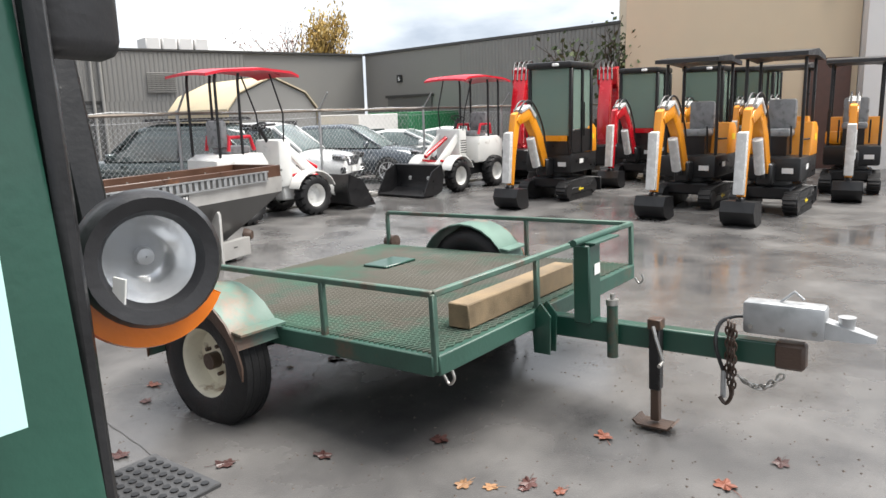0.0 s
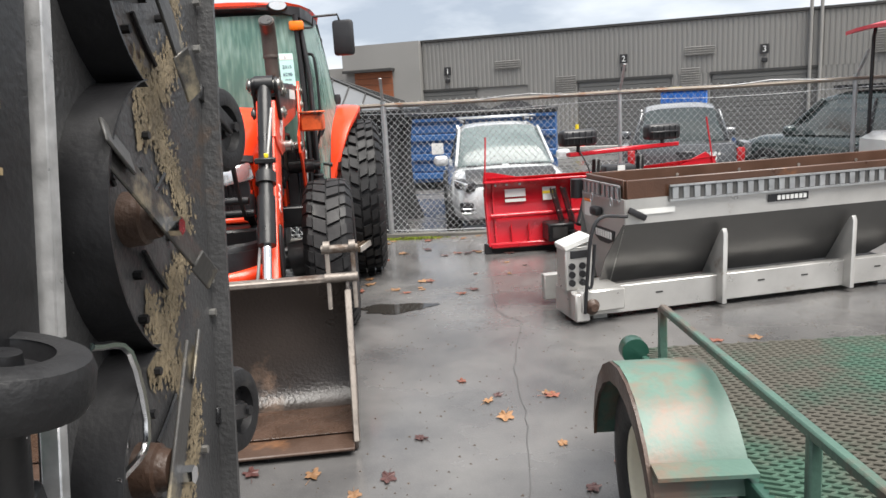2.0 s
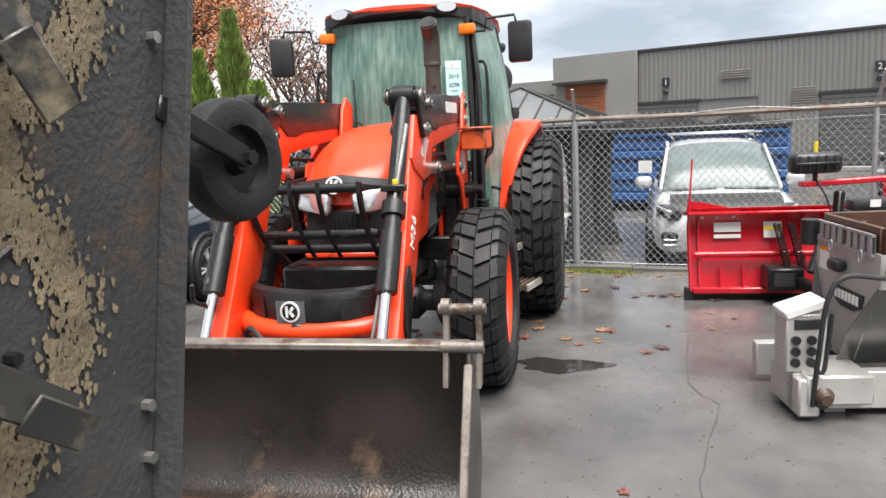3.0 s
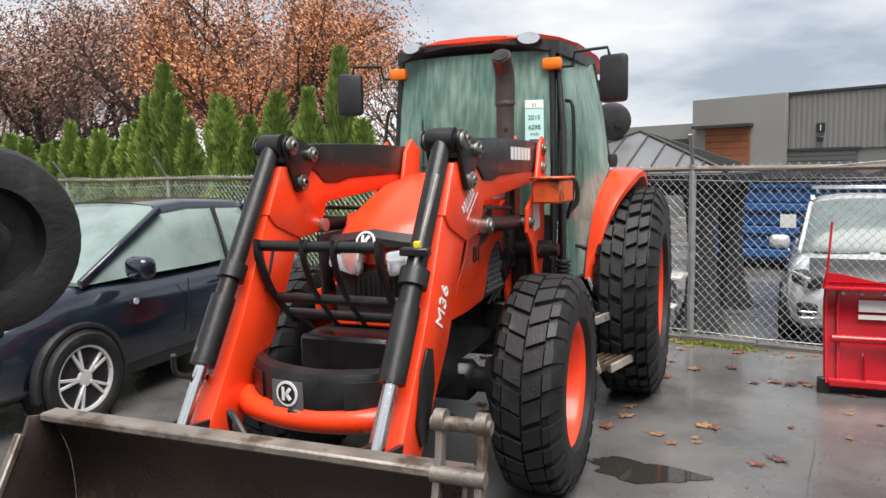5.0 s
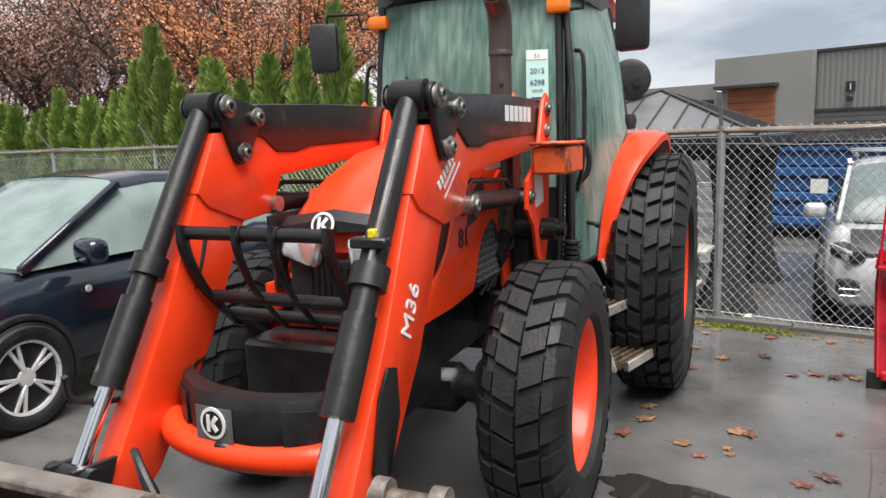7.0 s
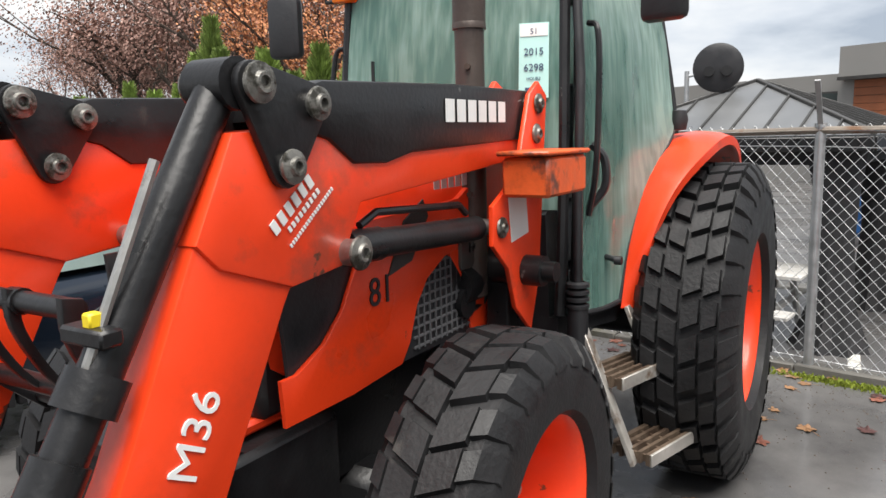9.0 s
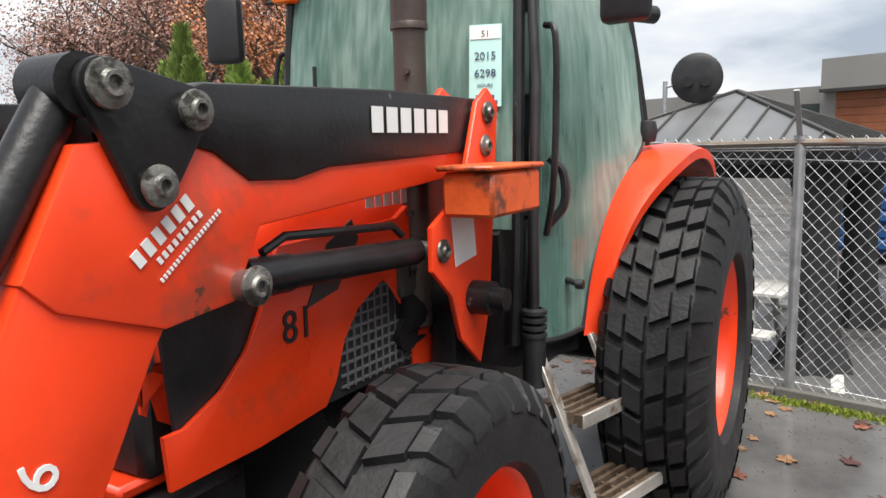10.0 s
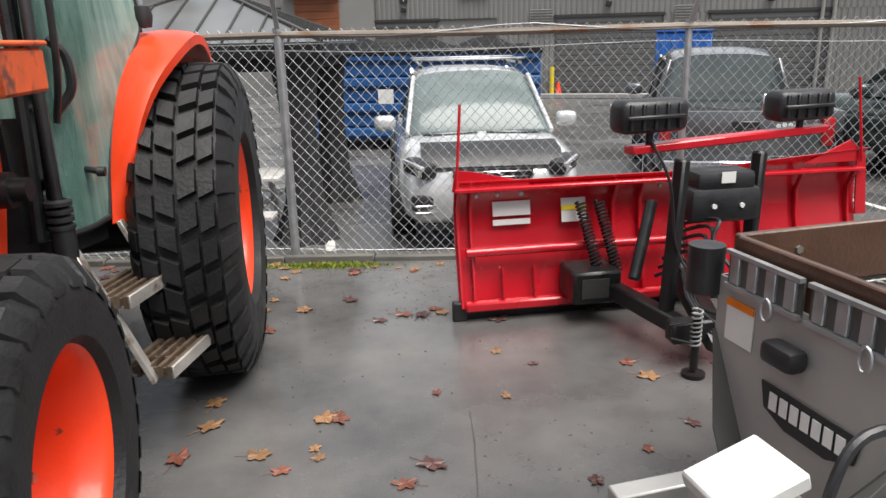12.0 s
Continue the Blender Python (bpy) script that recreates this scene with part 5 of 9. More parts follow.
def trailer():
    t = thing("flatbed_trailer", "weathered green steel flatbed trailer with mesh deck and rails", "trailer", pose(0.635, 4.1, 0, 0, -1.6, -36.6))
    W, L, z = 1.15, 2.32, 0.58
    def f(x, y, dz=0.0):
        return (x, y, z + dz)
    for name, p, q in (("side_frame", f(-L, -W, -0.05), f(0, -W, -0.05)), ("side_frame", f(-L, W, -0.05), f(0, W, -0.05)), ("front_frame", f(0, -W, -0.05), f(0, W, -0.05)), ("rear_frame", f(-L, -W, -0.05), f(-L, W, -0.05))):
        one(name, beam, GREEN_PAINT, t, p, q, 0.05, 0.1, 0.006)
    for x in (-0.6, -1.2, -1.8):
        one("cross_member", beam, GREEN_PAINT, t, f(x, -W, -0.06), f(x, W, -0.06), 0.05, 0.06)
    # expanded-metal deck: raised diamond strands over plates seen beneath
    verts, faces = [], []
    def strand(ax, ay, bx, by, h):
        d = np.array([bx - ax, by - ay])
        n = np.array([-d[1], d[0]]) / (np.hypot(*d) + 1e-9) * 0.0022
        k = len(verts)
        for (x, y) in ((ax, ay), (bx, by)):
            verts.extend([(x + n[0], y + n[1], z + 0.002), (x + n[0], y + n[1], z + 0.002 + h), (x - n[0], y - n[1], z + h - 0.003), (x - n[0], y - n[1], z - 0.003)])
        for i in range(4):
            faces.append((k + i, k + (i + 1) % 4, k + 4 + (i + 1) % 4, k + 4 + i))
    px, py = 0.017, 0.075
    nx, ny = int(L / px), int(2 * W / py)
    for i in range(nx):
        for j in range(ny):
            x0, y0 = -L + i * px, -W + j * py + (py / 2 if i % 2 else 0)
            if y0 + py > W:
                continue
            strand(x0, y0, x0 + px, y0 + py / 2, 0.011)
            strand(x0 + px, y0 + py / 2, x0, y0 + py, 0.008)
    me = bpy.data.meshes.new("deck_mesh")
    me.from_pydata(verts, [], faces)
    me.materials.append(GREEN_MESH)
    ob = new("deck_mesh", me)
    ob.parent = t
    tagged(ob, "expanded metal deck mesh, green paint worn to brown", kind="stuff")
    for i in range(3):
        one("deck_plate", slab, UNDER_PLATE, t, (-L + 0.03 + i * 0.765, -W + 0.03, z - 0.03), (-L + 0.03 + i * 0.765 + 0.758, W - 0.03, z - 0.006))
    # rails
    H = 0.29
    def rail(pts):
        for p, q in zip(pts, pts[1:]):
            one("rail", beam, GREEN_RAIL, t, f(*p, H), f(*q, H), 0.032, 0.032, 0.006)
    rail([(-1.98, -W), (0, -W), (0, W), (-L + 0.05, W)])
    for x, y in ((-0.72, -W), (0, -W), (0, -0.2), (0, W), (-0.85, W), (-L + 0.05, W), (-1.98, -W)):
        one("rail_post", beam, GREEN_RAIL, t, f(x, y, -0.08), f(x, y, H), 0.034, 0.03, 0.005)
    # mudguards and wheels
    for s in (-1, 1):
        y = 1.30 * s
        wx = -1.47
        bm = BM()
        rings = []
        pts = [(-1.02, z + 0.02), (-1.10, z + 0.03)] + [(wx + 0.44 * math.cos(a), 0.36 + 0.43 * math.sin(a)) for a in [radians(22 + 14 * k) for k in range(10)]] + [(wx - 0.45, 0.36)]
        for x, zz in pts:
            rings.append([bm.verts.new((x, y - 0.15, zz)), bm.verts.new((x, y + 0.15, zz)), bm.verts.new((x, y + 0.15, zz + 0.012)), bm.verts.new((x, y - 0.15, zz + 0.012))])
        skin(bm, rings)
        bmesh.ops.recalc_face_normals(bm, faces=bm.faces)
        part("mudguard", bm, GREEN_FADED, t, "chalky green mudguard with rust blotches")
        bm = BM()
        ring = [(wx + 0.45 * math.cos(a), 0.36 + 0.44 * math.sin(a)) for a in [radians(10 + 16 * k) for k in range(11)]]
        prism(bm, ring + [(x * 0.985 - 1.68 * 0.015, zz - 0.075) for x, zz in ring[::-1]], y + 0.15 * s, y + 0.162 * s)
        part("mudguard_skirt", bm, RUSTY, t, "rusty mudguard edge")
        road_wheel(t, at(wx, y, 0.37, -90 * s, 0, 0), 0.37, 0.20, 0.21, CREAM)
        bm = BM()
        for k in range(4):
            beam(bm, (-1.25 - 0.02 * k, 1.17 * s, 0.42 + 0.02 * k), (-2.1 + 0.02 * k, 1.17 * s, 0.42 + 0.02 * k), 0.05, 0.014)
        part("leaf_spring", bm, RUSTY, t)
    one("axle", rod, BLACK, t, (-1.52, -1.3, 0.36), (-1.52, 1.3, 0.36), 0.035)
    # tail lamps
    for s in (-1, 1):
        bm = BM()
        lathe(bm, [(0.001, 0.06), (0.05, 0.055), (0.062, 0.02), (0.062, -0.05), (0.001, -0.055)], at(-2.28, 1.2 * s, 0.60, 0, -90, 0), 18)
        lamp = part("tail_lamp", bm, RUSTY if s > 0 else GREEN_DARK, t)
        one("lamp_bracket", beam, GREEN_PAINT, t, (-2.28, 1.2 * s, 0.46), (-2.28, 1.2 * s, 0.56), 0.03, 0.012)
    one("ramp_plate", slab, GREEN_DARK, t, (-1.75, 0.25, z + 0.012), (-1.52, 0.6, z + 0.03), 0.006)
    # tongue, jack, winch post
    y = -0.06
    one("tongue", beam, GREEN_DARK, t, (-0.9, y, 0.46), (1.32, y, 0.465), 0.08, 0.12, 0.008)
    one("tongue_end", beam, RUSTY, t, (1.22, y, 0.465), (1.36, y, 0.465), 0.092, 0.13, 0.015)
    one("winch_post", beam, GREEN_DARK, t, (0.24, y, 0.5), (0.24, y, 0.94), 0.14, 0.1, 0.008)
    one("post_sticker", box, PAPER, t, (0.003, 0.07, 0.06), at(0.293, y + 0.02, 0.80))
    bm = BM()
    rod(bm, (0.24, -0.22, 0.965), (0.24, 0.35, 0.965), 0.02)
    slab(bm, (0.16, -0.12, 0.945), (0.32, 0.2, 0.955))
    part("locking_bar", bm, GREEN_PAINT, t)
    one("pivot_tube", rod, GREEN_PAINT, t, (0.42, y - 0.07, 0.34), (0.42, y - 0.07, 0.63), 0.03)
    bm = BM()
    rod(bm, (0.42, y - 0.07, 0.63), (0.42, y - 0.07, 0.66), 0.034)
    rod(bm, (0.42, y - 0.07, 0.66), (0.42, y - 0.07, 0.69), 0.012)
    part("pivot_cap", bm, STEEL, t)
    for x in (0.06, 0.13):
        one("hinge_lug", prism, GREEN_DARK, t, [(-0.05, 0.34), (0.05, 0.34), (0.06, 0.56), (0.0, 0.63), (-0.06, 0.56)], y - 0.08 - x, y - 0.065 - x, at(0.06, 0, 0), 0.004)
    j = new("jack")
    j.parent = t
    tagged(j, "rusty tongue jack with crank and foot plate")
    one("jack_tube", beam, BLACK, j, (0.66, y - 0.07, 0.20), (0.66, y - 0.07, 0.54), 0.06, 0.06, 0.008)
    one("jack_head", beam, RUSTY, j, (0.66, y - 0.07, 0.53), (0.66, y - 0.07, 0.585), 0.07, 0.07, 0.004)
    one("jack_leg", beam, RUSTY, j, (0.66, y - 0.07, 0.03), (0.66, y - 0.07, 0.22), 0.045, 0.045, 0.004)
    bm = BM()
    prism(bm, [(-0.11, 0.03), (-0.085, 0.005), (0.085, 0.005), (0.11, 0.03), (0.10, 0.035), (0.08, 0.014), (-0.08, 0.014), (-0.1, 0.035)], -0.06, 0.06, at(0.66, y - 0.07, 0.0))
    part("jack_foot", bm, RUSTY, j)
    one("crank", pipe, STEEL, j, [(0.66, y - 0.11, 0.55), (0.68, y - 0.13, 0.5), (0.72, y - 0.13, 0.38), (0.72, y - 0.19, 0.37)], 0.01)
    # coupler, chains
    c = new("coupler")
    c.parent = t
    tagged(c, "galvanised surge coupler housing")
    bm = BM()
    box(bm, (0.36, 0.11, 0.16), at(1.26, y, 0.64), 0.018, 2)
    part("housing", bm, GALV, c)
    bm = BM()
    loft(bm, [[(1.42, y - 0.04, 0.575), (1.42, y + 0.04, 0.575), (1.42, y + 0.04, 0.66), (1.42, y - 0.04, 0.66)], [(1.56, y - 0.045, 0.575), (1.56, y + 0.045, 0.575), (1.56, y + 0.04, 0.625), (1.56, y - 0.04, 0.625)], [(1.64, y - 0.03, 0.58), (1.64, y + 0.03, 0.58), (1.64, y + 0.025, 0.60), (1.64, y - 0.025, 0.60)]])
    rod(bm, (1.52, y, 0.62), (1.52, y, 0.68), 0.03, 14, 0.038)
    part("ball_socket", bm, GALV, c)
    bm = BM()
    for x in (1.12, 1.26, 1.40):
        rod(bm, (x, y - 0.068, 0.60), (x, y + 0.068, 0.60), 0.012, 6)
    part("housing_bolts", bm, STEEL, c)
    one("lever", pipe, GALV, c, [(1.24, y, 0.72), (1.30, y, 0.775), (1.34, y, 0.74)], 0.007)
    def chain(pts, name, mat):
        bm = BM()
        for i, p in enumerate(pts):
            d = (V(pts[min(i + 1, len(pts) - 1)]) - V(pts[max(i - 1, 0)])).normalized()
            side = d.cross(V((0.3, 1, 0.2))).normalized() if i % 2 else d.cross(V((1, 0.2, -0.3))).normalized()
            ring = [V(p) + d * 0.022 * math.cos(a) + side * 0.013 * math.sin(a) for a in [k * math.tau / 10 for k in range(11)]]
            pipe(bm, ring, 0.0055, 5)
        part(name, bm, mat, t, "rusty steel safety chain")
    for k in range(3):
        yy = y - 0.07 - 0.02 * k
        chain([(1.02 + 0.02 * k, yy, 0.60 - 0.032 * i) for i in range(9 + k)], "safety_chain", RUSTY)
    chain([(1.08 + 0.02 * i, y - 0.05, 0.33 - 0.05 * math.sin(i * math.pi / 9) + 0.004 * i) for i in range(10)], "safety_chain", STEEL)
    one("chain_hook", pipe, RUSTY, t, curve([(1.04, y - 0.09, 0.30), (1.045, y - 0.09, 0.24), (1.02, y - 0.09, 0.20), (0.99, y - 0.09, 0.23)], 4), 0.01)
    one("cable_loop", pipe, BLACK_PLASTIC, t, curve([(1.0, y - 0.06, 0.35), (0.97, y - 0.1, 0.5), (0.98, y - 0.05, 0.6), (1.06, y, 0.63), (1.12, y, 0.6)], 5), 0.01)
    one("cable_plug", rod, GALV, t, (1.0, y - 0.06, 0.22), (1.0, y - 0.06, 0.36), 0.014)
    for yy in (W + 0.02, -W + 0.03):
        one("tie_hook", pipe, STEEL, t, curve([(0.02, yy, z - 0.1), (0.05, yy, z - 0.14), (0.08, yy, z - 0.11), (0.07, yy, z - 0.07)], 4), 0.007)
    return t


GREEN_RAIL = surface("rail_green_paint", (0.055, 0.11, 0.085), 0.45, var=0.35, scale=4, dirt=(0.09, 0.06, 0.045), dirt_amount=0.5, bump=0.2)
trailer()
bm = BM()
box(bm, (0.13, 1.16, 0.13), Matrix(), 0.006)
solid("timber_post", bm, TIMBER, "weathered square timber post lying on the trailer", "timber", pose(0.635, 4.1, 0, 0, -1.6, -36.6) @ at(-0.13, -0.2, 0.66))

# ---- steel salt spreader ----
SPREADER = pose(-3.6, 5.62, 0, 0, 0, 66)


def spreader():
    s = thing("salt_spreader", "brushed steel V-hopper salt spreader with brown timber sideboards", "spreader", SPREADER)
    x0, x1, W = 0.62, 3.82, 0.78
    zt, zk, zb = 0.93, 0.74, 0.24
    # upper band, then sloping sides down to the sill
    def side(y_top, y_bot, name):
        bm = BM()
        k = 0.006 if y_top < 0.4 else -0.006
        sheet(bm, [(x0, y_top, zt), (x1, y_top, zt), (x1 - 0.02, y_top, zk), (x0, y_top, zk)], k)
        part("side_band", bm, STAINLESS_LIGHT, s)
        # the slope's shade is in its material colour, darker than band and end wall
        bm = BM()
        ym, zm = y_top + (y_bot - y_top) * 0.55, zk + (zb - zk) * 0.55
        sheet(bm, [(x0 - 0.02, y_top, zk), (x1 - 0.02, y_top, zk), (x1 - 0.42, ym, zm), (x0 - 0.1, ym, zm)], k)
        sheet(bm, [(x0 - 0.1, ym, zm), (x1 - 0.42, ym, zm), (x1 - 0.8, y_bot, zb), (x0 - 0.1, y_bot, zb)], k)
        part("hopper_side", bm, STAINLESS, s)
    side(0.0, 0.27, "a")
    side(W, W - 0.27, "b")
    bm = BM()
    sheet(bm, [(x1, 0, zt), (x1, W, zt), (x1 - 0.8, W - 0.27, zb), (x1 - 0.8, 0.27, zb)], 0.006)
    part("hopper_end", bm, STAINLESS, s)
    bm = BM()
    prism(bm, [(0.0, zt), (W, zt), (W, zk), (W - 0.27, zb), (0.27, zb), (0.0, zk)], x0 - 0.01, x0, Matrix(((0, 1, 0, 0), (1, 0, 0, 0), (0, 0, 1, 0), (0, 0, 0, 1))))
    part("hopper_end", bm, END_STEEL, s, "grey steel end wall")
    # timber sideboards
    for y in (0.03, W - 0.03):
        one("sideboard", slab, BROWN_BOARD, s, (x0 + 0.02, y - 0.015, zt - 0.06), (x1, y + 0.015, 1.07), 0.005, label="wet brown timber sideboard")
    for x in (x0 + 0.02, x1 - 0.02):
        one("sideboard", slab, BROWN_BOARD, s, (x - 0.014, 0.05, zt - 0.06), (x + 0.014, W - 0.05, 1.07), 0.005)
    bm = BM()
    for y in (0.031, W - 0.031):
        for k in range(6):
            bolt(bm, (x0 + 0.25 + k * 0.6, y, 1.0), (0, 1 if y < 0.5 else -1, 0), 0.014, 0.022)
    part("board_bolts", bm, STEEL, s)
    # slotted rails along the long sides and the near end
    def slotted(p, q, out, n):
        p, q = V(p), V(q)
        d = (q - p) / n
        o = V(out)
        bm = BM()
        u = V((0, 0, 1))
        beam(bm, p + u * 0.055 + o * 0.01, q + u * 0.055 + o * 0.01, 0.02, 0.014)
        beam(bm, p - u * 0.055 + o * 0.01, q - u * 0.055 + o * 0.01, 0.02, 0.014)
        part("slot_rail", bm, GALV, s, "galvanised slotted top rail")
        bm = BM()
        for i in range(n):
            a = p + d * (i + 0.25) + o * 0.008
            b = p + d * (i + 0.78) + o * 0.008
            beam(bm, a, b, 0.014, 0.09, 0.003)
        part("slot_louvres", bm, GALV, s)
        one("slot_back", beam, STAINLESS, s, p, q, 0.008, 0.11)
    slotted((x0 + 0.35, -0.012, 0.955), (x1 - 0.3, -0.012, 0.955), (0, -1, 0), 28)
    slotted((x0 + 0.35, W + 0.012, 0.955), (x1 - 0.3, W + 0.012, 0.955), (0, 1, 0), 28)
    slotted((x0 - 0.012, 0.06, 0.97), (x0 - 0.012, 0.38, 0.97), (-1, 0, 0), 4)
    slotted((x0 - 0.012, 0.41, 0.97), (x0 - 0.012, 0.73, 0.97), (-1, 0, 0), 4)
    # maker marks as plain shapes
    one("maker_plate", box, BLACK_PLASTIC, s, (0.36, 0.004, 0.06), at(2.0, -0.009, 0.845), label="dark maker plate")
    bars(s, Matrix.Translation((2.03, -0.011, 0.845)) @ UPRIGHT, 7, 0.27, 0.035, PAPER)
    one("maker_plate", prism, BLACK_PLASTIC, s, [(-0.19, 0.03), (0.19, 0.03), (0.17, -0.05), (0.08, -0.085), (-0.08, -0.085), (-0.17, -0.05)], -0.003, 0.003, at(x0 - 0.016, 0.34, 0.64, 0, 0, -90))
    bars(s, Matrix.Translation((x0 - 0.021, 0.34, 0.625)) @ pose(0, 0, 0, 90, 0, -90), 7, 0.3, 0.055, PAPER)
    one("warning_label", box, PAPER, s, (0.003, 0.13, 0.14), at(x0 - 0.013, 0.66, 0.80))
    one("warning_head", box, AMBER, s, (0.003, 0.13, 0.025), at(x0 - 0.0155, 0.66, 0.86))
    one("warning_label", box, PAPER, s, (0.32, 0.003, 0.04), at(0.86, -0.009, 0.83))
    for x in (1.45, 2.62):
        bm = BM()
        prism(bm, [(0.0, 0.64), (0.03, 0.62), (0.27, 0.24), (0.27, 0.04), (-0.02, 0.04), (-0.02, 0.60)], -0.02, 0.02, at(x, 0, 0) @ Matrix(((0, 1, 0, 0), (1, 0, 0, 0), (0, 0, 1, 0), (0, 0, 0, 1))), 0.004)
        part("support_leg", bm, STAINLESS_LIGHT, s)
        bm = BM()
        prism(bm, [(W, 0.64), (W - 0.27, 0.24), (W - 0.27, 0.04), (W + 0.02, 0.04), (W + 0.02, 0.6)], -0.02, 0.02, at(x, 0, 0) @ Matrix(((0, 1, 0, 0), (1, 0, 0, 0), (0, 0, 1, 0), (0, 0, 0, 1))), 0.004)
        part("support_leg", bm, STAINLESS_LIGHT, s)
    one("sill", slab, STAINLESS_LIGHT, s, (0.2, 0.06, 0.045), (3.2, 0.14, 0.26), 0.006, label="bright steel base sill")
    one("sill", slab, STAINLESS_LIGHT, s, (0.2, W - 0.14, 0.045), (3.2, W - 0.06, 0.26), 0.006)
    one("conveyor", slab, BLACK, s, (0.34, 0.2, 0.1), (3.2, W - 0.2, 0.2))
    for x in (0.35, 0.9, 1.8, 2.2, 2.9):
        one("sill_slot", slab, DARK_TRIM, s, (x, 0.056, 0.17), (x + 0.06, 0.0585, 0.182))
    for x in (0.4, 3.0):
        one("skid", slab, STAINLESS_LIGHT, s, (x, 0.12, 0.0), (x + 0.12, W - 0.12, 0.046), 0.004)
    # rear engine bay: control box, chute, gearbox
    b = new("control_box")
    b.parent, b.matrix_basis = s, at(0.14, 0.09, -0.02)
    tagged(b, "pale grey control box with white lid and round sockets")
    one("case", slab, STAINLESS_LIGHT, b, (0.02, -0.02, 0.28), (0.24, 0.16, 0.62), 0.01)
    bm = BM()
    box(bm, (0.23, 0.2, 0.05), at(0.12, 0.07, 0.645, 0, -18, 0), 0.008)
    part("lid", bm, WHITE_PAINT, b, "white lid")
    for r in range(3):
        for c in range(2):
            one("socket", cyl, BLACK_PLASTIC, b, 0.026, 0.02, at(0.07 + c * 0.085, -0.025, 0.34 + r * 0.065, 90, 0, 0), 16)
    one("socket_plate", slab, BLACK_PLASTIC, b, (0.06, -0.028, 0.53), (0.2, -0.018, 0.59), 0.004)
    bm = BM()
    slab(bm, (0.24, -0.03, 0.1), (0.6, 0.35, 0.27), 0.012)
    slab(bm, (0.20, -0.02, 0.03), (0.32, 0.4, 0.25), 0.012)
    part("gear_housing", bm, STAINLESS_LIGHT, s)
    bm = BM()
    lathe(bm, [(0.001, 0.07), (0.03, 0.07), (0.05, 0.03), (0.075, 0.0), (0.08, -0.05), (0.001, -0.05)], at(0.33, -0.01, 0.15, 90, 0, 0), 18)
    part("bearing_hub", bm, RUSTY, s, "rusty round bearing hub")
    bm = BM()
    pipe(bm, curve([(0.27, -0.03, 0.10), (0.29, -0.04, 0.4), (0.33, -0.03, 0.7), (0.42, -0.02, 0.82), (0.62, -0.03, 0.81)], 5), 0.014, 8)
    pipe(bm, curve([(0.26, -0.02, 0.35), (0.31, -0.05, 0.3), (0.34, -0.03, 0.45), (0.36, -0.02, 0.62)], 5), 0.012, 8)
    part("wiring_hose", bm, BLACK_PLASTIC, s, "black wiring loom")
    one("latch_handle", box, BLACK_PLASTIC, s, (0.16, 0.03, 0.05), at(0.70, -0.03, 0.82, 0, 28, 0), 0.012, 2)
    bm = BM()
    box(bm, (0.07, 0.13, 0.07), at(x0 - 0.05, 0.42, 0.80), 0.02, 2)
    part("latch_handle", bm, BLACK_PLASTIC, s, "black rubber latch handle")
    for y, z in ((0.52, 0.93), (0.16, 0.93)):
        bm = BM()
        pipe(bm, [(x0 - 0.04, y + 0.02 * math.sin(a), z - 0.03 - 0.035 * math.cos(a)) for a in [k * math.tau / 12 for k in range(13)]], 0.005, 6)
        part("lifting_ring", bm, GALV, s)
    one("corner_bumper", rod, BLACK_PLASTIC, s, (x0 - 0.03, W + 0.05, 0.86), (x0 - 0.03, W + 0.05, 1.02), 0.06, 16)
    # wire screen inside the hopper
    bm = BM()
    for k in range(40):
        x = x0 + 0.08 + k * 0.082
        rod(bm, (x, 0.05, 0.86), (x, W - 0.05, 0.86), 0.006, 6)
    for k in range(6):
        y = 0.1 + k * 0.15
        rod(bm, (x0 + 0.05, y, 0.868), (x1 - 0.05, y, 0.868), 0.006, 6)
    ob = part("top_screen", bm, STEEL, s, "wire top screen")
    tagged(ob, kind="stuff")
    bm = BM()
    lathe(bm, [(0.001, 0.09), (0.05, 0.09), (0.07, 0.05), (0.085, 0.0), (0.001, -0.04)], at(3.28, 0.2, 0.26, 90, 0, 20), 16)
    rod(bm, (3.0, 0.13, 0.2), (3.25, 0.13, 0.22), 0.02)
    part("drive_motor", bm, RUSTY, s)


# Same hopper steel at its lit tone; the shade stays on the slopes.
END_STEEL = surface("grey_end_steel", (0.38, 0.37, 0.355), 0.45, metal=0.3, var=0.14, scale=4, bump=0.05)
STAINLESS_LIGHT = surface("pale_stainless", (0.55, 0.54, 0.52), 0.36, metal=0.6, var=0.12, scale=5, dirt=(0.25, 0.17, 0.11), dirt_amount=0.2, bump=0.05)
BROWN_BOARD = surface("wet_brown_board", (0.075, 0.036, 0.022), 0.35, var=0.35, scale=4, dirt=(0.18, 0.075, 0.03), dirt_amount=0.3, bump=0.2)
spreader()

# ---- red snow plough ----
PLOUGH = pose(-6.1, 7.12, 0, 0, 0, 60)


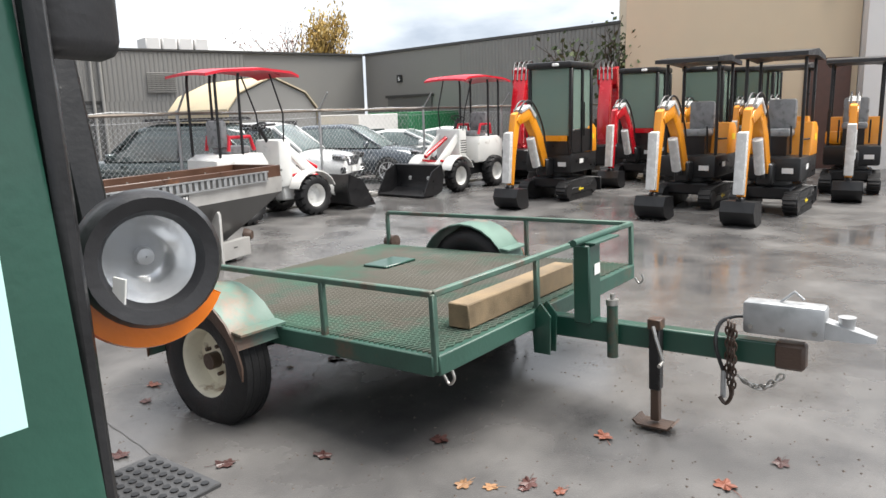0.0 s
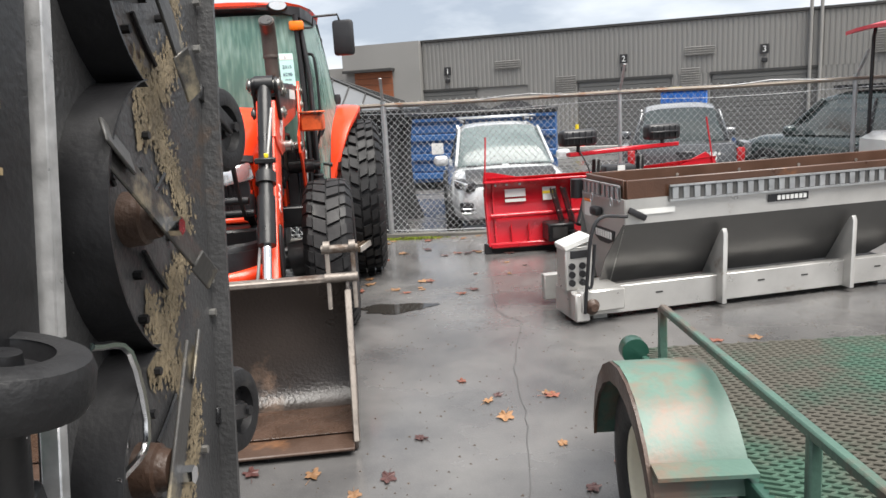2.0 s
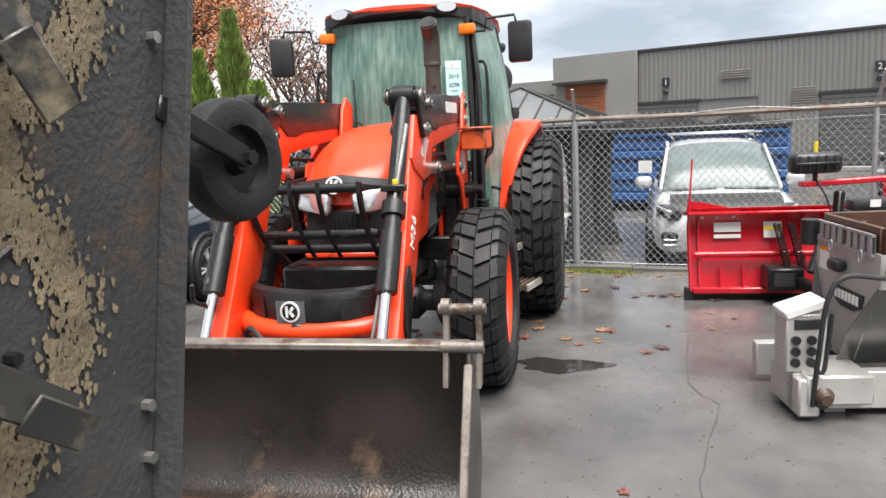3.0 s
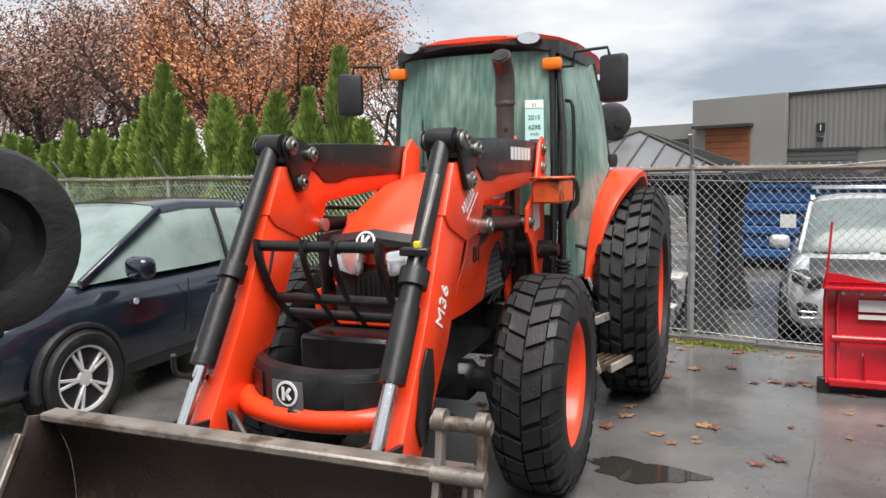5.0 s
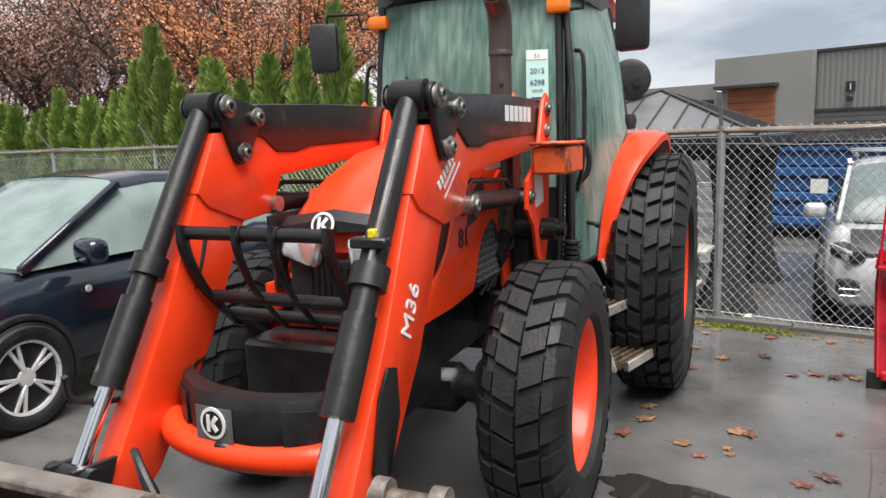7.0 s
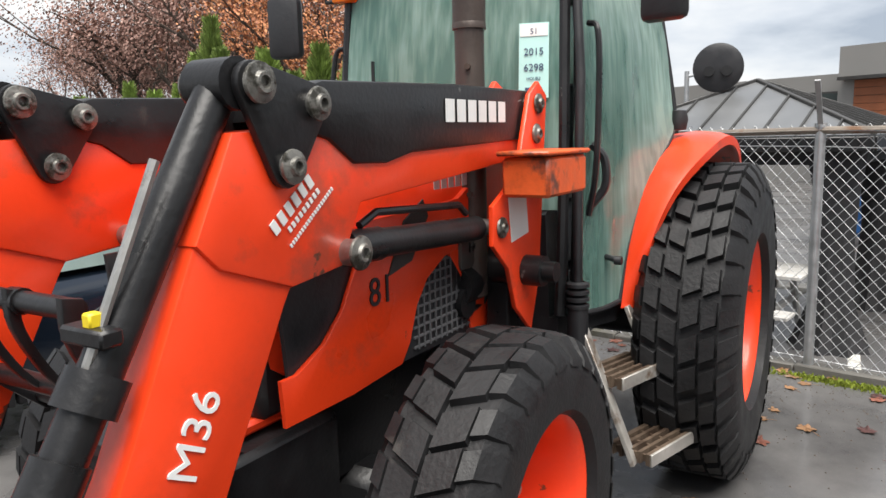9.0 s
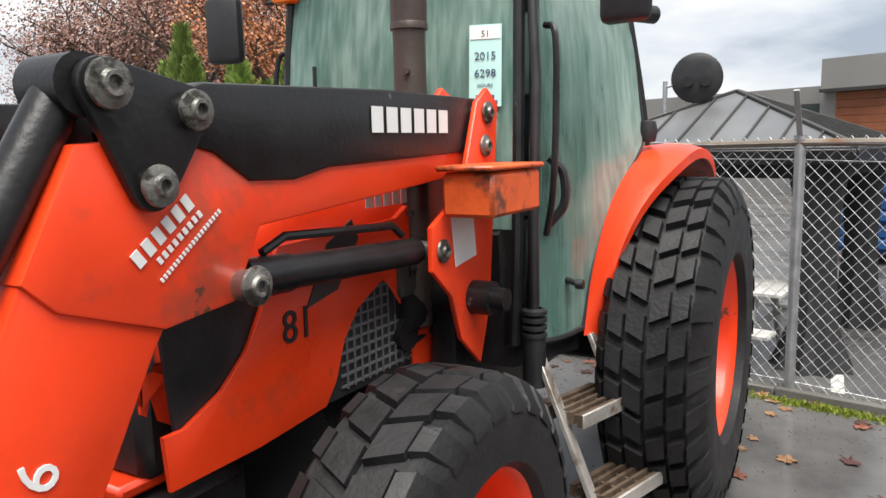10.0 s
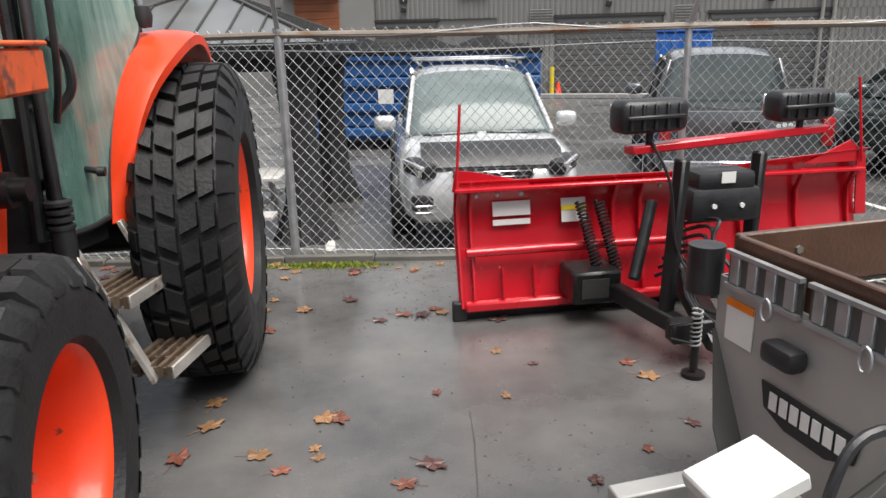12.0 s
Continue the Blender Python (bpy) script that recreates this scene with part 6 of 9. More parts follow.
def plough():
    p = thing("snow_plough", "glossy red snow plough with lamps and black mount", "snow plough", PLOUGH)
    prof = [(0.02, 0.05), (-0.005, 0.10), (0.05, 0.30), (0.12, 0.52), (0.14, 0.68), (0.10, 0.80), (0.04, 0.86)]
    def blade(x0, x1, lift0, lift1, name):
        bm = BM()
        n = 10
        rings = []
        for i in range(n + 1):
            x = x0 + (x1 - x0) * i / n
            lift = lift0 + (lift1 - lift0) * i / n
            ring = [(x, y, z * (1 + lift)) for y, z in prof] + [(x, y + 0.014, z * (1 + lift)) for y, z in prof[::-1]]
            rings.append([bm.verts.new(q) for q in ring])
        skin(bm, rings)
        bmesh.ops.recalc_face_normals(bm, faces=bm.faces)
        part(name, bm, RED, p, "curved glossy red moldboard")
    blade(0.0, 1.5, 0.0, 0.0, "moldboard")
    blade(1.51, 2.75, 0.0, 0.10, "moldboard")
    one("cutting_edge", slab, BLACK, p, (-0.02, 0.0, 0.0), (2.72, 0.02, 0.1), 0.003)
    one("edge_pad", slab, BLACK_PLASTIC, p, (-0.04, -0.03, 0.0), (0.05, 0.03, 0.12), 0.006)
    # frame on the camera's side: ribs, tubes, kick bar
    one("frame_tube", beam, RED, p, (0.03, -0.04, 0.095), (1.52, -0.04, 0.095), 0.06, 0.06, 0.012)
    one("frame_tube", rod, RED, p, (0.05, 0.0, 0.43), (1.4, 0.0, 0.43), 0.028)
    one("top_flange", slab, RED, p, (-0.01, 0.0, 0.80), (2.72, 0.07, 0.825), 0.006)
    for x in (0.02, 0.10, 1.02, 1.2, 1.52, 1.9, 2.3, 2.68):
        bm = BM()
        prism(bm, [(-0.05, 0.09), (0.0, 0.30), (0.07, 0.52), (0.09, 0.68), (0.03, 0.82), (0.06, 0.83), (0.125, 0.69), (0.11, 0.5), (0.03, 0.28), (0.0, 0.09)], -0.011, 0.011, at(x, 0, 0) @ Matrix(((0, 1, 0, 0), (1, 0, 0, 0), (0, 0, 1, 0), (0, 0, 0, 1))), 0.003)
        part("rib", bm, RED, p)
    for x in (0.28, 0.48, 0.68, 0.88):
        bm = BM()
        prism(bm, [(-0.05, 0.12), (-0.01, 0.33), (0.03, 0.30), (0.0, 0.12)], -0.006, 0.006, at(x, 0, 0) @ Matrix(((0, 1, 0, 0), (1, 0, 0, 0), (0, 0, 1, 0), (0, 0, 0, 1))))
        part("gusset", bm, RED, p)
    one("wing_fin", prism, RED, p, [(-0.02, 0.80), (0.0, 0.93), (0.1, 0.92), (0.46, 0.84), (0.46, 0.80)], 0.06, 0.072)
    one("wing_fin", prism, RED, p, [(2.3, 0.86), (2.62, 1.0), (2.74, 0.9), (2.8, 0.5), (2.72, 0.5), (2.68, 0.86)], 0.05, 0.062)
    for x in (0.12, 0.25, 0.4, 1.3, 1.45):
        one("bolt", cyl, GALV, p, 0.012, 0.02, at(x, 0.035, 0.775, 90, 0, 0), 8)
    one("instruction_label", box, PAPER, p, (0.24, 0.003, 0.09), at(0.36, 0.106, 0.67, -12, 0, 0))
    one("instruction_label", box, PAPER, p, (0.24, 0.003, 0.035), at(0.36, 0.099, 0.585, -12, 0, 0))
    l = one("instruction_label", box, PAPER, p, (0.16, 0.003, 0.15), at(0.76, 0.099, 0.64, -12, 0, 0))
    one("label_band", box, YELLOW, p, (0.16, 0.003, 0.03), at(0.76, 0.096, 0.655, -12, 0, 0))
    one("marker_rod", rod, RED, p, (0.0, 0.03, 0.80), (0.03, 0.04, 1.32), 0.009, 8, label="thin red marker rod")
    one("marker_rod", rod, RED, p, (2.7, 0.03, 0.86), (2.62, 0.05, 1.4), 0.009, 8)
    # mount: springs, quadrant, lift tower, lamp bar, stand
    m = new("plough_mount")
    m.parent, m.matrix_basis = p, at(-0.48, 0.06, 0.0)
    tagged(m, "black plough mount with springs, hoses and headlamps")
    for x in (1.26, 1.38):
        bm = BM()
        a, b = V((x, -0.02, 0.70)), V((x + 0.06, -0.22, 0.30))
        n = 120
        ax = (b - a).normalized()
        u = ax.orthogonal().normalized()
        v = ax.cross(u)
        pipe(bm, [a + (b - a) * i / n + 0.03 * (math.cos(i * 1.05) * u + math.sin(i * 1.05) * v) for i in range(n + 1)], 0.008, 5)
        part("trip_spring", bm, BLACK, m, "black coil trip spring")
    bm = BM()
    slab(bm, (1.12, -0.34, 0.14), (1.42, -0.06, 0.34), 0.015)
    part("hinge_box", bm, BLACK, m)
    one("hinge_hole", slab, DARK_TRIM, m, (1.17, -0.345, 0.18), (1.34, -0.335, 0.30))
    for k, (a, b, w, h) in enumerate((((1.35, -0.2, 0.22), (1.55, -0.95, 0.18), 0.09, 0.1), ((1.95, -0.1, 0.22), (1.68, -0.95, 0.18), 0.09, 0.1), ((1.42, -0.95, 0.2), (1.85, -0.95, 0.2), 0.1, 0.12), ((1.5, -0.75, 0.2), (1.55, -0.72, 1.06), 0.07, 0.07), ((2.05, -0.6, 0.2), (2.08, -0.58, 1.06), 0.07, 0.07))):
        one("mount_arm", beam, BLACK, m, a, b, w, h, 0.012)
    bm = BM()
    rod(bm, (1.42, -0.5, 0.34), (1.60, -0.3, 0.74), 0.035, 14)
    part("angle_cylinder", bm, BLACK, m)
    one("cylinder_rod", rod, CHROME, m, (1.52, -0.39, 0.56), (1.6, -0.3, 0.72), 0.022, 12)
    bm = BM()
    box(bm, (0.42, 0.24, 0.2), at(1.82, -0.62, 0.80), 0.05, 2)
    box(bm, (0.34, 0.2, 0.12), at(1.82, -0.62, 0.92), 0.03, 2)
    part("pump_cover", bm, BLACK_PLASTIC, m, "black moulded pump cover")
    one("pump_label", box, PAPER, m, (0.08, 0.003, 0.06), at(1.82, -0.725, 0.95))
    for x in (1.74, 1.9):
        one("cover_screw", cyl, PAPER, m, 0.014, 0.01, at(x, -0.745, 0.80, 90, 0, 0), 8)
    one("lamp_bar", beam, RED, m, (1.25, -0.72, 1.12), (2.55, -0.45, 1.15), 0.09, 0.045, 0.008, label="red lamp crossbar")
    for x, y in ((1.36, -0.72), (2.36, -0.50)):
        lm = new("plough_lamp")
        lm.parent = m
        tagged(lm, "black plough headlamp with ribbed back")
        bm = BM()
        box(bm, (0.40, 0.16, 0.17), at(x, y + 0.02, 1.29, 0, 0, 10), 0.045, 3)
        part("case", bm, BLACK_PLASTIC, lm)
        for k in range(5):
            one("rib", box, BLACK_PLASTIC, lm, (0.02, 0.03, 0.13), at(x - 0.14 + k * 0.07, y - 0.07 - 0.012 + k * 0.012, 1.29, 0, 0, 10), 0.005)
        one("rib", box, BLACK_PLASTIC, lm, (0.34, 0.03, 0.02), at(x, y - 0.072, 1.29, 0, 0, 10), 0.005)
        one("lens", box, LAMP, lm, (0.34, 0.01, 0.12), at(x - 0.02, y + 0.105, 1.29, 0, 0, 10), 0.004)
        one("stem", rod, BLACK, lm, (x, y, 1.12), (x, y, 1.24), 0.02)
    # parking stand
    one("stand_leg", rod, BLACK, m, (1.5, -1.08, 0.04), (1.5, -1.08, 0.32), 0.02)
    one("stand_foot", cyl, BLACK, m, 0.06, 0.02, at(1.5, -1.08, 0.012), 16)
    bm = BM()
    pipe(bm, [(1.5 + 0.026 * math.cos(k * 0.9), -1.08 + 0.026 * math.sin(k * 0.9), 0.16 + k * 0.0035) for k in range(60)], 0.005, 5)
    part("stand_spring", bm, GALV, m)
    one("stand_handle", pipe, BLACK, m, [(1.5, -1.08, 0.3), (1.34, -1.1, 0.3), (1.34, -1.12, 0.24), (1.46, -1.12, 0.2)], 0.006)
    bm = BM()
    for k in range(7):
        a = V((1.55 + 0.02 * k, -0.5, 0.35 + 0.05 * k))
        pipe(bm, curve([a, a + V((0.05, -0.2 - 0.02 * k, 0.1)), a + V((0.0, -0.38, -0.06 * (k % 3))), a + V((0.08, -0.5, -0.16))], 5), 0.011, 6)
    pipe(bm, curve([(1.36, -0.74, 1.17), (1.45, -0.8, 0.95), (1.52, -0.78, 0.6), (1.6, -0.9, 0.4)], 6), 0.008, 6)
    part("hydraulic_hose", bm, BLACK_PLASTIC, m, "tangled black hoses")
    bm = BM()
    prism(bm, [(-1.12, 0.12), (-1.0, 0.1), (-0.62, 0.3), (-0.55, 0.52), (-0.62, 0.54), (-0.72, 0.36)], -0.012, 0.012, at(1.62, 0, 0) @ Matrix(((0, 1, 0, 0), (1, 0, 0, 0), (0, 0, 1, 0), (0, 0, 0, 1))), 0.004)
    prism(bm, [(-1.12, 0.12), (-1.0, 0.1), (-0.62, 0.3), (-0.55, 0.52), (-0.62, 0.54), (-0.72, 0.36)], -0.012, 0.012, at(1.85, 0, 0) @ Matrix(((0, 1, 0, 0), (1, 0, 0, 0), (0, 0, 1, 0), (0, 0, 0, 1))), 0.004)
    part("lift_lever", bm, STEEL_DARK, m, "scuffed dark lift levers")
    one("connector", box, surface("blue_connector", (0.02, 0.25, 0.35), 0.4), m, (0.03, 0.03, 0.05), at(1.9, -1.06, 0.34), 0.006)


STEEL_DARK = surface("dark_scuffed_steel", (0.06, 0.06, 0.062), 0.4, metal=0.4, var=0.4, scale=10, bump=0.15)
plough()

# ---- large mower with a folded deck ----
MOWER = pose(-1.7, 2.36, 0, 0, 0, 144)


def caster(t, m, R=0.15, w=0.10):
    wob = new("gauge_wheel")
    wob.parent, wob.matrix_basis = t, m
    tagged(wob, "black rubber gauge wheel")
    bm = BM()
    h = w / 2
    lathe(bm, [(R * 0.55, -h * 0.9), (R * 0.75, -h), (R * 0.93, -h * 0.8), (R, -h * 0.4), (R, h * 0.4), (R * 0.93, h * 0.8), (R * 0.75, h), (R * 0.55, h * 0.9)], seg=36)
    part("tyre", bm, RUBBER, wob)
    bm = BM()
    lathe(bm, [(R * 0.57, h * 0.9), (R * 0.52, h * 0.3), (R * 0.25, h * 0.25), (R * 0.2, h * 0.9), (0.001, h * 0.95)], seg=24)
    lathe(bm, [(0.001, -h * 0.95), (R * 0.2, -h * 0.9), (R * 0.25, -h * 0.25), (R * 0.52, -h * 0.3), (R * 0.57, -h * 0.9)], seg=24)
    bmesh.ops.recalc_face_normals(bm, faces=bm.faces)
    part("hub", bm, BLACK, wob)
    return wob


def mower():
    t = thing("mower", "large green and black ride-on mower with its cutting deck folded upright", "mower", MOWER)
    deck = new("cutting_deck")
    deck.parent = t
    tagged(deck, "black cutting deck folded upright, caked with dry grass and rust")
    deck.matrix_basis = at(0.49, -0.03, 1.5, 0, 12, 0) @ at(-0.49, 0, -1.5)
    back = deck.matrix_basis.inverted()
    one("deck_plate", slab, DECK, deck, (-0.47, 0.0, 0.28), (0.47, 0.02, 2.5), 0.004)
    bm = BM()
    prism(bm, [(0.472, 0.28), (0.49, 0.3), (0.49, 2.48), (0.472, 2.5)], -0.05, 0.05)
    part("skirt", bm, DECK, deck)
    one("edge_strip", slab, SCRAPED, deck, (-0.505, -0.045, 1.12), (-0.472, 0.0, 2.5), 0.003, label="scraped bright edge strip")
    one("edge_strip", slab, SCRAPED, deck, (-0.515, -0.045, 0.4), (-0.485, -0.01, 1.05), 0.003)
    # each spindle: curved shroud wall, blade, hub and bolts
    for zc, ang in ((1.353, 24), (0.779, -64), (1.927, 44)):
        bm = BM()
        Rr = 0.31
        cx = -0.10
        rings = []
        for k in range(17):
            a = radians(108 + 144 * k / 16)
            x, z = cx + Rr * math.cos(a), zc + Rr * math.sin(a)
            rings.append([bm.verts.new((x, 0.0, z)), bm.verts.new((x, -0.10, z)), bm.verts.new((x + 0.008, -0.10, z)), bm.verts.new((x + 0.008, 0.0, z))])
        skin(bm, rings)
        bmesh.ops.recalc_face_normals(bm, faces=bm.faces)
        part("shroud", bm, BLACK, deck)
        bm = BM()
        lathe(bm, [(0.001, 0.075), (0.045, 0.075), (0.05, 0.05), (0.06, 0.045), (0.065, 0.0)], at(cx, 0, zc, 90, 0, 0), 20)
        part("spindle_hub", bm, RUSTY, deck)
        bm = BM()
        box(bm, (0.60, 0.009, 0.068), at(cx, -0.085, zc, 0, ang, 0), 0.003)
        for e in (1, -1):
            m = at(cx, -0.085, zc, 0, ang, 0) @ at(e * 0.27, -0.008, -0.016 * e, 22 * e, 0, 0)
            box(bm, (0.13, 0.008, 0.06), m, 0.003)
        part("blade", bm, BLADE, deck, "worn mower blade with pale scuffed tips")
        bm = BM()
        bolt(bm, (cx + 0.02, -0.088, zc - 0.02), (0, -1, 0), 0.022, 0.03)
        part("blade_bolt", bm, CHROME, deck)
        for k in range(11):
            a = radians(-80 + 36 * k)
            for rr in (0.13, 0.235):
                if (k + int(rr * 100)) % 2:
                    one("bolt", cyl, BLACK, deck, 0.011, 0.024, at(cx + rr * math.cos(a), -0.008, zc + rr * math.sin(a), 90, 0, 0), 6)
        for a0 in (-50, 20, 130):
            bm = BM()
            pts = [(cx + r * math.cos(radians(a0 + 40 * r)), -0.006, zc + r * math.sin(radians(a0 + 40 * r))) for r in (0.1, 0.15, 0.2, 0.26)]
            pipe(bm, pts, 0.006, 5)
            part("seam", bm, BLACK, deck)
    for z in (0.5, 0.72, 1.1, 1.2, 1.9, 2.05):
        one("bolt", cyl, STEEL, deck, 0.012, 0.02, at(0.38 + 0.07 * math.sin(z * 7), -0.008, z, 90, 0, 0), 6)
    # arcs of dried grass thrown round each spindle
    rg = random.Random(31)
    for zc in (1.353, 0.779, 1.927):
        verts, faces = [], []
        for k in range(2600):
            a = radians(rg.uniform(-80, 80))
            rad = 0.335 + 0.03 * math.sin(a * 5 + zc) + rg.gauss(0, 0.03)
            p = (-0.10 + rad * math.cos(a), -0.0035, zc + rad * math.sin(a))
            sz = rg.uniform(0.002, 0.009)
            j = len(verts)
            for q in range(5):
                b = q * math.tau / 5 + rg.random()
                verts.append((p[0] + sz * math.cos(b) * rg.uniform(0.6, 1.2), p[1] - rg.uniform(0, 0.002), p[2] + sz * 1.5 * math.sin(b) * rg.uniform(0.6, 1.2)))
            faces.append(tuple(range(j, j + 5)))
        me = bpy.data.meshes.new("dried_grass")
        me.from_pydata(verts, [], faces)
        me.materials.append(DRY_GRASS)
        o = new("dried_grass", me)
        o.parent = deck
        tagged(o, "caked dry grass on the deck", kind="stuff")
    # gauge wheels on arms behind the deck
    for q in ((0.845, 0.02, 1.655), (0.63, -0.03, 0.69)):
        q = back @ V(q)
        x, z = q.x, q.z
        caster(deck, at(x, 0.06, z, 90, 0, -12))
        one("wheel_arm", beam, BLACK, deck, (0.45, -0.0, z + 0.05), (x - 0.03, 0.0, z), 0.02, 0.05, 0.004)
        one("axle_nut", cyl, BLACK, deck, 0.018, 0.03, at(x - 0.03, -0.008, z, 90, 0, -12), 6)
    # near frame member with faded lettering, and its caster
    one("deck_frame", slab, BLACK, deck, (-0.98, -0.03, 1.0), (-0.52, 0.06, 2.5), 0.012, label="black deck frame plate")
    for k in range(8):
        m = Matrix.Translation((-0.66, -0.033, 1.42 + k * 0.105)) @ UPRIGHT @ pose(0, 0, 0, 0, 0, 90)
        one("faded_stroke", box, GOLD, deck, (0.012, 0.075, 0.003), m @ at(-0.022, 0, 0.001))
        one("faded_stroke", box, GOLD, deck, (0.05, 0.012, 0.003), m @ at(0, 0.03 * (-1) ** k, 0.002))
    caster(t, at(-0.74, -0.08, 1.33, 12, 0, 20), 0.13, 0.10)
    bm = BM()
    rod(bm, (-0.74, -0.07, 1.30), (-0.70, -0.02, 1.03), 0.04, 14)
    beam(bm, (-0.70, -0.02, 1.11), (-0.55, 0.0, 0.6), 0.09, 0.11, 0.01)
    box(bm, (0.16, 0.12, 0.3), at(-0.50, -0.02, 0.62, 0, 12, 0), 0.02, 2)
    box(bm, (0.2, 0.16, 0.22), at(-0.62, 0.0, 0.46, 0, -8, 10), 0.03, 2)
    rod(bm, (-0.8, -0.02, 0.5), (-0.42, -0.02, 0.66), 0.05, 14)
    beam(bm, (-0.86, 0.03, 0.95), (-0.5, 0.03, 0.9), 0.05, 0.10, 0.008)
    part("caster_fork", bm, BLACK, t)
    bm = BM()
    pipe(bm, curve([(-0.50, -0.1, 1.30), (-0.42, -0.13, 1.26), (-0.42, -0.14, 1.08), (-0.52, -0.12, 1.04)], 4), 0.008, 6)
    part("latch_wire", bm, CHROME, t)
    one("red_panel", slab, surface("faded_red_cover", (0.33, 0.03, 0.02), 0.4, var=0.2), t, (-0.80, 0.06, 0.72), (-0.62, 0.3, 1.0), 0.03, 2, label="faded red plastic cover")
    # body: green front cowl and cab post, lamp, mirror, step
    one("lower_frame", slab, BLACK, t, (-1.7, 0.62, 0.25), (0.4, 1.7, 0.95), 0.03)
    bm = BM()
    prism(bm, [(-1.98, 0.62), (-2.02, 1.25), (-1.9, 2.2), (-0.9, 2.25), (-0.9, 0.62)], 0.53, 1.75, bevel=0.02)
    part("front_cowl", bm, GREEN_DARK, t, "dark green cab front panel")
    one("cab_post", beam, BLACK, t, (-2.0, 0.52, 0.7), (-1.93, 0.522, 2.3), 0.025, 0.03, 0.008)
    for x in (-1.5, -0.1):
        road_wheel(t, at(x, 0.95, 0.42, 90, 0, 0), 0.42, 0.22, 0.26, GREEN_DARK)
    bm = BM()
    box(bm, (0.003, 0.16, 0.18), at(-2.055, 0.706, 1.495, 0, 3, 0))
    part("sale_sheet", bm, PAPER_BLUE, t, "pale green sale sheet taped to the cowl")
    for k in range(4):
        one("sheet_writing", box, INK, t, (0.002, 0.05 + 0.02 * (k % 2), 0.018), at(-2.055 + 0.003 * (1.4 - (1.43 + 0.04 * k)), 0.685, 1.43 + 0.04 * k))
    lamp = new("head_lamp")
    lamp.parent = t
    tagged(lamp, "round head lamp in a black rubber housing")
    m = at(-1.93, 0.405, 1.515) @ Matrix.Scale(0.9, 4) @ pose(0, 0, 0, 0, 88, 159)
    bm = BM()
    lathe(bm, [(0.062, 0.008), (0.07, 0.03), (0.088, 0.035), (0.096, 0.02), (0.098, -0.02), (0.085, -0.09), (0.05, -0.13), (0.001, -0.135)], m, 32)
    part("housing", bm, BLACK_PLASTIC, lamp)
    bm = BM()
    lathe(bm, [(0.07, 0.022), (0.055, -0.01), (0.03, -0.035), (0.001, -0.045)], m, 32)
    part("reflector", bm, LAMP, lamp, "bright faceted reflector")
    bm = BM()
    lathe(bm, [(0.001, -0.02), (0.012, -0.022), (0.014, -0.045)], m, 12)
    part("bulb", bm, GALV, lamp)
    bm = BM()
    lathe(bm, [(0.075, -0.02), (0.11, -0.02), (0.115, -0.035), (0.105, -0.07), (0.07, -0.075)], m @ at(0.022, 0, 0), 20, 130, -65)
    part("indicator_lens", bm, AMBER, lamp, "ribbed orange indicator lens")
    one("lamp_sticker", box, PAPER, lamp, (0.04, 0.003, 0.018), at(-1.935, 0.452, 1.48, 0, 80, 20))
    one("lamp_stalk", rod, BLACK, lamp, (-1.80, 0.40, 1.47), (-1.80, 0.60, 1.40), 0.02)
    bm = BM()
    box(bm, (0.05, 0.125, 0.23), at(-1.88, 0.44, 1.875, 0, 0, 20), 0.025, 3)
    part("wing_mirror", bm, BLACK_PLASTIC, t, "black wing mirror")
    one("mirror_stem", rod, BLACK, t, (-1.88, 0.45, 1.9), (-1.93, 0.5, 2.15), 0.01)
    st = new("foot_step")
    st.parent = t
    tagged(st, "dark perforated steel foot step")
    one("tread", slab, STEEL_DARK, st, (-1.51, 0.035, 0.9), (-1.26, 0.315, 0.912), 0.003)
    for i in range(8):
        for j in range(9):
            one("grip_hole", cyl, BLACK, st, 0.009, 0.004, at(-1.485 + i * 0.028, 0.06 + j * 0.028, 0.913), 8)
    one("bracket", slab, BLACK, st, (-1.45, 0.3, 0.8), (-1.35, 0.66, 0.898), 0.01)


DECK = surface("caked_deck_steel", (0.042, 0.042, 0.043), 0.42, var=0.4, scale=2.4, dirt=(0.10, 0.06, 0.035), dirt_amount=0.36, bump=0.35)
DRY_GRASS = surface("caked_dry_grass", (0.17, 0.135, 0.085), 0.8, var=0.6, scale=9, bump=0.4)
SCRAPED = surface("scraped_edge", (0.5, 0.5, 0.5), 0.35, metal=0.6, var=0.35, scale=20, bump=0.1)
BLADE = surface("blade_steel", (0.06, 0.058, 0.055), 0.42, metal=0.3, var=0.35, scale=5, dirt=(0.34, 0.29, 0.2), dirt_amount=0.45, bump=0.15)
GOLD = surface("faded_gold_decal", (0.23, 0.17, 0.09), 0.5, var=0.3, scale=20, bump=0)
mower()


# ---- parked vehicles ----
NAVY = surface("dark_navy_paint", (0.012, 0.019, 0.032), 0.2, metal=0.35, var=0.2, scale=2, bump=0.02, clear=0.8)
SILVER = surface("silver_car_paint", (0.58, 0.59, 0.60), 0.24, metal=0.35, var=0.06, scale=2, bump=0.02, clear=0.8)
GREY_CAR = surface("grey_car_paint", (0.10, 0.105, 0.112), 0.24, metal=0.4, var=0.1, scale=2, bump=0.02, clear=0.8)
GREEN_CAR = surface("dark_green_car_paint", (0.035, 0.05, 0.05), 0.2, metal=0.35, var=0.15, scale=2, bump=0.02, clear=0.8)
WHITE_CAR = surface("white_car_paint", (0.66, 0.67, 0.67), 0.22, var=0.05, scale=2, bump=0.02, clear=0.8)
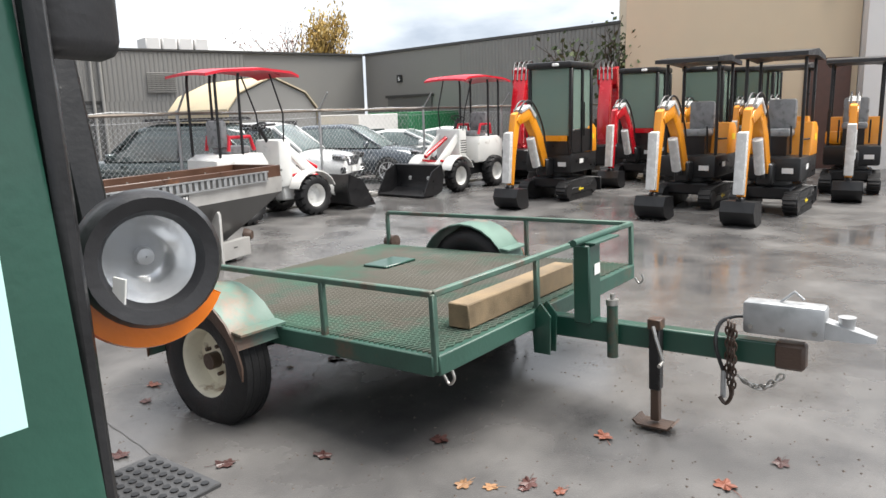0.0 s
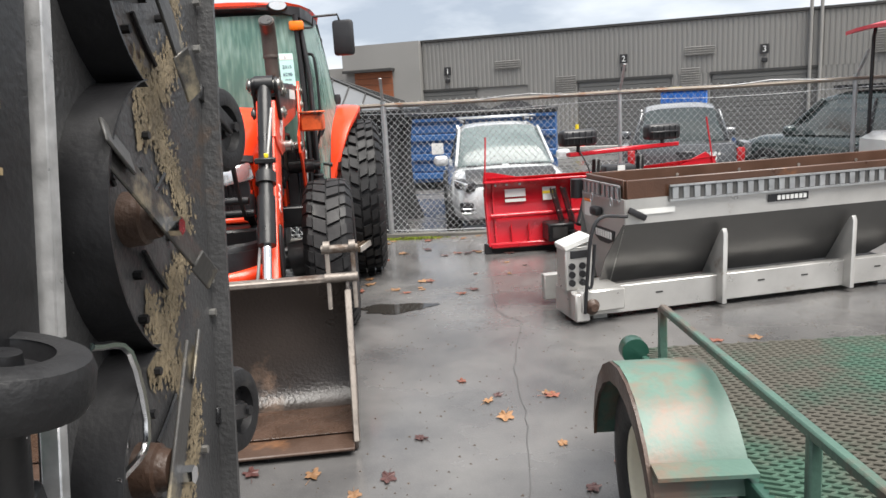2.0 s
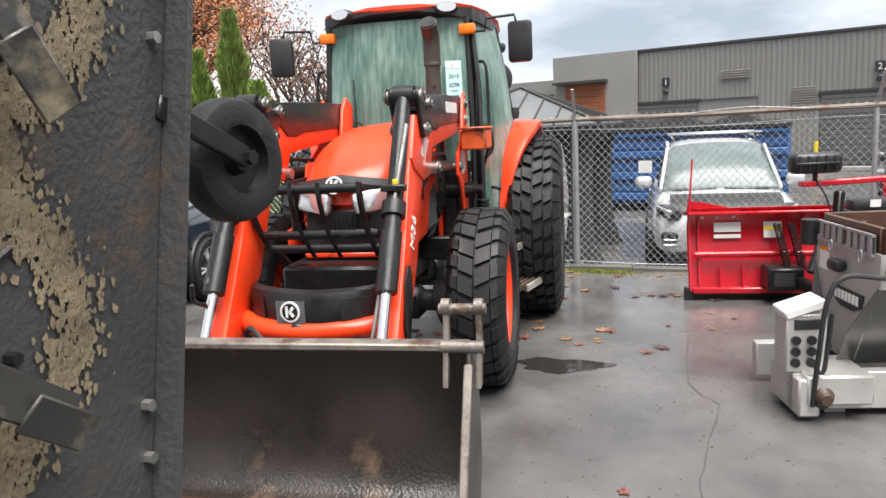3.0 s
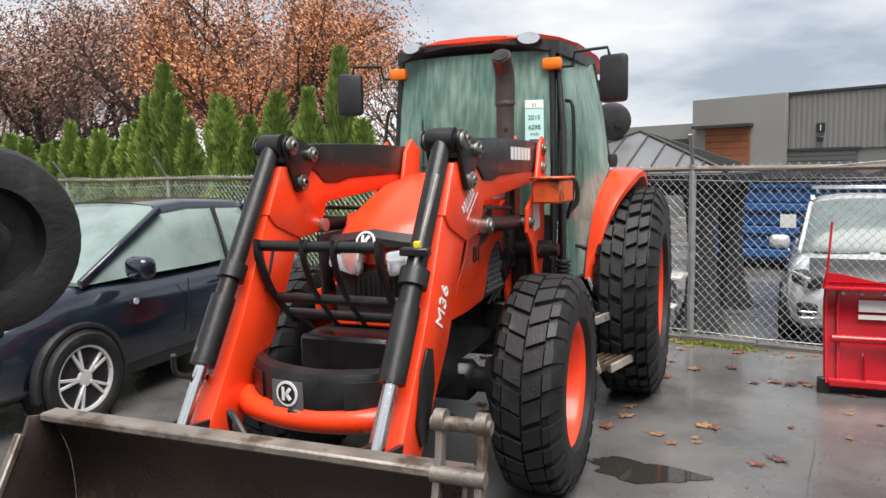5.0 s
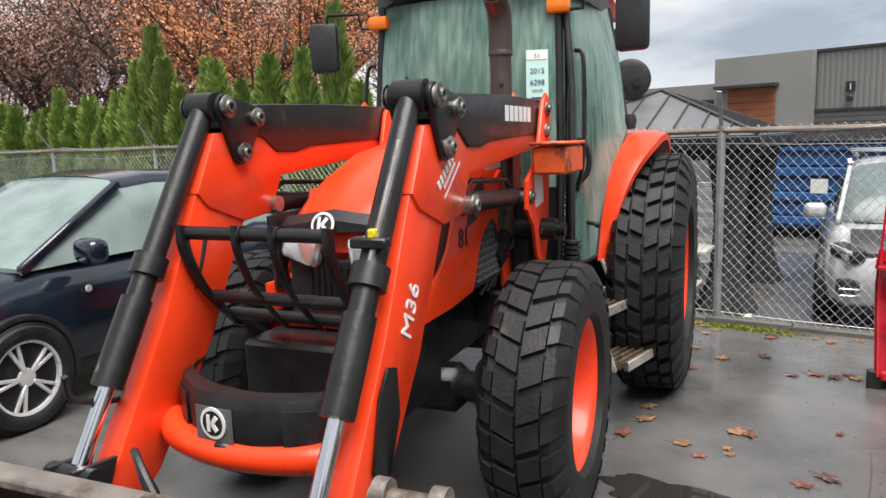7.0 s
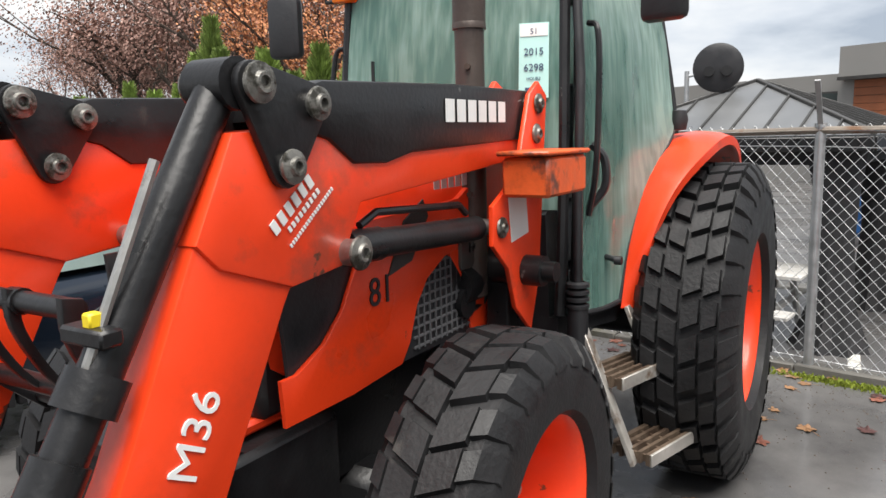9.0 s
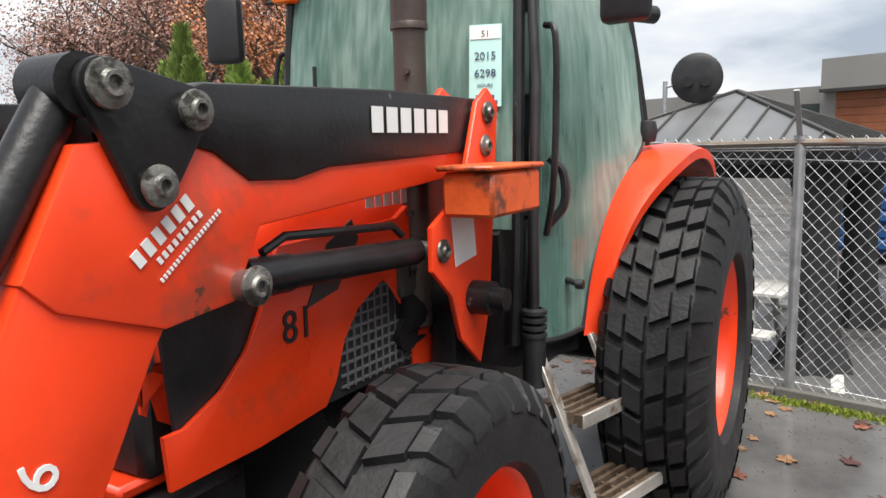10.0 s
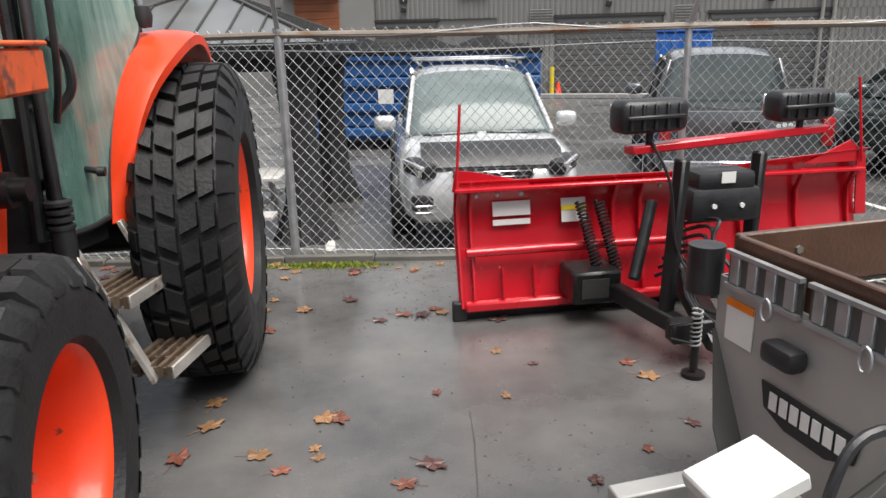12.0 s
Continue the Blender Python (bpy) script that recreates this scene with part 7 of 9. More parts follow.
BLUE_GREY = surface("slate_car_paint", (0.07, 0.085, 0.10), 0.2, metal=0.35, var=0.12, scale=2, bump=0.02, clear=0.8)
ALLOY = surface("alloy_wheel", (0.66, 0.66, 0.67), 0.3, metal=0.35, var=0.1, bump=0.03)


def ring_body(x, hw, zb, zt):
    """One upright slice of a car's lower body."""
    h = zt - zb
    pts = [(hw * 0.86, zb), (hw * 0.97, zb + h * 0.14), (hw, zb + h * 0.42), (hw * 0.985, zb + h * 0.7), (hw * 0.93, zb + h * 0.88), (hw * 0.8, zb + h * 0.97), (hw * 0.4, zt + 0.01), (0, zt + 0.015)]
    return [(x, y, z) for y, z in pts] + [(x, -y, z) for y, z in pts[::-1][1:]]


def ring_top(x, hb, ht, zb, zt):
    h = zt - zb
    pts = [(hb, zb), (hb + (ht - hb) * 0.5, zb + h * 0.5), (ht * 1.0, zb + h * 0.86), (ht * 0.88, zb + h * 0.965), (ht * 0.5, zt), (0, zt + 0.006)]
    return [(x, y, z) for y, z in pts] + [(x, -y, z) for y, z in pts[::-1][1:]]


def car(label, category, m, paint, W, body, top, axles, R, glass_mat=None, pickup_bed=None, name="car", rear_view=False, rails=False, rim=None):
    c = thing(name, label, category, m)
    glass_mat = glass_mat or CAR_GLASS
    hw = W / 2
    bm = BM()
    loft(bm, [ring_body(x, hw * k, zb, zt) for x, k, zb, zt in body])
    bmesh.ops.recalc_face_normals(bm, faces=bm.faces)
    part("body", bm, paint, c, smooth=60)
    # glasshouse: a glazed shell, painted roof and pillars over it
    bm = BM()
    loft(bm, [ring_top(x, hb * hw, ht * hw, zb, zt) for x, hb, ht, zb, zt in top])
    bmesh.ops.recalc_face_normals(bm, faces=bm.faces)
    part("glazing", bm, glass_mat, c, "rain-misted window glass", smooth=60)
    hi = max(t[4] for t in top)
    roof = [t for t in top if t[4] > hi - 0.12]
    bm = BM()
    rings = []
    for x, hb, ht, zb, zt in roof:
        h = zt - zb
        pts = [(ht * hw * 1.012, zb + h * 0.84), (ht * hw * 1.0, zb + h * 0.9), (ht * hw * 0.88, zt - h * 0.028), (ht * hw * 0.5, zt + 0.012), (0, zt + 0.018)]
        rings.append([(x, y, z) for y, z in pts] + [(x, -y, z) for y, z in pts[::-1][1:]])
    loft(bm, rings)
    bmesh.ops.recalc_face_normals(bm, faces=bm.faces)
    part("roof", bm, paint, c, smooth=60)
    for s in (1, -1):
        def edge(i, f, o=1.01):
            x, hb, ht, zb, zt = top[i]
            h = zt - zb
            return (x, s * hw * (hb + (ht - hb) * f) * o, zb + h * f)
        n = len(top)
        i0 = next(i for i, t in enumerate(top) if t[4] > hi - 0.12)
        i1 = n - 1 - next(i for i, t in enumerate(top[::-1]) if t[4] > hi - 0.12)
        one("pillar", beam, paint, c, edge(n - 1, 0.2), edge(i1, 0.92), 0.05, 0.07, 0.012)
        one("pillar", beam, paint, c, edge(0, 0.1), edge(i0, 0.92), 0.06, 0.10, 0.015)
        xm = (top[i0][0] + top[i1][0]) / 2
        hb, ht, zb, zt = [(a + b) / 2 for a, b in zip(top[i0][1:], top[i1][1:])]
        one("door_pillar", beam, BLACK_PLASTIC, c, (xm - 0.1, s * hw * hb * 1.0, zb), (xm - 0.12, s * hw * ht * 1.005, zb + (zt - zb) * 0.86), 0.03, 0.08)
        bm = BM()
        box(bm, (0.16, 0.24, 0.17), at(top[-1][0] - 0.36, s * (hw + 0.09), top[-1][3] + 0.10, 0, 0, -10 * s), 0.06, 3)
        part("door_mirror", bm, paint, c)
        x0 = axles[1] + R * 1.35
        one("sill_strip", slab, BLACK_PLASTIC, c, (x0, s * hw * 0.9 - 0.02, body[2][2] - 0.02), (axles[0] - R * 1.35, s * hw * 0.9 + 0.02, body[2][2] + 0.07), 0.01)
        for dx in (top[i1][0] - 0.02, xm - 0.1, top[i0][0] + 0.05):
            one("door_seam", beam, BLACK_PLASTIC, c, (dx, s * hw * 0.998, body[2][2] + 0.16), (dx, s * hw * 0.985, top[i1][3] - 0.08), 0.008, 0.006)
        one("door_handle", box, paint, c, (0.16, 0.03, 0.03), at(xm + 0.1, s * (hw + 0.005), top[i1][3] - 0.13), 0.01)
        for ax in axles:
            bm = BM()
            ringp = [(R * 1.17 * math.cos(a), R * 1.17 * math.sin(a)) for a in [radians(-12 + 204 * k / 18) for k in range(19)]]
            inn = [(R * 1.06 * math.cos(a), R * 1.06 * math.sin(a)) for a in [radians(-12 + 204 * k / 18) for k in range(19)]]
            prism(bm, ringp + inn[::-1], s * (hw - 0.05), s * (hw + 0.022), at(ax, 0, R), 0.006)
            part("arch_trim", bm, BLACK_PLASTIC if paint in (NAVY, GREEN_CAR, SILVER) else paint, c)
            one("arch_liner", cyl, BLACK, c, R * 1.07, 0.2, at(ax, s * (hw - 0.095), R, 90, 0, 0), 28)
            road_wheel(c, at(ax, s * (hw - 0.045), R, -90 * s, 0, 0), R, R * 0.70, 0.2, rim or ALLOY, 5)
    if rails:
        for s in (1, -1):
            xs = [t[0] for t in roof]
            one("roof_rail", rod, GALV, c, (min(xs), s * hw * 0.64, hi + 0.05), (max(xs), s * hw * 0.64, hi + 0.05), 0.015)
        for x in (roof[0][0] + 0.35, roof[-1][0] - 0.15):
            one("roof_bar", beam, GALV, c, (x, -hw * 0.72, hi + 0.10), (x, hw * 0.72, hi + 0.10), 0.06, 0.025, 0.008)
            for s in (1, -1):
                one("bar_foot", slab, BLACK_PLASTIC, c, (x - 0.04, s * hw * 0.62 - 0.02, hi), (x + 0.04, s * hw * 0.62 + 0.02, hi + 0.09), 0.008)
    return c, hw


def front_face(c, hw, x, zg, paint, lamp_z, emblem=True, wide=0.8, bonnet=True):
    """Grille, head lamps, bumper openings and plate on a car's nose at x."""
    bm = BM()
    k = hw * wide / 2
    prism(bm, [(-k, zg + 0.10), (k, zg + 0.10), (k * 1.04, zg + 0.02), (k * 0.72, zg - 0.13), (-k * 0.72, zg - 0.13), (-k * 1.04, zg + 0.02)], -0.03, 0.03, at(x - 0.02, 0, 0, 0, 0, 90), 0.008)
    part("grille", bm, BLACK_PLASTIC, c)
    for j in range(4):
        ww = wide * (0.98 - 0.09 * j)
        one("grille_bar", box, CHROME, c, (0.02, hw * ww, 0.012), at(x + 0.012, 0, zg + 0.065 - j * 0.05), 0.003)
    if emblem:
        bm = BM()
        lathe(bm, [(0.058, 0.0), (0.07, 0.006), (0.082, 0.0)], at(x + 0.022, 0, zg + 0.02, 0, 90, 0) @ Matrix.Diagonal((0.62, 1, 1, 1)), 24)
        part("emblem", bm, CHROME, c)
    for s in (1, -1):
        lamp = at(x - 0.11, s * hw * 0.74, lamp_z + 0.02, 0, 8, -34 * s)
        bm = BM()
        box(bm, (0.36, 0.18, 0.15), lamp, 0.05, 2)
        part("headlamp", bm, BLACK_PLASTIC, c, "dark-bezelled headlamp")
        bm = BM()
        box(bm, (0.33, 0.05, 0.05), lamp @ at(0.0, 0.075 * s, 0.035), 0.02, 2)
        box(bm, (0.12, 0.05, 0.09), lamp @ at(0.09, 0.075 * s, -0.01), 0.03, 2)
        part("lamp_lens", bm, LAMP, c)
        bm = BM()
        box(bm, (0.14, 0.30, 0.16), at(x - 0.05, s * hw * 0.68, lamp_z - 0.30, 0, 0, -24 * s), 0.04, 2)
        part("fog_recess", bm, BLACK_PLASTIC, c)
        for dz in (-0.02, -0.085):
            one("fog_trim", box, CHROME, c, (0.03, 0.28, 0.022), at(x + 0.025, s * hw * 0.68, lamp_z - 0.30 + dz, 4 * s, 0, -24 * s), 0.006)
    one("lower_grille", box, BLACK_PLASTIC, c, (0.06, hw * 0.9, 0.10), at(x - 0.03, 0, zg - 0.36), 0.02, 2)
    one("number_plate", box, PAPER, c, (0.012, 0.3, 0.15), at(x + 0.012, 0, zg - 0.22), 0.003)
    one("bumper_lip", box, BLACK_PLASTIC, c, (0.2, hw * 1.5, 0.08), at(x - 0.14, 0, zg - 0.46), 0.02)
    bm = BM()
    for s in (1, -1):
        pipe(bm, curve([(x - 0.95, s * 0.05, lamp_z + 0.235), (x - 0.90, s * 0.35, lamp_z + 0.225), (x - 0.97, s * 0.62, lamp_z + 0.22)], 4), 0.012, 6)
    part("wiper", bm, BLACK_PLASTIC, c)


# dark crossover beside the tractor
JUKE_BODY = [(-2.03, 0.74, 0.42, 0.92), (-1.9, 0.9, 0.32, 1.0), (-1.35, 1.0, 0.25, 1.04), (-0.4, 0.97, 0.24, 1.0), (0.4, 0.97, 0.24, 0.99), (1.0, 1.0, 0.25, 0.99), (1.45, 0.98, 0.25, 0.96), (1.8, 0.9, 0.26, 0.86), (2.02, 0.70, 0.36, 0.68)]
JUKE_TOP = [(-1.95, 0.74, 0.60, 0.99, 1.08), (-1.65, 0.76, 0.62, 1.0, 1.38), (-1.0, 0.84, 0.66, 1.0, 1.53), (-0.2, 0.88, 0.68, 0.98, 1.565), (0.15, 0.88, 0.68, 0.98, 1.53), (0.6, 0.87, 0.72, 0.98, 1.30), (1.12, 0.84, 0.8, 0.97, 1.0)]
juke, hw = car("dark navy crossover car with silver alloy wheels, wet", "car", pose(-8.1, 1.5, 0, 0, 0, -30.5), NAVY, 1.77, JUKE_BODY, JUKE_TOP, (1.27, -1.26), 0.34, surface("fogged_car_glass", (0.17, 0.22, 0.21), 0.16, var=0.35, scale=3, bump=0, spec=0.7))
front_face(juke, hw, 2.0, 0.62, NAVY, 0.78)
for s in (1, -1):
    one("side_repeater", cyl, WHITE_DECAL, juke, 0.025, 0.012, at(0.72, s * (hw - 0.012), 0.80, 90, 0, 0), 14)
    bm = BM()
    box(bm, (0.42, 0.16, 0.06), at(1.45, s * hw * 0.68, 0.975, 0, 10, 12 * s), 0.03, 2)
    part("upper_lamp", bm, LAMP, juke)

# silver crossover behind the fence
SUV_BODY = [(-2.23, 0.78, 0.45, 0.95), (-2.1, 0.92, 0.34, 1.02), (-1.5, 1.0, 0.28, 1.05), (0, 0.98, 0.28, 1.02), (0.9, 1.0, 0.28, 1.02), (1.45, 0.99, 0.28, 1.01), (1.85, 0.97, 0.28, 0.96), (2.08, 0.92, 0.28, 0.90), (2.2, 0.85, 0.30, 0.80), (2.25, 0.78, 0.36, 0.66)]
SUV_TOP = [(-2.12, 0.74, 0.6, 1.0, 1.12), (-1.85, 0.78, 0.64, 1.0, 1.5), (-1.2, 0.86, 0.68, 1.02, 1.63), (-0.1, 0.88, 0.70, 1.02, 1.65), (0.25, 0.88, 0.70, 1.01, 1.61), (0.7, 0.87, 0.73, 1.0, 1.35), (1.15, 0.84, 0.8, 1.0, 1.04)]
suv, hw = car("silver crossover with roof bars parked behind the fence", "car", FAR @ pose(1.5, 3.4, 0, 0, 0, -86), SILVER, 1.85, SUV_BODY, SUV_TOP, (1.36, -1.31), 0.35, MIST_GLASS, rails=True)
front_face(suv, hw, 2.25, 0.72, SILVER, 0.80)
bm = BM()
prism(bm, [(1.80, 0.985), (2.08, 0.93), (2.21, 0.825), (2.24, 0.835), (2.10, 0.965), (1.80, 1.015)], -hw * 0.72, hw * 0.72)
part("bonnet_guard", bm, BLACK_PLASTIC, suv, "dark bonnet deflector")

# pick-up with its tailgate to the fence
PK_BODY = [(-2.6, 0.9, 0.5, 1.05), (-2.5, 0.96, 0.45, 1.08), (-1.0, 1.0, 0.4, 1.10), (0, 1.0, 0.4, 1.1), (1.0, 1.0, 0.4, 1.1), (1.8, 0.98, 0.4, 1.06), (2.3, 0.92, 0.42, 0.98), (2.55, 0.78, 0.5, 0.85)]
PK_TOP = [(-0.85, 0.84, 0.78, 1.08, 1.16), (-0.72, 0.84, 0.66, 1.08, 1.70), (-0.3, 0.86, 0.68, 1.08, 1.78), (0.5, 0.86, 0.68, 1.08, 1.78), (0.75, 0.86, 0.70, 1.08, 1.72), (1.5, 0.82, 0.78, 1.06, 1.12)]
pk, hw = car("grey pick-up truck with its tailgate towards the fence", "pickup truck", FAR @ pose(5.0, 4.9, 0, 0, 0, 78), GREY_CAR, 1.9, PK_BODY, PK_TOP, (1.6, -1.55), 0.39, name="pickup_truck")
one("bed_floor", slab, BLACK, pk, (-2.5, -0.8, 1.09), (-0.9, 0.8, 1.105))
for s in (1, -1):
    one("bed_side", slab, GREY_CAR, pk, (-2.58, s * 0.93 - 0.06, 0.95), (-0.86, s * 0.93 + 0.06, 1.17), 0.02, 2)
    one("tail_lamp", box, RED_LENS, pk, (0.1, 0.12, 0.3), at(-2.58, s * 0.83, 0.95), 0.02, 2, label="red tail lamp")
one("tailgate", slab, GREY_CAR, pk, (-2.63, -0.74, 0.68), (-2.55, 0.74, 1.17), 0.02, 2)
one("gate_handle", box, BLACK_PLASTIC, pk, (0.03, 0.28, 0.09), at(-2.64, 0, 1.02), 0.01)
bm = BM()
cyl(bm, 0.06, 0.008, at(-2.634, -0.42, 0.95, 0, 90, 0), 20)
for k in range(4):
    cyl(bm, 0.025, 0.008, at(-2.634, -0.42 + 0.06 * (k - 1.5), 1.03 - 0.012 * abs(k - 1.5), 0, 90, 0), 12)
part("paw_sticker", bm, WHITE_DECAL, pk, "white paw print sticker")
one("rear_bumper", slab, CHROME, pk, (-2.72, -0.85, 0.5), (-2.58, 0.85, 0.64), 0.02)
bx = thing("blue_bin", "tall blue plastic bin with yellow straps by the warehouse", "bin", pose(-14.7, 22.9, -DROP, 0, 0, 36))
BLUE_PLASTIC = surface("blue_plastic", (0.01, 0.11, 0.42), 0.4, var=0.12, scale=3)
one("bin", slab, BLUE_PLASTIC, bx, (-0.72, -0.5, 0.0), (0.72, 0.5, 2.02), 0.04)
for k in range(5):
    one("bin_rib", slab, BLUE_PLASTIC, bx, (-0.6 + k * 0.28, -0.53, 0.1), (-0.52 + k * 0.28, -0.501, 1.95), 0.01)
one("lid", slab, BLUE_PLASTIC, bx, (-0.75, -0.54, 2.021), (0.75, 0.54, 2.09), 0.02)
one("strap", slab, YELLOW, bx, (-0.55, -0.2, 2.09), (-0.05, 0.1, 2.17), 0.02)
one("strap", slab, ORANGE_WORN, bx, (0.0, -0.16, 2.09), (0.5, 0.05, 2.14), 0.015)

# dark four-wheel drive, seen from behind
FW_BODY = [(-2.3, 0.82, 0.5, 1.0), (-2.2, 0.94, 0.42, 1.1), (-1.3, 1.0, 0.36, 1.12), (0, 1.0, 0.36, 1.1), (1.0, 1.0, 0.36, 1.1), (1.7, 0.98, 0.38, 1.08), (2.2, 0.92, 0.4, 0.98), (2.4, 0.76, 0.5, 0.8)]
FW_TOP = [(-2.22, 0.80, 0.70, 1.08, 1.2), (-2.05, 0.82, 0.70, 1.08, 1.72), (-1.4, 0.86, 0.72, 1.08, 1.82), (0.1, 0.87, 0.72, 1.08, 1.84), (0.4, 0.87, 0.72, 1.08, 1.78), (1.2, 0.83, 0.78, 1.08, 1.14)]
fw, hw = car("dark green four-wheel drive with a black roof rack", "car", FAR @ pose(8.3, 4.4, 0, 0, 0, 118), GREEN_CAR, 1.9, FW_BODY, FW_TOP, (1.45, -1.35), 0.38)
for s in (1, -1):
    one("tail_lamp", box, RED_LENS, fw, (0.12, 0.2, 0.14), at(-2.22, s * 0.78, 1.02), 0.03, 2)
one("roof_rack", slab, BLACK, fw, (-1.6, -0.62, 1.88), (0.3, 0.62, 1.93), 0.01)
for k in range(9):
    one("rack_slat", slab, BLACK, fw, (-1.55 + k * 0.22, -0.64, 1.93), (-1.49 + k * 0.22, 0.64, 1.955))
one("rear_spoiler", slab, BLACK, fw, (-2.2, -0.6, 1.74), (-1.95, 0.6, 1.8), 0.02)

toy, hw = car("white pick-up truck facing the fence, rain-wet", "pickup truck", FAR @ pose(11.2, 5.3, 0, 0, 0, -62), WHITE_CAR, 1.9, PK_BODY, PK_TOP, (1.6, -1.55), 0.39, MIST_GLASS, name="pickup_truck")
front_face(toy, hw, 2.56, 0.82, WHITE_CAR, 0.90, wide=1.0)
dk, hw = car("slate grey crossover facing the fence", "car", FAR @ pose(14.4, 5.3, 0, 0, 0, -60), BLUE_GREY, 1.9, SUV_BODY, SUV_TOP, (1.36, -1.31), 0.36, MIST_GLASS)
front_face(dk, hw, 2.25, 0.74, BLUE_GREY, 0.82)
SED_BODY = [(-2.3, 0.8, 0.4, 0.92), (-2.1, 0.94, 0.3, 0.98), (-1.2, 1, 0.25, 0.98), (0, 0.98, 0.25, 0.95), (1.0, 1, 0.25, 0.93), (1.8, 0.94, 0.27, 0.84), (2.3, 0.74, 0.36, 0.66)]
SED_TOP = [(-1.9, 0.74, 0.7, 0.96, 1.0), (-1.2, 0.8, 0.62, 0.96, 1.32), (-0.5, 0.84, 0.64, 0.95, 1.42), (0.1, 0.84, 0.64, 0.94, 1.40), (1.1, 0.8, 0.76, 0.92, 0.96)]
for x in (17.2, 19.9):
    sd, hw = car("white saloon car parked beyond the fence", "car", FAR @ pose(x, 5.6, 0, 0, 0, -64), WHITE_CAR, 1.82, SED_BODY, SED_TOP, (1.4, -1.35), 0.33, MIST_GLASS)
    front_face(sd, hw, 2.3, 0.6, WHITE_CAR, 0.68)

# ---- beyond the fence: gazebo, skip, tents, tables ----
DARK_FABRIC = surface("dark_mesh_fabric", (0.018, 0.018, 0.02), 0.8, var=0.3, scale=8, bump=0.4)
ROOF_METAL = surface("grey_standing_seam", (0.20, 0.205, 0.21), 0.35, metal=0.5, var=0.15, scale=1.5, bump=0.05)


def gazebo():
    g = thing("gazebo", "metal-roofed garden gazebo with dark gathered side curtains", "gazebo", pose(-10.95, 7.8, -DROP, 0, 0, 139.7))
    hx, hy, ze, za = 1.34, 1.40, 1.97, 2.55
    px, py = 1.0, 1.06
    for x in (-px, px):
        for y in (-py, py):
            bm = BM()
            rings = []
            for z, r in ((0.0, 0.33), (0.12, 0.28), (0.4, 0.19), (1.0, 0.16), (1.5, 0.19), (1.93, 0.26)):
                ring = []
                for k in range(18):
                    a = k * math.tau / 18
                    rr = r * (1 + 0.14 * math.sin(k * 3 + z))
                    ring.append(bm.verts.new((x + rr * math.cos(a), y + rr * math.sin(a), z)))
                rings.append(ring)
            skin(bm, rings)
            part("gathered_curtain", bm, DARK_FABRIC, g, "dark gathered curtain round the post")
    c = [V((-hx, -hy, ze)), V((hx, -hy, ze)), V((hx, hy, ze)), V((-hx, hy, ze))]
    apex = V((0, 0, za))
    for a, b in zip(c, c[1:] + c[:1]):
        bm = BM()
        sheet(bm, [a, b, apex], 0.02)
        part("roof_slope", bm, ROOF_METAL, g, "grey standing-seam metal roof")
    for a, b in zip(c, c[1:] + c[:1]):
        one("hip", beam, DARK_TRIM, g, a + V((0, 0, 0.03)), apex + V((0, 0, 0.03)), 0.05, 0.04, 0.008)
        for k in range(1, 9):
            p = a + (b - a) * k / 9
            f = 1 - abs(k / 9 - 0.5) * 2
            q = p + (apex - (a + b) / 2) * f
            one("roof_seam", beam, DARK_TRIM, g, p + V((0, 0, 0.03)), q + V((0, 0, 0.03)), 0.018, 0.03)
        one("fascia", beam, BLACK, g, a - V((0, 0, 0.06)), b - V((0, 0, 0.06)), 0.05, 0.13, 0.01)
        one("valance", beam, DARK_FABRIC, g, (a - V((0, 0, 0.2))) * 0.86 + V((0, 0, ze * 0.14)), (b - V((0, 0, 0.2))) * 0.86 + V((0, 0, ze * 0.14)), 0.04, 0.16)


gazebo()


def convex_mirror():
    g = thing("traffic_mirror", "round black-backed traffic mirror on a steel pole", "mirror", pose(-10.9, 7.35, -DROP - 0.02, 0, 0, -22))
    one("pole", rod, GALV, g, (-0.02, -0.32, 0), (-0.02, -0.32, 2.72), 0.025)
    bm = BM()
    lathe(bm, [(0.001, 0.03), (0.2, 0.024), (0.27, 0.012), (0.30, 0.0), (0.305, -0.02), (0.29, -0.025), (0.001, -0.03)], at(0, 0, 2.74, 0, 90, 0) @ Matrix.Scale(0.86, 4), 32)
    part("shell", bm, BLACK_PLASTIC, g)
    for y in (-0.09, 0.09):
        one("bracket", cyl, RUBBER, g, 0.055, 0.05, at(0.045, y, 2.70, 0, 90, 0), 16)
    one("arm", rod, GALV, g, (-0.02, -0.32, 2.66), (0.0, -0.1, 2.70), 0.015)


convex_mirror()


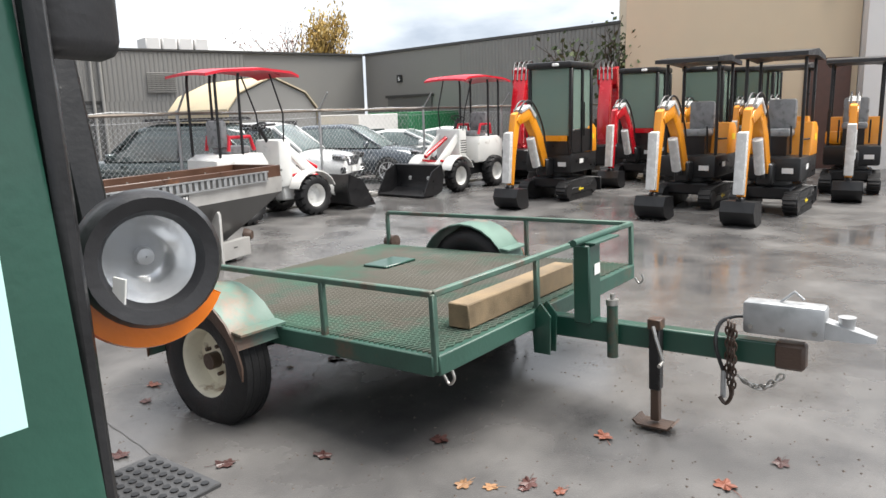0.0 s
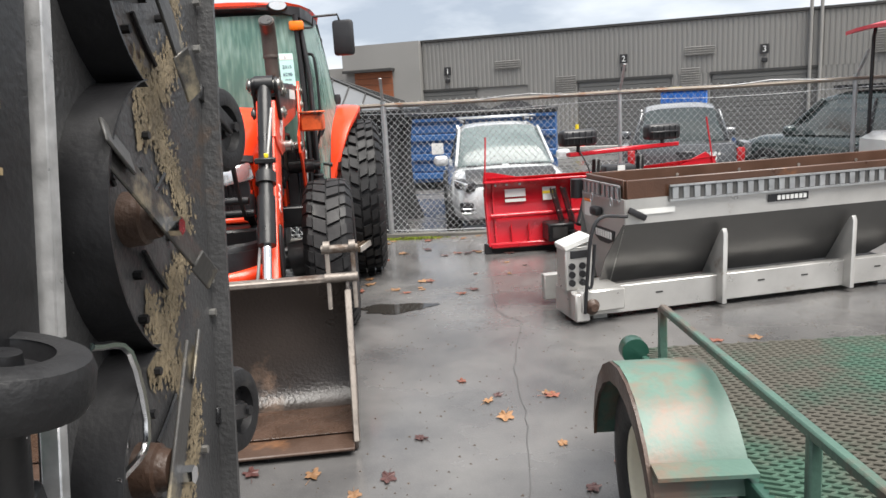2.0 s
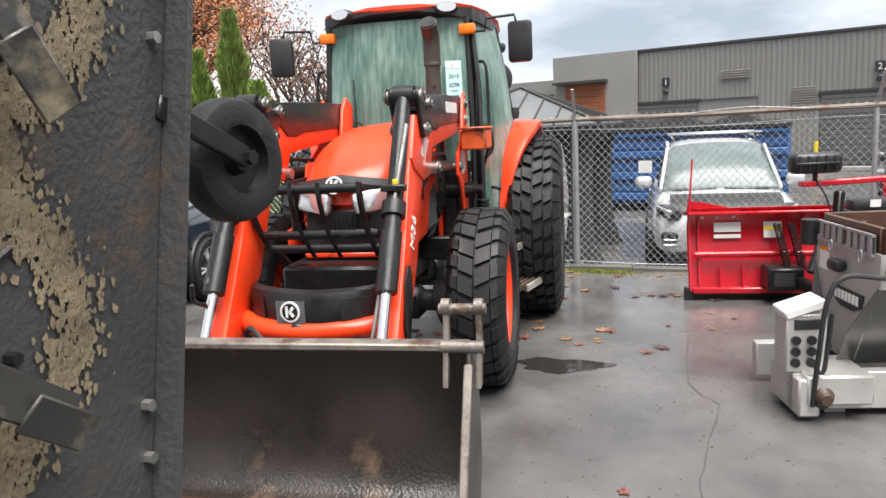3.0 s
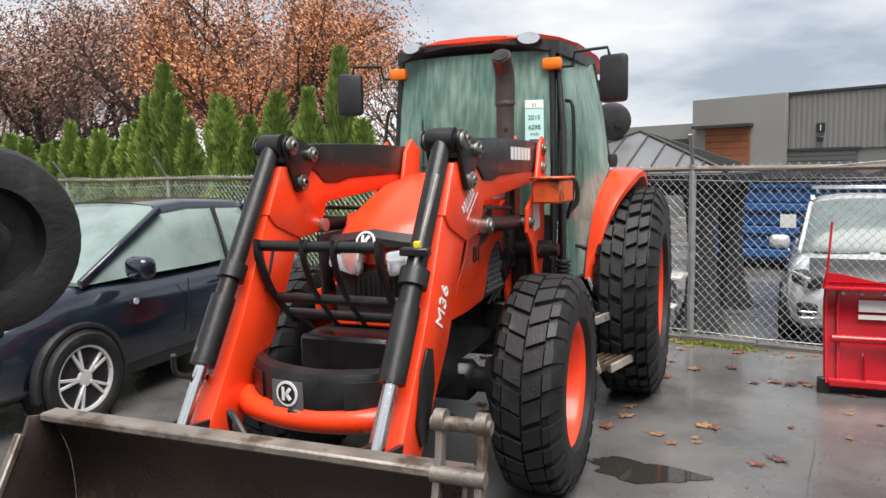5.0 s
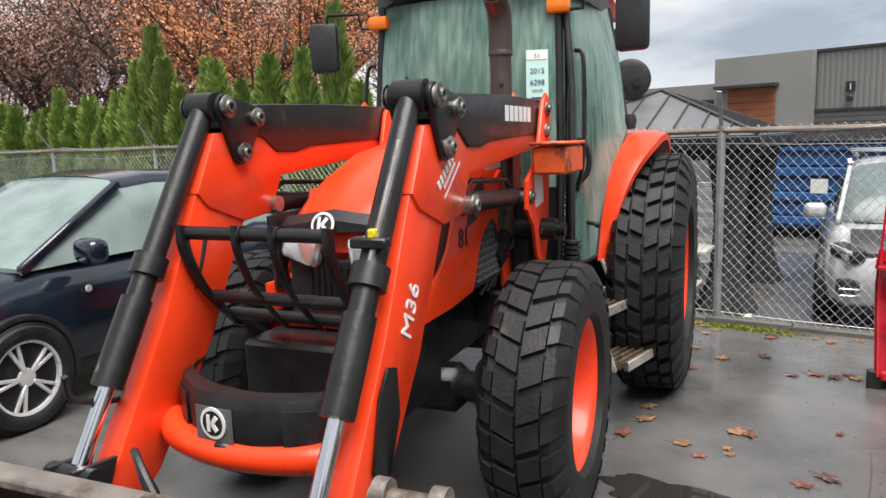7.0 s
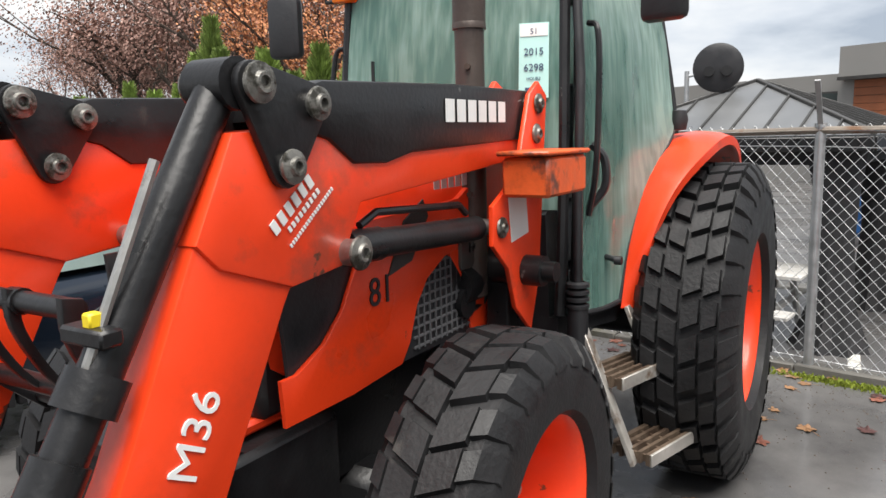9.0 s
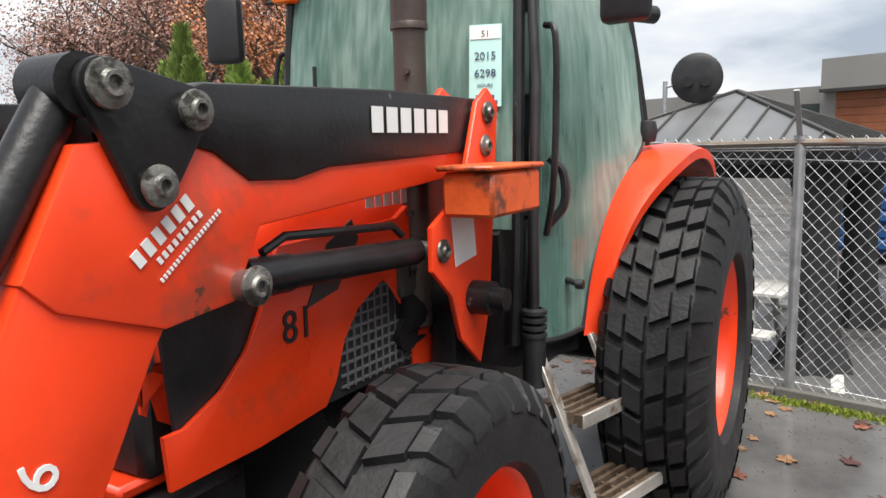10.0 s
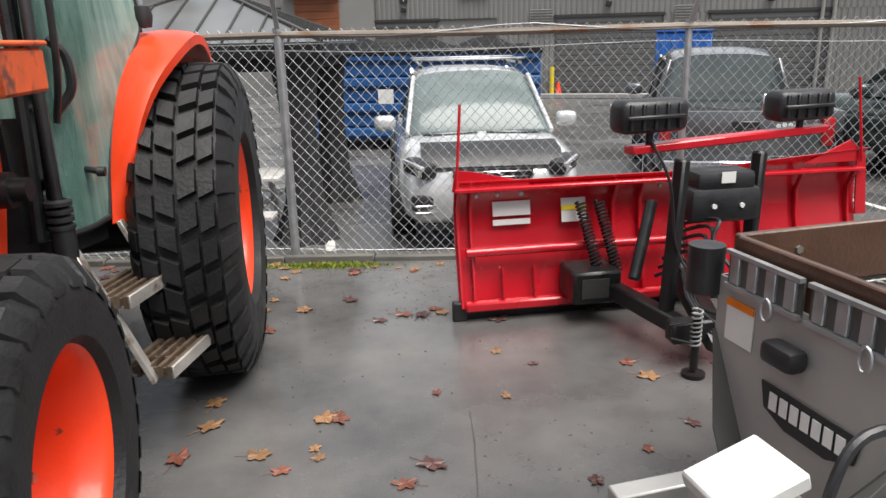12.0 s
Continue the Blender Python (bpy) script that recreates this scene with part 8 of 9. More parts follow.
def skip():
    b = thing("blue_skip", "large blue steel roll-off waste skip", "skip", pose(-14.4, 11.95, -DROP, 0, 0, 44) @ Matrix.Scale(1.14, 4))
    BLUE = surface("blue_skip_paint", (0.015, 0.085, 0.25), 0.45, var=0.2, scale=1.5, dirt=(0.09, 0.07, 0.06), dirt_amount=0.25, bump=0.1)
    one("body", slab, BLUE, b, (-1.0, 0.05, 0.15), (2.9, 2.2, 1.5), 0.01)
    for z in (0.22, 0.62, 1.02, 1.42):
        one("side_rib", slab, BLUE, b, (-1.0, -0.06, z), (2.9, 0.045, z + 0.14), 0.02)
    for z in (0.45, 0.85, 1.25):
        one("side_recess", slab, BLUE, b, (-0.98, 0.0, z - 0.05), (2.88, 0.048, z + 0.1))
    one("rim", slab, BLACK, b, (-1.03, -0.08, 1.5), (2.93, 2.25, 1.6), 0.02)
    one("side_notice", slab, PAPER, b, (0.3, -0.064, 0.75), (0.55, -0.061, 0.98))
    for x in (0.2, 2.4):
        one("roller", rod, BLACK, b, (x, 0.2, 0.12), (x, 2.0, 0.12), 0.12)
    p = thing("waste_heap", "flattened dark tarpaulin over the skip", "tarpaulin", pose(-14.4, 11.95, -DROP, 0, 0, 44) @ Matrix.Scale(1.14, 4))
    bm = BM()
    rings = []
    for i in range(12):
        x = -0.8 + i * 0.32
        rings.append([bm.verts.new((x, 0.1 + 0.4 * j, 1.60 + (0.22 * math.sin(i * 0.9) ** 2 * math.sin(math.pi * j / 5)))) for j in range(6)])
    skin(bm, rings, cap=False, closed=False)
    r = bmesh.ops.solidify(bm, geom=bm.faces[:], thickness=0.02)
    part("sheet", bm, DARK_FABRIC, p)


skip()


def picnic_table():
    t = thing("picnic_table", "weathered pale timber picnic table", "table", pose(-9.9, 7.1, -DROP, 0, 0, 50))
    GREYWOOD = surface("silvered_timber", (0.42, 0.41, 0.39), 0.7, var=0.2, scale=6, bump=0.3)
    for k in range(5):
        one("top_board", slab, GREYWOOD, t, (-0.8, -0.36 + k * 0.145, 0.72), (0.8, -0.36 + k * 0.145 + 0.135, 0.755), 0.005)
    for y in (-0.72, 0.62):
        for k in range(2):
            one("seat_board", slab, GREYWOOD, t, (-0.8, y + k * 0.13, 0.43), (0.8, y + k * 0.13 + 0.12, 0.465), 0.005)
    for x in (-0.55, 0.55):
        one("cross_brace", slab, GREYWOOD, t, (x - 0.02, -0.72, 0.38), (x + 0.02, 0.88, 0.43))
        one("leg", beam, GREYWOOD, t, (x, -0.6, 0.0), (x, -0.2, 0.72), 0.04, 0.09)
        one("leg", beam, GREYWOOD, t, (x, 0.7, 0.0), (x, 0.3, 0.72), 0.04, 0.09)


picnic_table()


def shelter():
    t = thing("fabric_shelter", "beige fabric garage shelter with a grey front", "shelter", FAR @ pose(15.2, 9.8, 0, 0, 0, -12) @ Matrix.Scale(1.1, 4))
    TAN = surface("beige_fabric", (0.52, 0.44, 0.30), 0.65, var=0.08, scale=1.5, bump=0.15)
    prof = [(-1.5, 0), (-1.5, 2.0), (-1.1, 2.5), (0, 2.98), (1.1, 2.5), (1.5, 2.0), (1.5, 0)]
    bm = BM()
    rings = []
    for x, z in prof:
        rings.append([bm.verts.new((x + (0.0), 0.0, z)), bm.verts.new((x, 5.5, z)), bm.verts.new((x * 0.985, 5.5, z * 0.985)), bm.verts.new((x * 0.985, 0.0, z * 0.985))])
    skin(bm, rings)
    bmesh.ops.recalc_face_normals(bm, faces=bm.faces)
    part("cover", bm, TAN, t)
    bm = BM()
    prism(bm, [(x * 0.96, z * 0.97) for x, z in prof], 0.06, 0.1)
    part("front_panel", bm, GREY_SMOOTH, t, "grey front panel")
    one("front_window", slab, DARK_TRIM, t, (-0.6, 0.04, 1.1), (0.75, 0.058, 1.6))
    s = thing("green_container", "green corrugated steel container beyond the fence", "container", FAR @ pose(21.0, 9.0, 0))
    GRN = surface("green_container_paint", (0.015, 0.16, 0.06), 0.45, var=0.15)
    one("body", slab, GRN, s, (0, 0, 0), (4, 2.3, 1.95), 0.01)
    for k in range(26):
        one("corrugation", slab, GRN, s, (0.05 + k * 0.15, -0.03, 0.1), (0.12 + k * 0.15, -0.003, 1.85))
    w = thing("site_cabin", "low white site cabin", "cabin", FAR @ pose(18.7, 9.4, 0))
    one("wall", slab, WHITE_WALL, w, (0, 0, 0), (2.1, 2.4, 1.9), 0.02)
    one("window", slab, CAR_GLASS, w, (0.5, -0.02, 0.95), (1.3, -0.003, 1.35))
    b = thing("bollard", "yellow steel bollard by the warehouse door", "bollard", pose(-20.5, 24.0, -DROP))
    one("tube", rod, YELLOW, b, (0, 0, 0), (0, 0, 0.95), 0.08)
    cn = thing("traffic_cone", "orange traffic cone with white band", "cone", pose(-19.5, 23.2, -DROP))
    one("cone", cyl, ORANGE, cn, 0.15, 0.5, at(0, 0, 0.27), 20, 0.03)
    one("cone_base", slab, ORANGE, cn, (-0.19, -0.19, 0), (0.19, 0.19, 0.03), 0.005)
    kb = BM()
    slab(kb, (-3.0, -1.7, 0), (16, -1.5, 0.14), 0.02)
    solid("kerb_warehouse", kb, CONCRETE, "pale concrete kerb before the warehouse", "kerb", WALL_W, kind="structure")


shelter()

# painted parking lines beyond the fence
for x in (0.15, 3.0, 6.6, 9.9, 12.9):
    bm = BM()
    slab(bm, (-0.05, 0.2, 0.0), (0.05, 4.8, 0.004))
    solid("parking_line", bm, surface("worn_line_paint", (0.55, 0.54, 0.50), 0.6, var=0.3, scale=9, dirt=(0.12, 0.12, 0.12), dirt_amount=0.5), "worn white parking line on the asphalt", "road marking", FAR @ pose(x, 0.9, 0, 0, 0, 12), kind="structure", smooth=0)

# ---- planting ----
CEDAR = surface("cedar_foliage", (0.18, 0.26, 0.05), 0.7, var=0.6, scale=9, bump=0.0, rand=0.2)
# Deep green core tone: the crown's inner shade put into the colour.
CEDAR_SHADE = surface("cedar_core_shade", (0.035, 0.075, 0.016), 0.9, var=0.3, bump=0)
BARK = surface("bark", (0.06, 0.045, 0.035), 0.85, var=0.4, scale=8, bump=0.5)
RNG = random.Random(7)


def cedar_meshes(seed):
    r = random.Random(seed)
    verts, faces = [], []
    H, W = 3.0, 0.36
    for i in range(6500):
        h = r.random() ** 0.85
        z = 0.05 + h * (H - 0.05)
        lobe = 1 + 0.22 * math.sin(z * 5 + seed) + 0.15 * math.sin(z * 11)
        rad = W * lobe * (1 - h) ** 0.72 * (0.35 + 0.65 * min(1, h * 6)) * (0.72 + 0.36 * r.random()) + 0.015
        a = r.random() * math.tau
        p = V((rad * math.cos(a), rad * math.sin(a), z))
        out = V((math.cos(a), math.sin(a), 1.3 + r.random())).normalized()
        side = out.cross(V((r.uniform(-1, 1), r.uniform(-1, 1), r.uniform(-1, 1)))).normalized()
        L, w = r.uniform(0.05, 0.14), r.uniform(0.008, 0.022)
        k = len(verts)
        verts.extend([tuple(p - side * w), tuple(p + side * w), tuple(p + out * L + side * w * 0.4), tuple(p + out * L * 1.15)])
        faces.append((k, k + 1, k + 2, k + 3))
    me = bpy.data.meshes.new("crown")
    me.from_pydata(verts, [], faces)
    me.materials.append(CEDAR)
    # solid dark cone behind the sprays stands in for the shade between them
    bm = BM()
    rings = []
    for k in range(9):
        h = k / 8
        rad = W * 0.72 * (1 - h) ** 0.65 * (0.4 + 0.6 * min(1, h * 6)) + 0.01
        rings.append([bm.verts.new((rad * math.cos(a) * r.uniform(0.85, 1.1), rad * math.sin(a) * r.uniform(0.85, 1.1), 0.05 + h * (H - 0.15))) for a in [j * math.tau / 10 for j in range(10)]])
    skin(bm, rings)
    core = finish("inner_foliage", bm, CEDAR_SHADE)
    bm = BM()
    rod(bm, (0, 0, 0), (0, 0, 1.2), 0.05, 8, 0.03)
    trunk = finish("trunk", bm, BARK)
    return me, core, trunk


CEDARS = [cedar_meshes(s) for s in (1, 2, 3)]
heights = {-5.1: 2.5, -5.6: 3.6, -6.25: 3.05, -6.8: 3.0, -7.15: 2.85, -7.6: 2.7, -8.1: 3.0, -8.45: 3.1, -8.95: 2.7, -9.3: 3.15, -9.62: 3.7, -10.0: 3.15, -10.4: 2.75, -10.75: 2.7, -11.25: 2.45, -11.7: 2.65, -12.1: 2.5, -12.6: 2.85, -13.1: 2.5, -13.6: 2.45, -14.2: 2.6, -14.9: 2.7, -15.6: 2.5, -16.4: 2.8, -17.2: 2.6, -18.0: 2.9, -19.0: 2.7, -20.0: 3.0}
for i, (x, h) in enumerate(heights.items()):
    me, core, trunk = CEDARS[i % 3]
    wide = 1.15 + 0.3 * RNG.random()
    t = thing("cedar_tree", "clipped green pyramidal cedar in a hedge row" if i != 0 else "tallest green pyramidal cedar at the hedge end", "tree", FAR @ pose(x, 1.45 + 0.15 * RNG.uniform(-1, 1), 0, 0, 0, RNG.uniform(0, 360)), group="cedar hedge")
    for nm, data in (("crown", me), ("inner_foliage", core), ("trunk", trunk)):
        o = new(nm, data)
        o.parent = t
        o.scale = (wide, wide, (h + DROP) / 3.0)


def broadleaf(seed, H, leaves, leaf_mat, spread=0.55, leaf=0.16, branch_levels=4):
    """Tapered trunk, forking limbs, and many small separate leaves round the twig ends."""
    r = random.Random(seed)
    bm = BM()
    tips = []
    def grow(p, d, L, rad, level):
        q = p + d * L
        rod(bm, p, q, rad, 7 if level < 2 else 5, rad * 0.68)
        if level >= 1:
            tips.append((q, level))
            tips.append(((p + q) / 2, level))
        if level == branch_levels:
            return
        for k in range(r.choice((2, 3, 3)) if level else 7):
            nd = (d + V((r.uniform(-1, 1), r.uniform(-1, 1), r.uniform(-0.3, 0.6))) * (spread + (0.45 if level == 0 else 0.12 * level))).normalized()
            grow(p + d * L * r.uniform(0.45, 1.0), nd, L * r.uniform(0.68, 0.92), rad * 0.56, level + 1)
    grow(V((0, 0, 0)), V((0, 0, 1)), H * 0.26, H * 0.02, 0)
    trunk = finish("trunk", bm, BARK)
    ends = [q for q, l in tips if l >= 1]
    verts, faces = [], []
    for i in range(leaves):
        p = r.choice(ends) + V((r.gauss(0, 1), r.gauss(0, 1), r.gauss(0, 0.9))) * H * 0.038
        n = V((r.uniform(-1, 1), r.uniform(-1, 1), r.uniform(-1, 1))).normalized()
        u = n.orthogonal().normalized()
        w = n.cross(u)
        s = leaf * r.uniform(0.5, 1.2)
        k = len(verts)
        verts.extend([tuple(p - u * s), tuple(p - w * s * 0.55), tuple(p + u * s), tuple(p + w * s * 0.55)])
        faces.append((k, k + 1, k + 2, k + 3))
    me = bpy.data.meshes.new("crown")
    me.from_pydata(verts, [], faces)
    me.materials.append(leaf_mat)
    return trunk, me


def leaf_material(name, a, b, c):
    m = bpy.data.materials.new(name)
    m.use_nodes = True
    nt = m.node_tree
    bs = nt.nodes["Principled BSDF"]
    geo = nt.nodes.new("ShaderNodeNewGeometry")
    rp = nt.nodes.new("ShaderNodeValToRGB")
    e = rp.color_ramp.elements
    e[0].position, e[0].color = 0.0, (*a, 1)
    e[1].position, e[1].color = 1.0, (*c, 1)
    e.new(0.5).color = (*b, 1)
    nt.links.new(geo.outputs["Random Per Island"], rp.inputs[0])
    nt.links.new(rp.outputs[0], bs.inputs["Base Color"])
    bs.inputs["Roughness"].default_value = 0.65
    return m


RUSSET = leaf_material("russet_leaves", (0.16, 0.075, 0.058), (0.26, 0.14, 0.11), (0.36, 0.235, 0.19))
COPPER = leaf_material("copper_leaves", (0.28, 0.09, 0.04), (0.43, 0.16, 0.06), (0.50, 0.23, 0.10))
GOLDEN = leaf_material("golden_leaves", (0.36, 0.24, 0.06), (0.45, 0.30, 0.08), (0.33, 0.25, 0.10))
OLIVE = leaf_material("olive_leaves", (0.03, 0.05, 0.015), (0.05, 0.08, 0.025), (0.07, 0.09, 0.03))
russet = broadleaf(3, 9.0, 24000, RUSSET, leaf=0.042)
copper = broadleaf(5, 8.5, 22000, COPPER, leaf=0.042)
sparse = broadleaf(8, 7.5, 1800, RUSSET, leaf=0.07)
golden = broadleaf(11, 8.0, 2600, GOLDEN, spread=0.3, leaf=0.16)
shrub = broadleaf(13, 4.6, 5000, OLIVE, leaf=0.11)
SITES = (
    (russet, "tall russet autumn tree behind the hedge", -24.5, 8.0, 1.1), (russet, "tall russet autumn tree behind the hedge", -19.0, 8.5, 1.15),
    (copper, "copper-leaved autumn tree behind the hedge", -14.0, 8.0, 0.95), (copper, "copper-leaved autumn tree behind the hedge", -17.5, 14.5, 1.1),
    (russet, "tall russet autumn tree behind the hedge", -29.0, 13.0, 1.15), (sparse, "nearly bare autumn tree behind the tractor", -13.2, 15.0, 0.9),
    (sparse, "nearly bare autumn tree behind the tractor", -10.8, 15.0, 0.72), (russet, "tall russet autumn tree behind the hedge", -35.0, 12.0, 1.05),
    (shrub, "dense olive-green shrub at the hedge end", -19.5, 3.6, 0.85), (shrub, "dense olive-green shrub at the hedge end", -22.5, 3.4, 1.0), (russet, "tall russet autumn tree behind the hedge", -22.0, 16.0, 1.1))
for i, ((trunk, crown), label, x, y, s) in enumerate(SITES):
    t = thing("autumn_tree" if "shrub" not in label else "shrub", label, "tree" if "shrub" not in label else "shrub", FAR @ pose(x, y, 0, 0, 0, 67 * i))
    s *= 1.3 if "shrub" not in label else 1.0
    t.scale = (s, s, s)
    for nm, data in (("trunk", trunk), ("crown", crown)):
        o = new(nm, data)
        o.parent = t
t = thing("golden_tree", "thin golden-leaved tree behind the warehouse", "tree", pose(-8.7, 56, 0) @ Matrix.Diagonal((0.75, 0.75, 1.5, 1)))
for nm, data in (("trunk", golden[0]), ("crown", golden[1])):
    o = new(nm, data)
    o.parent = t
t = thing("bare_tree", "nearly bare tree behind the warehouse", "tree", pose(-11.2, 56, 0, 0, 0, 80) @ Matrix.Scale(1.3, 4))
for nm, data in (("trunk", sparse[0]), ("crown", sparse[1])):
    o = new(nm, data)
    o.parent = t
yt = broadleaf(21, 5.2, 900, OLIVE, spread=0.4, leaf=0.09)
t = thing("young_tree", "thin young tree beside the beige building", "tree", pose(4.1, 19.6, 0))
for nm, data in (("trunk", yt[0]), ("crown", yt[1])):
    o = new(nm, data)
    o.parent = t


# ---- mini excavators ----
AMBER_PAINT = surface("amber_yellow_paint", (0.72, 0.27, 0.012), 0.32, var=0.08, scale=3, bump=0.03, clear=0.2)
WRAP = surface("clear_plastic_wrap", (0.55, 0.55, 0.54), 0.25, var=0.15, scale=12, bump=0.6)
SEAT = surface("wrapped_seat_vinyl", (0.22, 0.225, 0.23), 0.3, var=0.3, scale=10, bump=0.4)
EX_GLASS = glass("green_cab_glass", (0.35, 0.46, 0.40), 0.1, 1.0, 0.6)


def excavator(m, paint, cab, label, group="mini excavators"):
    e = thing("mini_excavator", label, "excavator", m, group=group)
    # tracks
    for s in (1, -1):
        tr = new("track")
        tr.parent = e
        y = 0.38 * s
        prof = [(0.62, 0.10), (0.70, 0.20), (0.62, 0.33), (0.3, 0.36), (-0.3, 0.36), (-0.62, 0.33), (-0.70, 0.20), (-0.62, 0.10), (-0.45, 0.0), (0.45, 0.0)]
        bm = BM()
        prism(bm, prof, y - 0.095, y + 0.095, bevel=0.012)
        part("belt", bm, RUBBER, tr)
        per = [V((x, 0, z)) for x, z in prof]
        bm = BM()
        for a, b in zip(per, per[1:] + per[:1]):
            n = max(1, int((b - a).length / 0.09))
            for k in range(n):
                p = a + (b - a) * (k + 0.5) / n
                d = (b - a).normalized()
                mm = Matrix.Translation((p.x, y, p.z)) @ Matrix.Rotation(-math.atan2(d.z, d.x), 4, "Y")
                box(bm, (0.045, 0.2, 0.03), mm, 0.005)
        tagged(part("track_lugs", bm, RUBBER, tr), kind="stuff")
        one("side_frame", box, BLACK, tr, (1.0, 0.03, 0.12), at(0, y + 0.1 * s, 0.18), 0.02)
        for x in (-0.55, 0.55):
            one("sprocket", cyl, BLACK, tr, 0.12, 0.03, at(x, y + 0.1 * s, 0.19, 90, 0, 0), 16)
        bm = BM()
        box(bm, (0.14, 0.003, 0.03), at(0.02, y + 0.117 * s, 0.19))
        prism(bm, [(0.08, 0.15), (0.16, 0.19), (0.08, 0.23)], y + 0.116 * s, y + 0.119 * s)
        part("arrow_mark", bm, YELLOW, tr)
    one("undercarriage", slab, BLACK, e, (-0.4, -0.35, 0.22), (0.4, 0.35, 0.42), 0.03)
    one("slew_ring", cyl, BLACK, e, 0.27, 0.1, at(0, 0, 0.45), 24)
    bl = new("dozer_blade")
    bl.parent = e
    one("blade_plate", slab, BLACK, bl, (-0.98, -0.46, 0.06), (-0.94, 0.46, 0.32), 0.01)
    for y in (-0.25, 0.25):
        one("blade_arm", beam, BLACK, bl, (-0.95, y, 0.16), (-0.4, y, 0.28), 0.05, 0.07)
    # house
    bm = BM()
    slab(bm, (-0.72, -0.46, 0.5), (0.42, 0.46, 0.86), 0.04, 2)
    part("turret_base", bm, BLACK, e)
    bm = BM()
    prism(bm, [(-0.74, 0.84), (-0.72, 1.28), (-0.6, 1.36), (-0.28, 1.36), (-0.22, 0.84)], -0.46, 0.46, bevel=0.04)
    part("engine_cover", bm, paint, e)
    one("side_cover", slab, paint, e, (-0.2, -0.46, 0.87), (0.1, -0.2, 1.1), 0.03, 2)
    one("side_mark", slab, YELLOW, e, (-0.6, 0.462, 1.08), (-0.42, 0.466, 1.18))
    one("side_label", slab, WHITE_DECAL, e, (-0.1, 0.462, 0.66), (0.06, 0.466, 0.74))
    one("side_label", slab, WHITE_DECAL, e, (0.422, 0.2, 0.62), (0.426, 0.36, 0.7))
    if cab:
        c = new("cab")
        c.parent = e
        tagged(c, "black-framed glazed cab")
        corners = [(0.44, 0.1, 0.44), (0.44, 0.1, 0.44)]
        x0, x1, y0, y1, z0, z1 = -0.42, 0.44, -0.36, 0.46, 0.86, 2.36
        for x in (x0, x1):
            for y in (y0, y1):
                one("frame_post", beam, BLACK, c, (x, y, z0), (x * 0.97, y, z1), 0.07, 0.07, 0.015)
        one("mid_post", beam, BLACK, c, (-0.02, y1, z0), (-0.02, y1, z1), 0.05, 0.06)
        one("cab_roof", slab, BLACK, c, (x0 - 0.05, y0 - 0.04, z1), (x1 + 0.08, y1 + 0.04, z1 + 0.12), 0.04, 2)
        one("lower_front", slab, BLACK, c, (x1 - 0.03, y0, z0 - 0.02), (x1 + 0.01, y1, z0 + 0.22))
        one("paint_band", slab, paint, c, (x1 + 0.012, y0 + 0.06, z0 + 0.22), (x1 + 0.026, y1 - 0.06, z0 + 0.32))
        one("lower_door", slab, BLACK, c, (x0, y1 - 0.03, z0), (x1, y1 + 0.008, z0 + 0.42), 0.01)
        one("windscreen", slab, EX_GLASS, c, (x1 - 0.012, y0 + 0.04, z0 + 0.32), (x1 - 0.004, y1 - 0.04, z1))
        one("side_pane", slab, EX_GLASS, c, (0.02, y1 - 0.01, z0 + 0.43), (x1 - 0.05, y1 - 0.002, z1 - 0.02))
        one("side_pane", slab, EX_GLASS, c, (x0 + 0.04, y1 - 0.01, z0 + 0.43), (-0.06, y1 - 0.002, z1 - 0.02))
        one("far_pane", slab, EX_GLASS, c, (x0 + 0.04, y0, z0 + 0.3), (x1 - 0.05, y0 + 0.008, z1 - 0.02))
        one("rear_pane", slab, EX_GLASS, c, (x0, y0 + 0.05, z0 + 0.5), (x0 + 0.008, y1 - 0.05, z1 - 0.02))
        one("door_rail", rod, BLACK, c, (-0.05, y1 + 0.04, z0 + 0.3), (-0.05, y1 + 0.04, z0 + 0.9), 0.012)
        one("roof_lamp", box, WHITE_DECAL, c, (0.05, 0.12, 0.05), at(x1 + 0.09, 0.2, z1 + 0.06), 0.01)
        for y in (-0.12, 0.18):
            bm = BM()
            prism(bm, [(0.0, 0.0), (0.12, 0.02), (0.06, 0.3), (0.0, 0.36)], -0.09, 0.09, at(0.2, y, 1.05), 0.03)
            part("wrapped_lever", bm, WRAP, c)
    else:
        c = new("canopy")
        c.parent = e
        tagged(c, "black canopy on four thin posts")
        for x, y in ((-0.5, -0.4), (-0.5, 0.4), (0.3, -0.4), (0.3, 0.42)):
            one("canopy_post", beam, BLACK, c, (x, y, 0.86), (x, y, 2.32), 0.045, 0.045, 0.008)
        bm = BM()
        loft(bm, [[(-0.68, y, 2.32 - 0.03 * (abs(y) > 0.4)) for y in (-0.5, -0.25, 0, 0.25, 0.5)] + [(-0.68, y, 2.40 - 0.04 * (abs(y) > 0.4)) for y in (0.5, 0.25, 0, -0.25, -0.5)], [(0.0, y, 2.34) for y in (-0.52, -0.25, 0, 0.25, 0.52)] + [(0.0, y, 2.44) for y in (0.52, 0.25, 0, -0.25, -0.52)], [(0.62, y, 2.32) for y in (-0.5, -0.25, 0, 0.25, 0.5)] + [(0.62, y, 2.38) for y in (0.5, 0.25, 0, -0.25, -0.5)]])
        bmesh.ops.recalc_face_normals(bm, faces=bm.faces)
        part("canopy_roof", bm, BLACK_PLASTIC, c)
        for y in (-0.42, 0.42):
            one("guard_rail", pipe, BLACK, c, [(-0.5, y, 1.1), (0.3, y, 1.12), (0.3, y, 1.5)], 0.015)
    st = new("seat")
    st.parent = e
    tagged(st, "grey seat in clear plastic wrap")
    bm = BM()
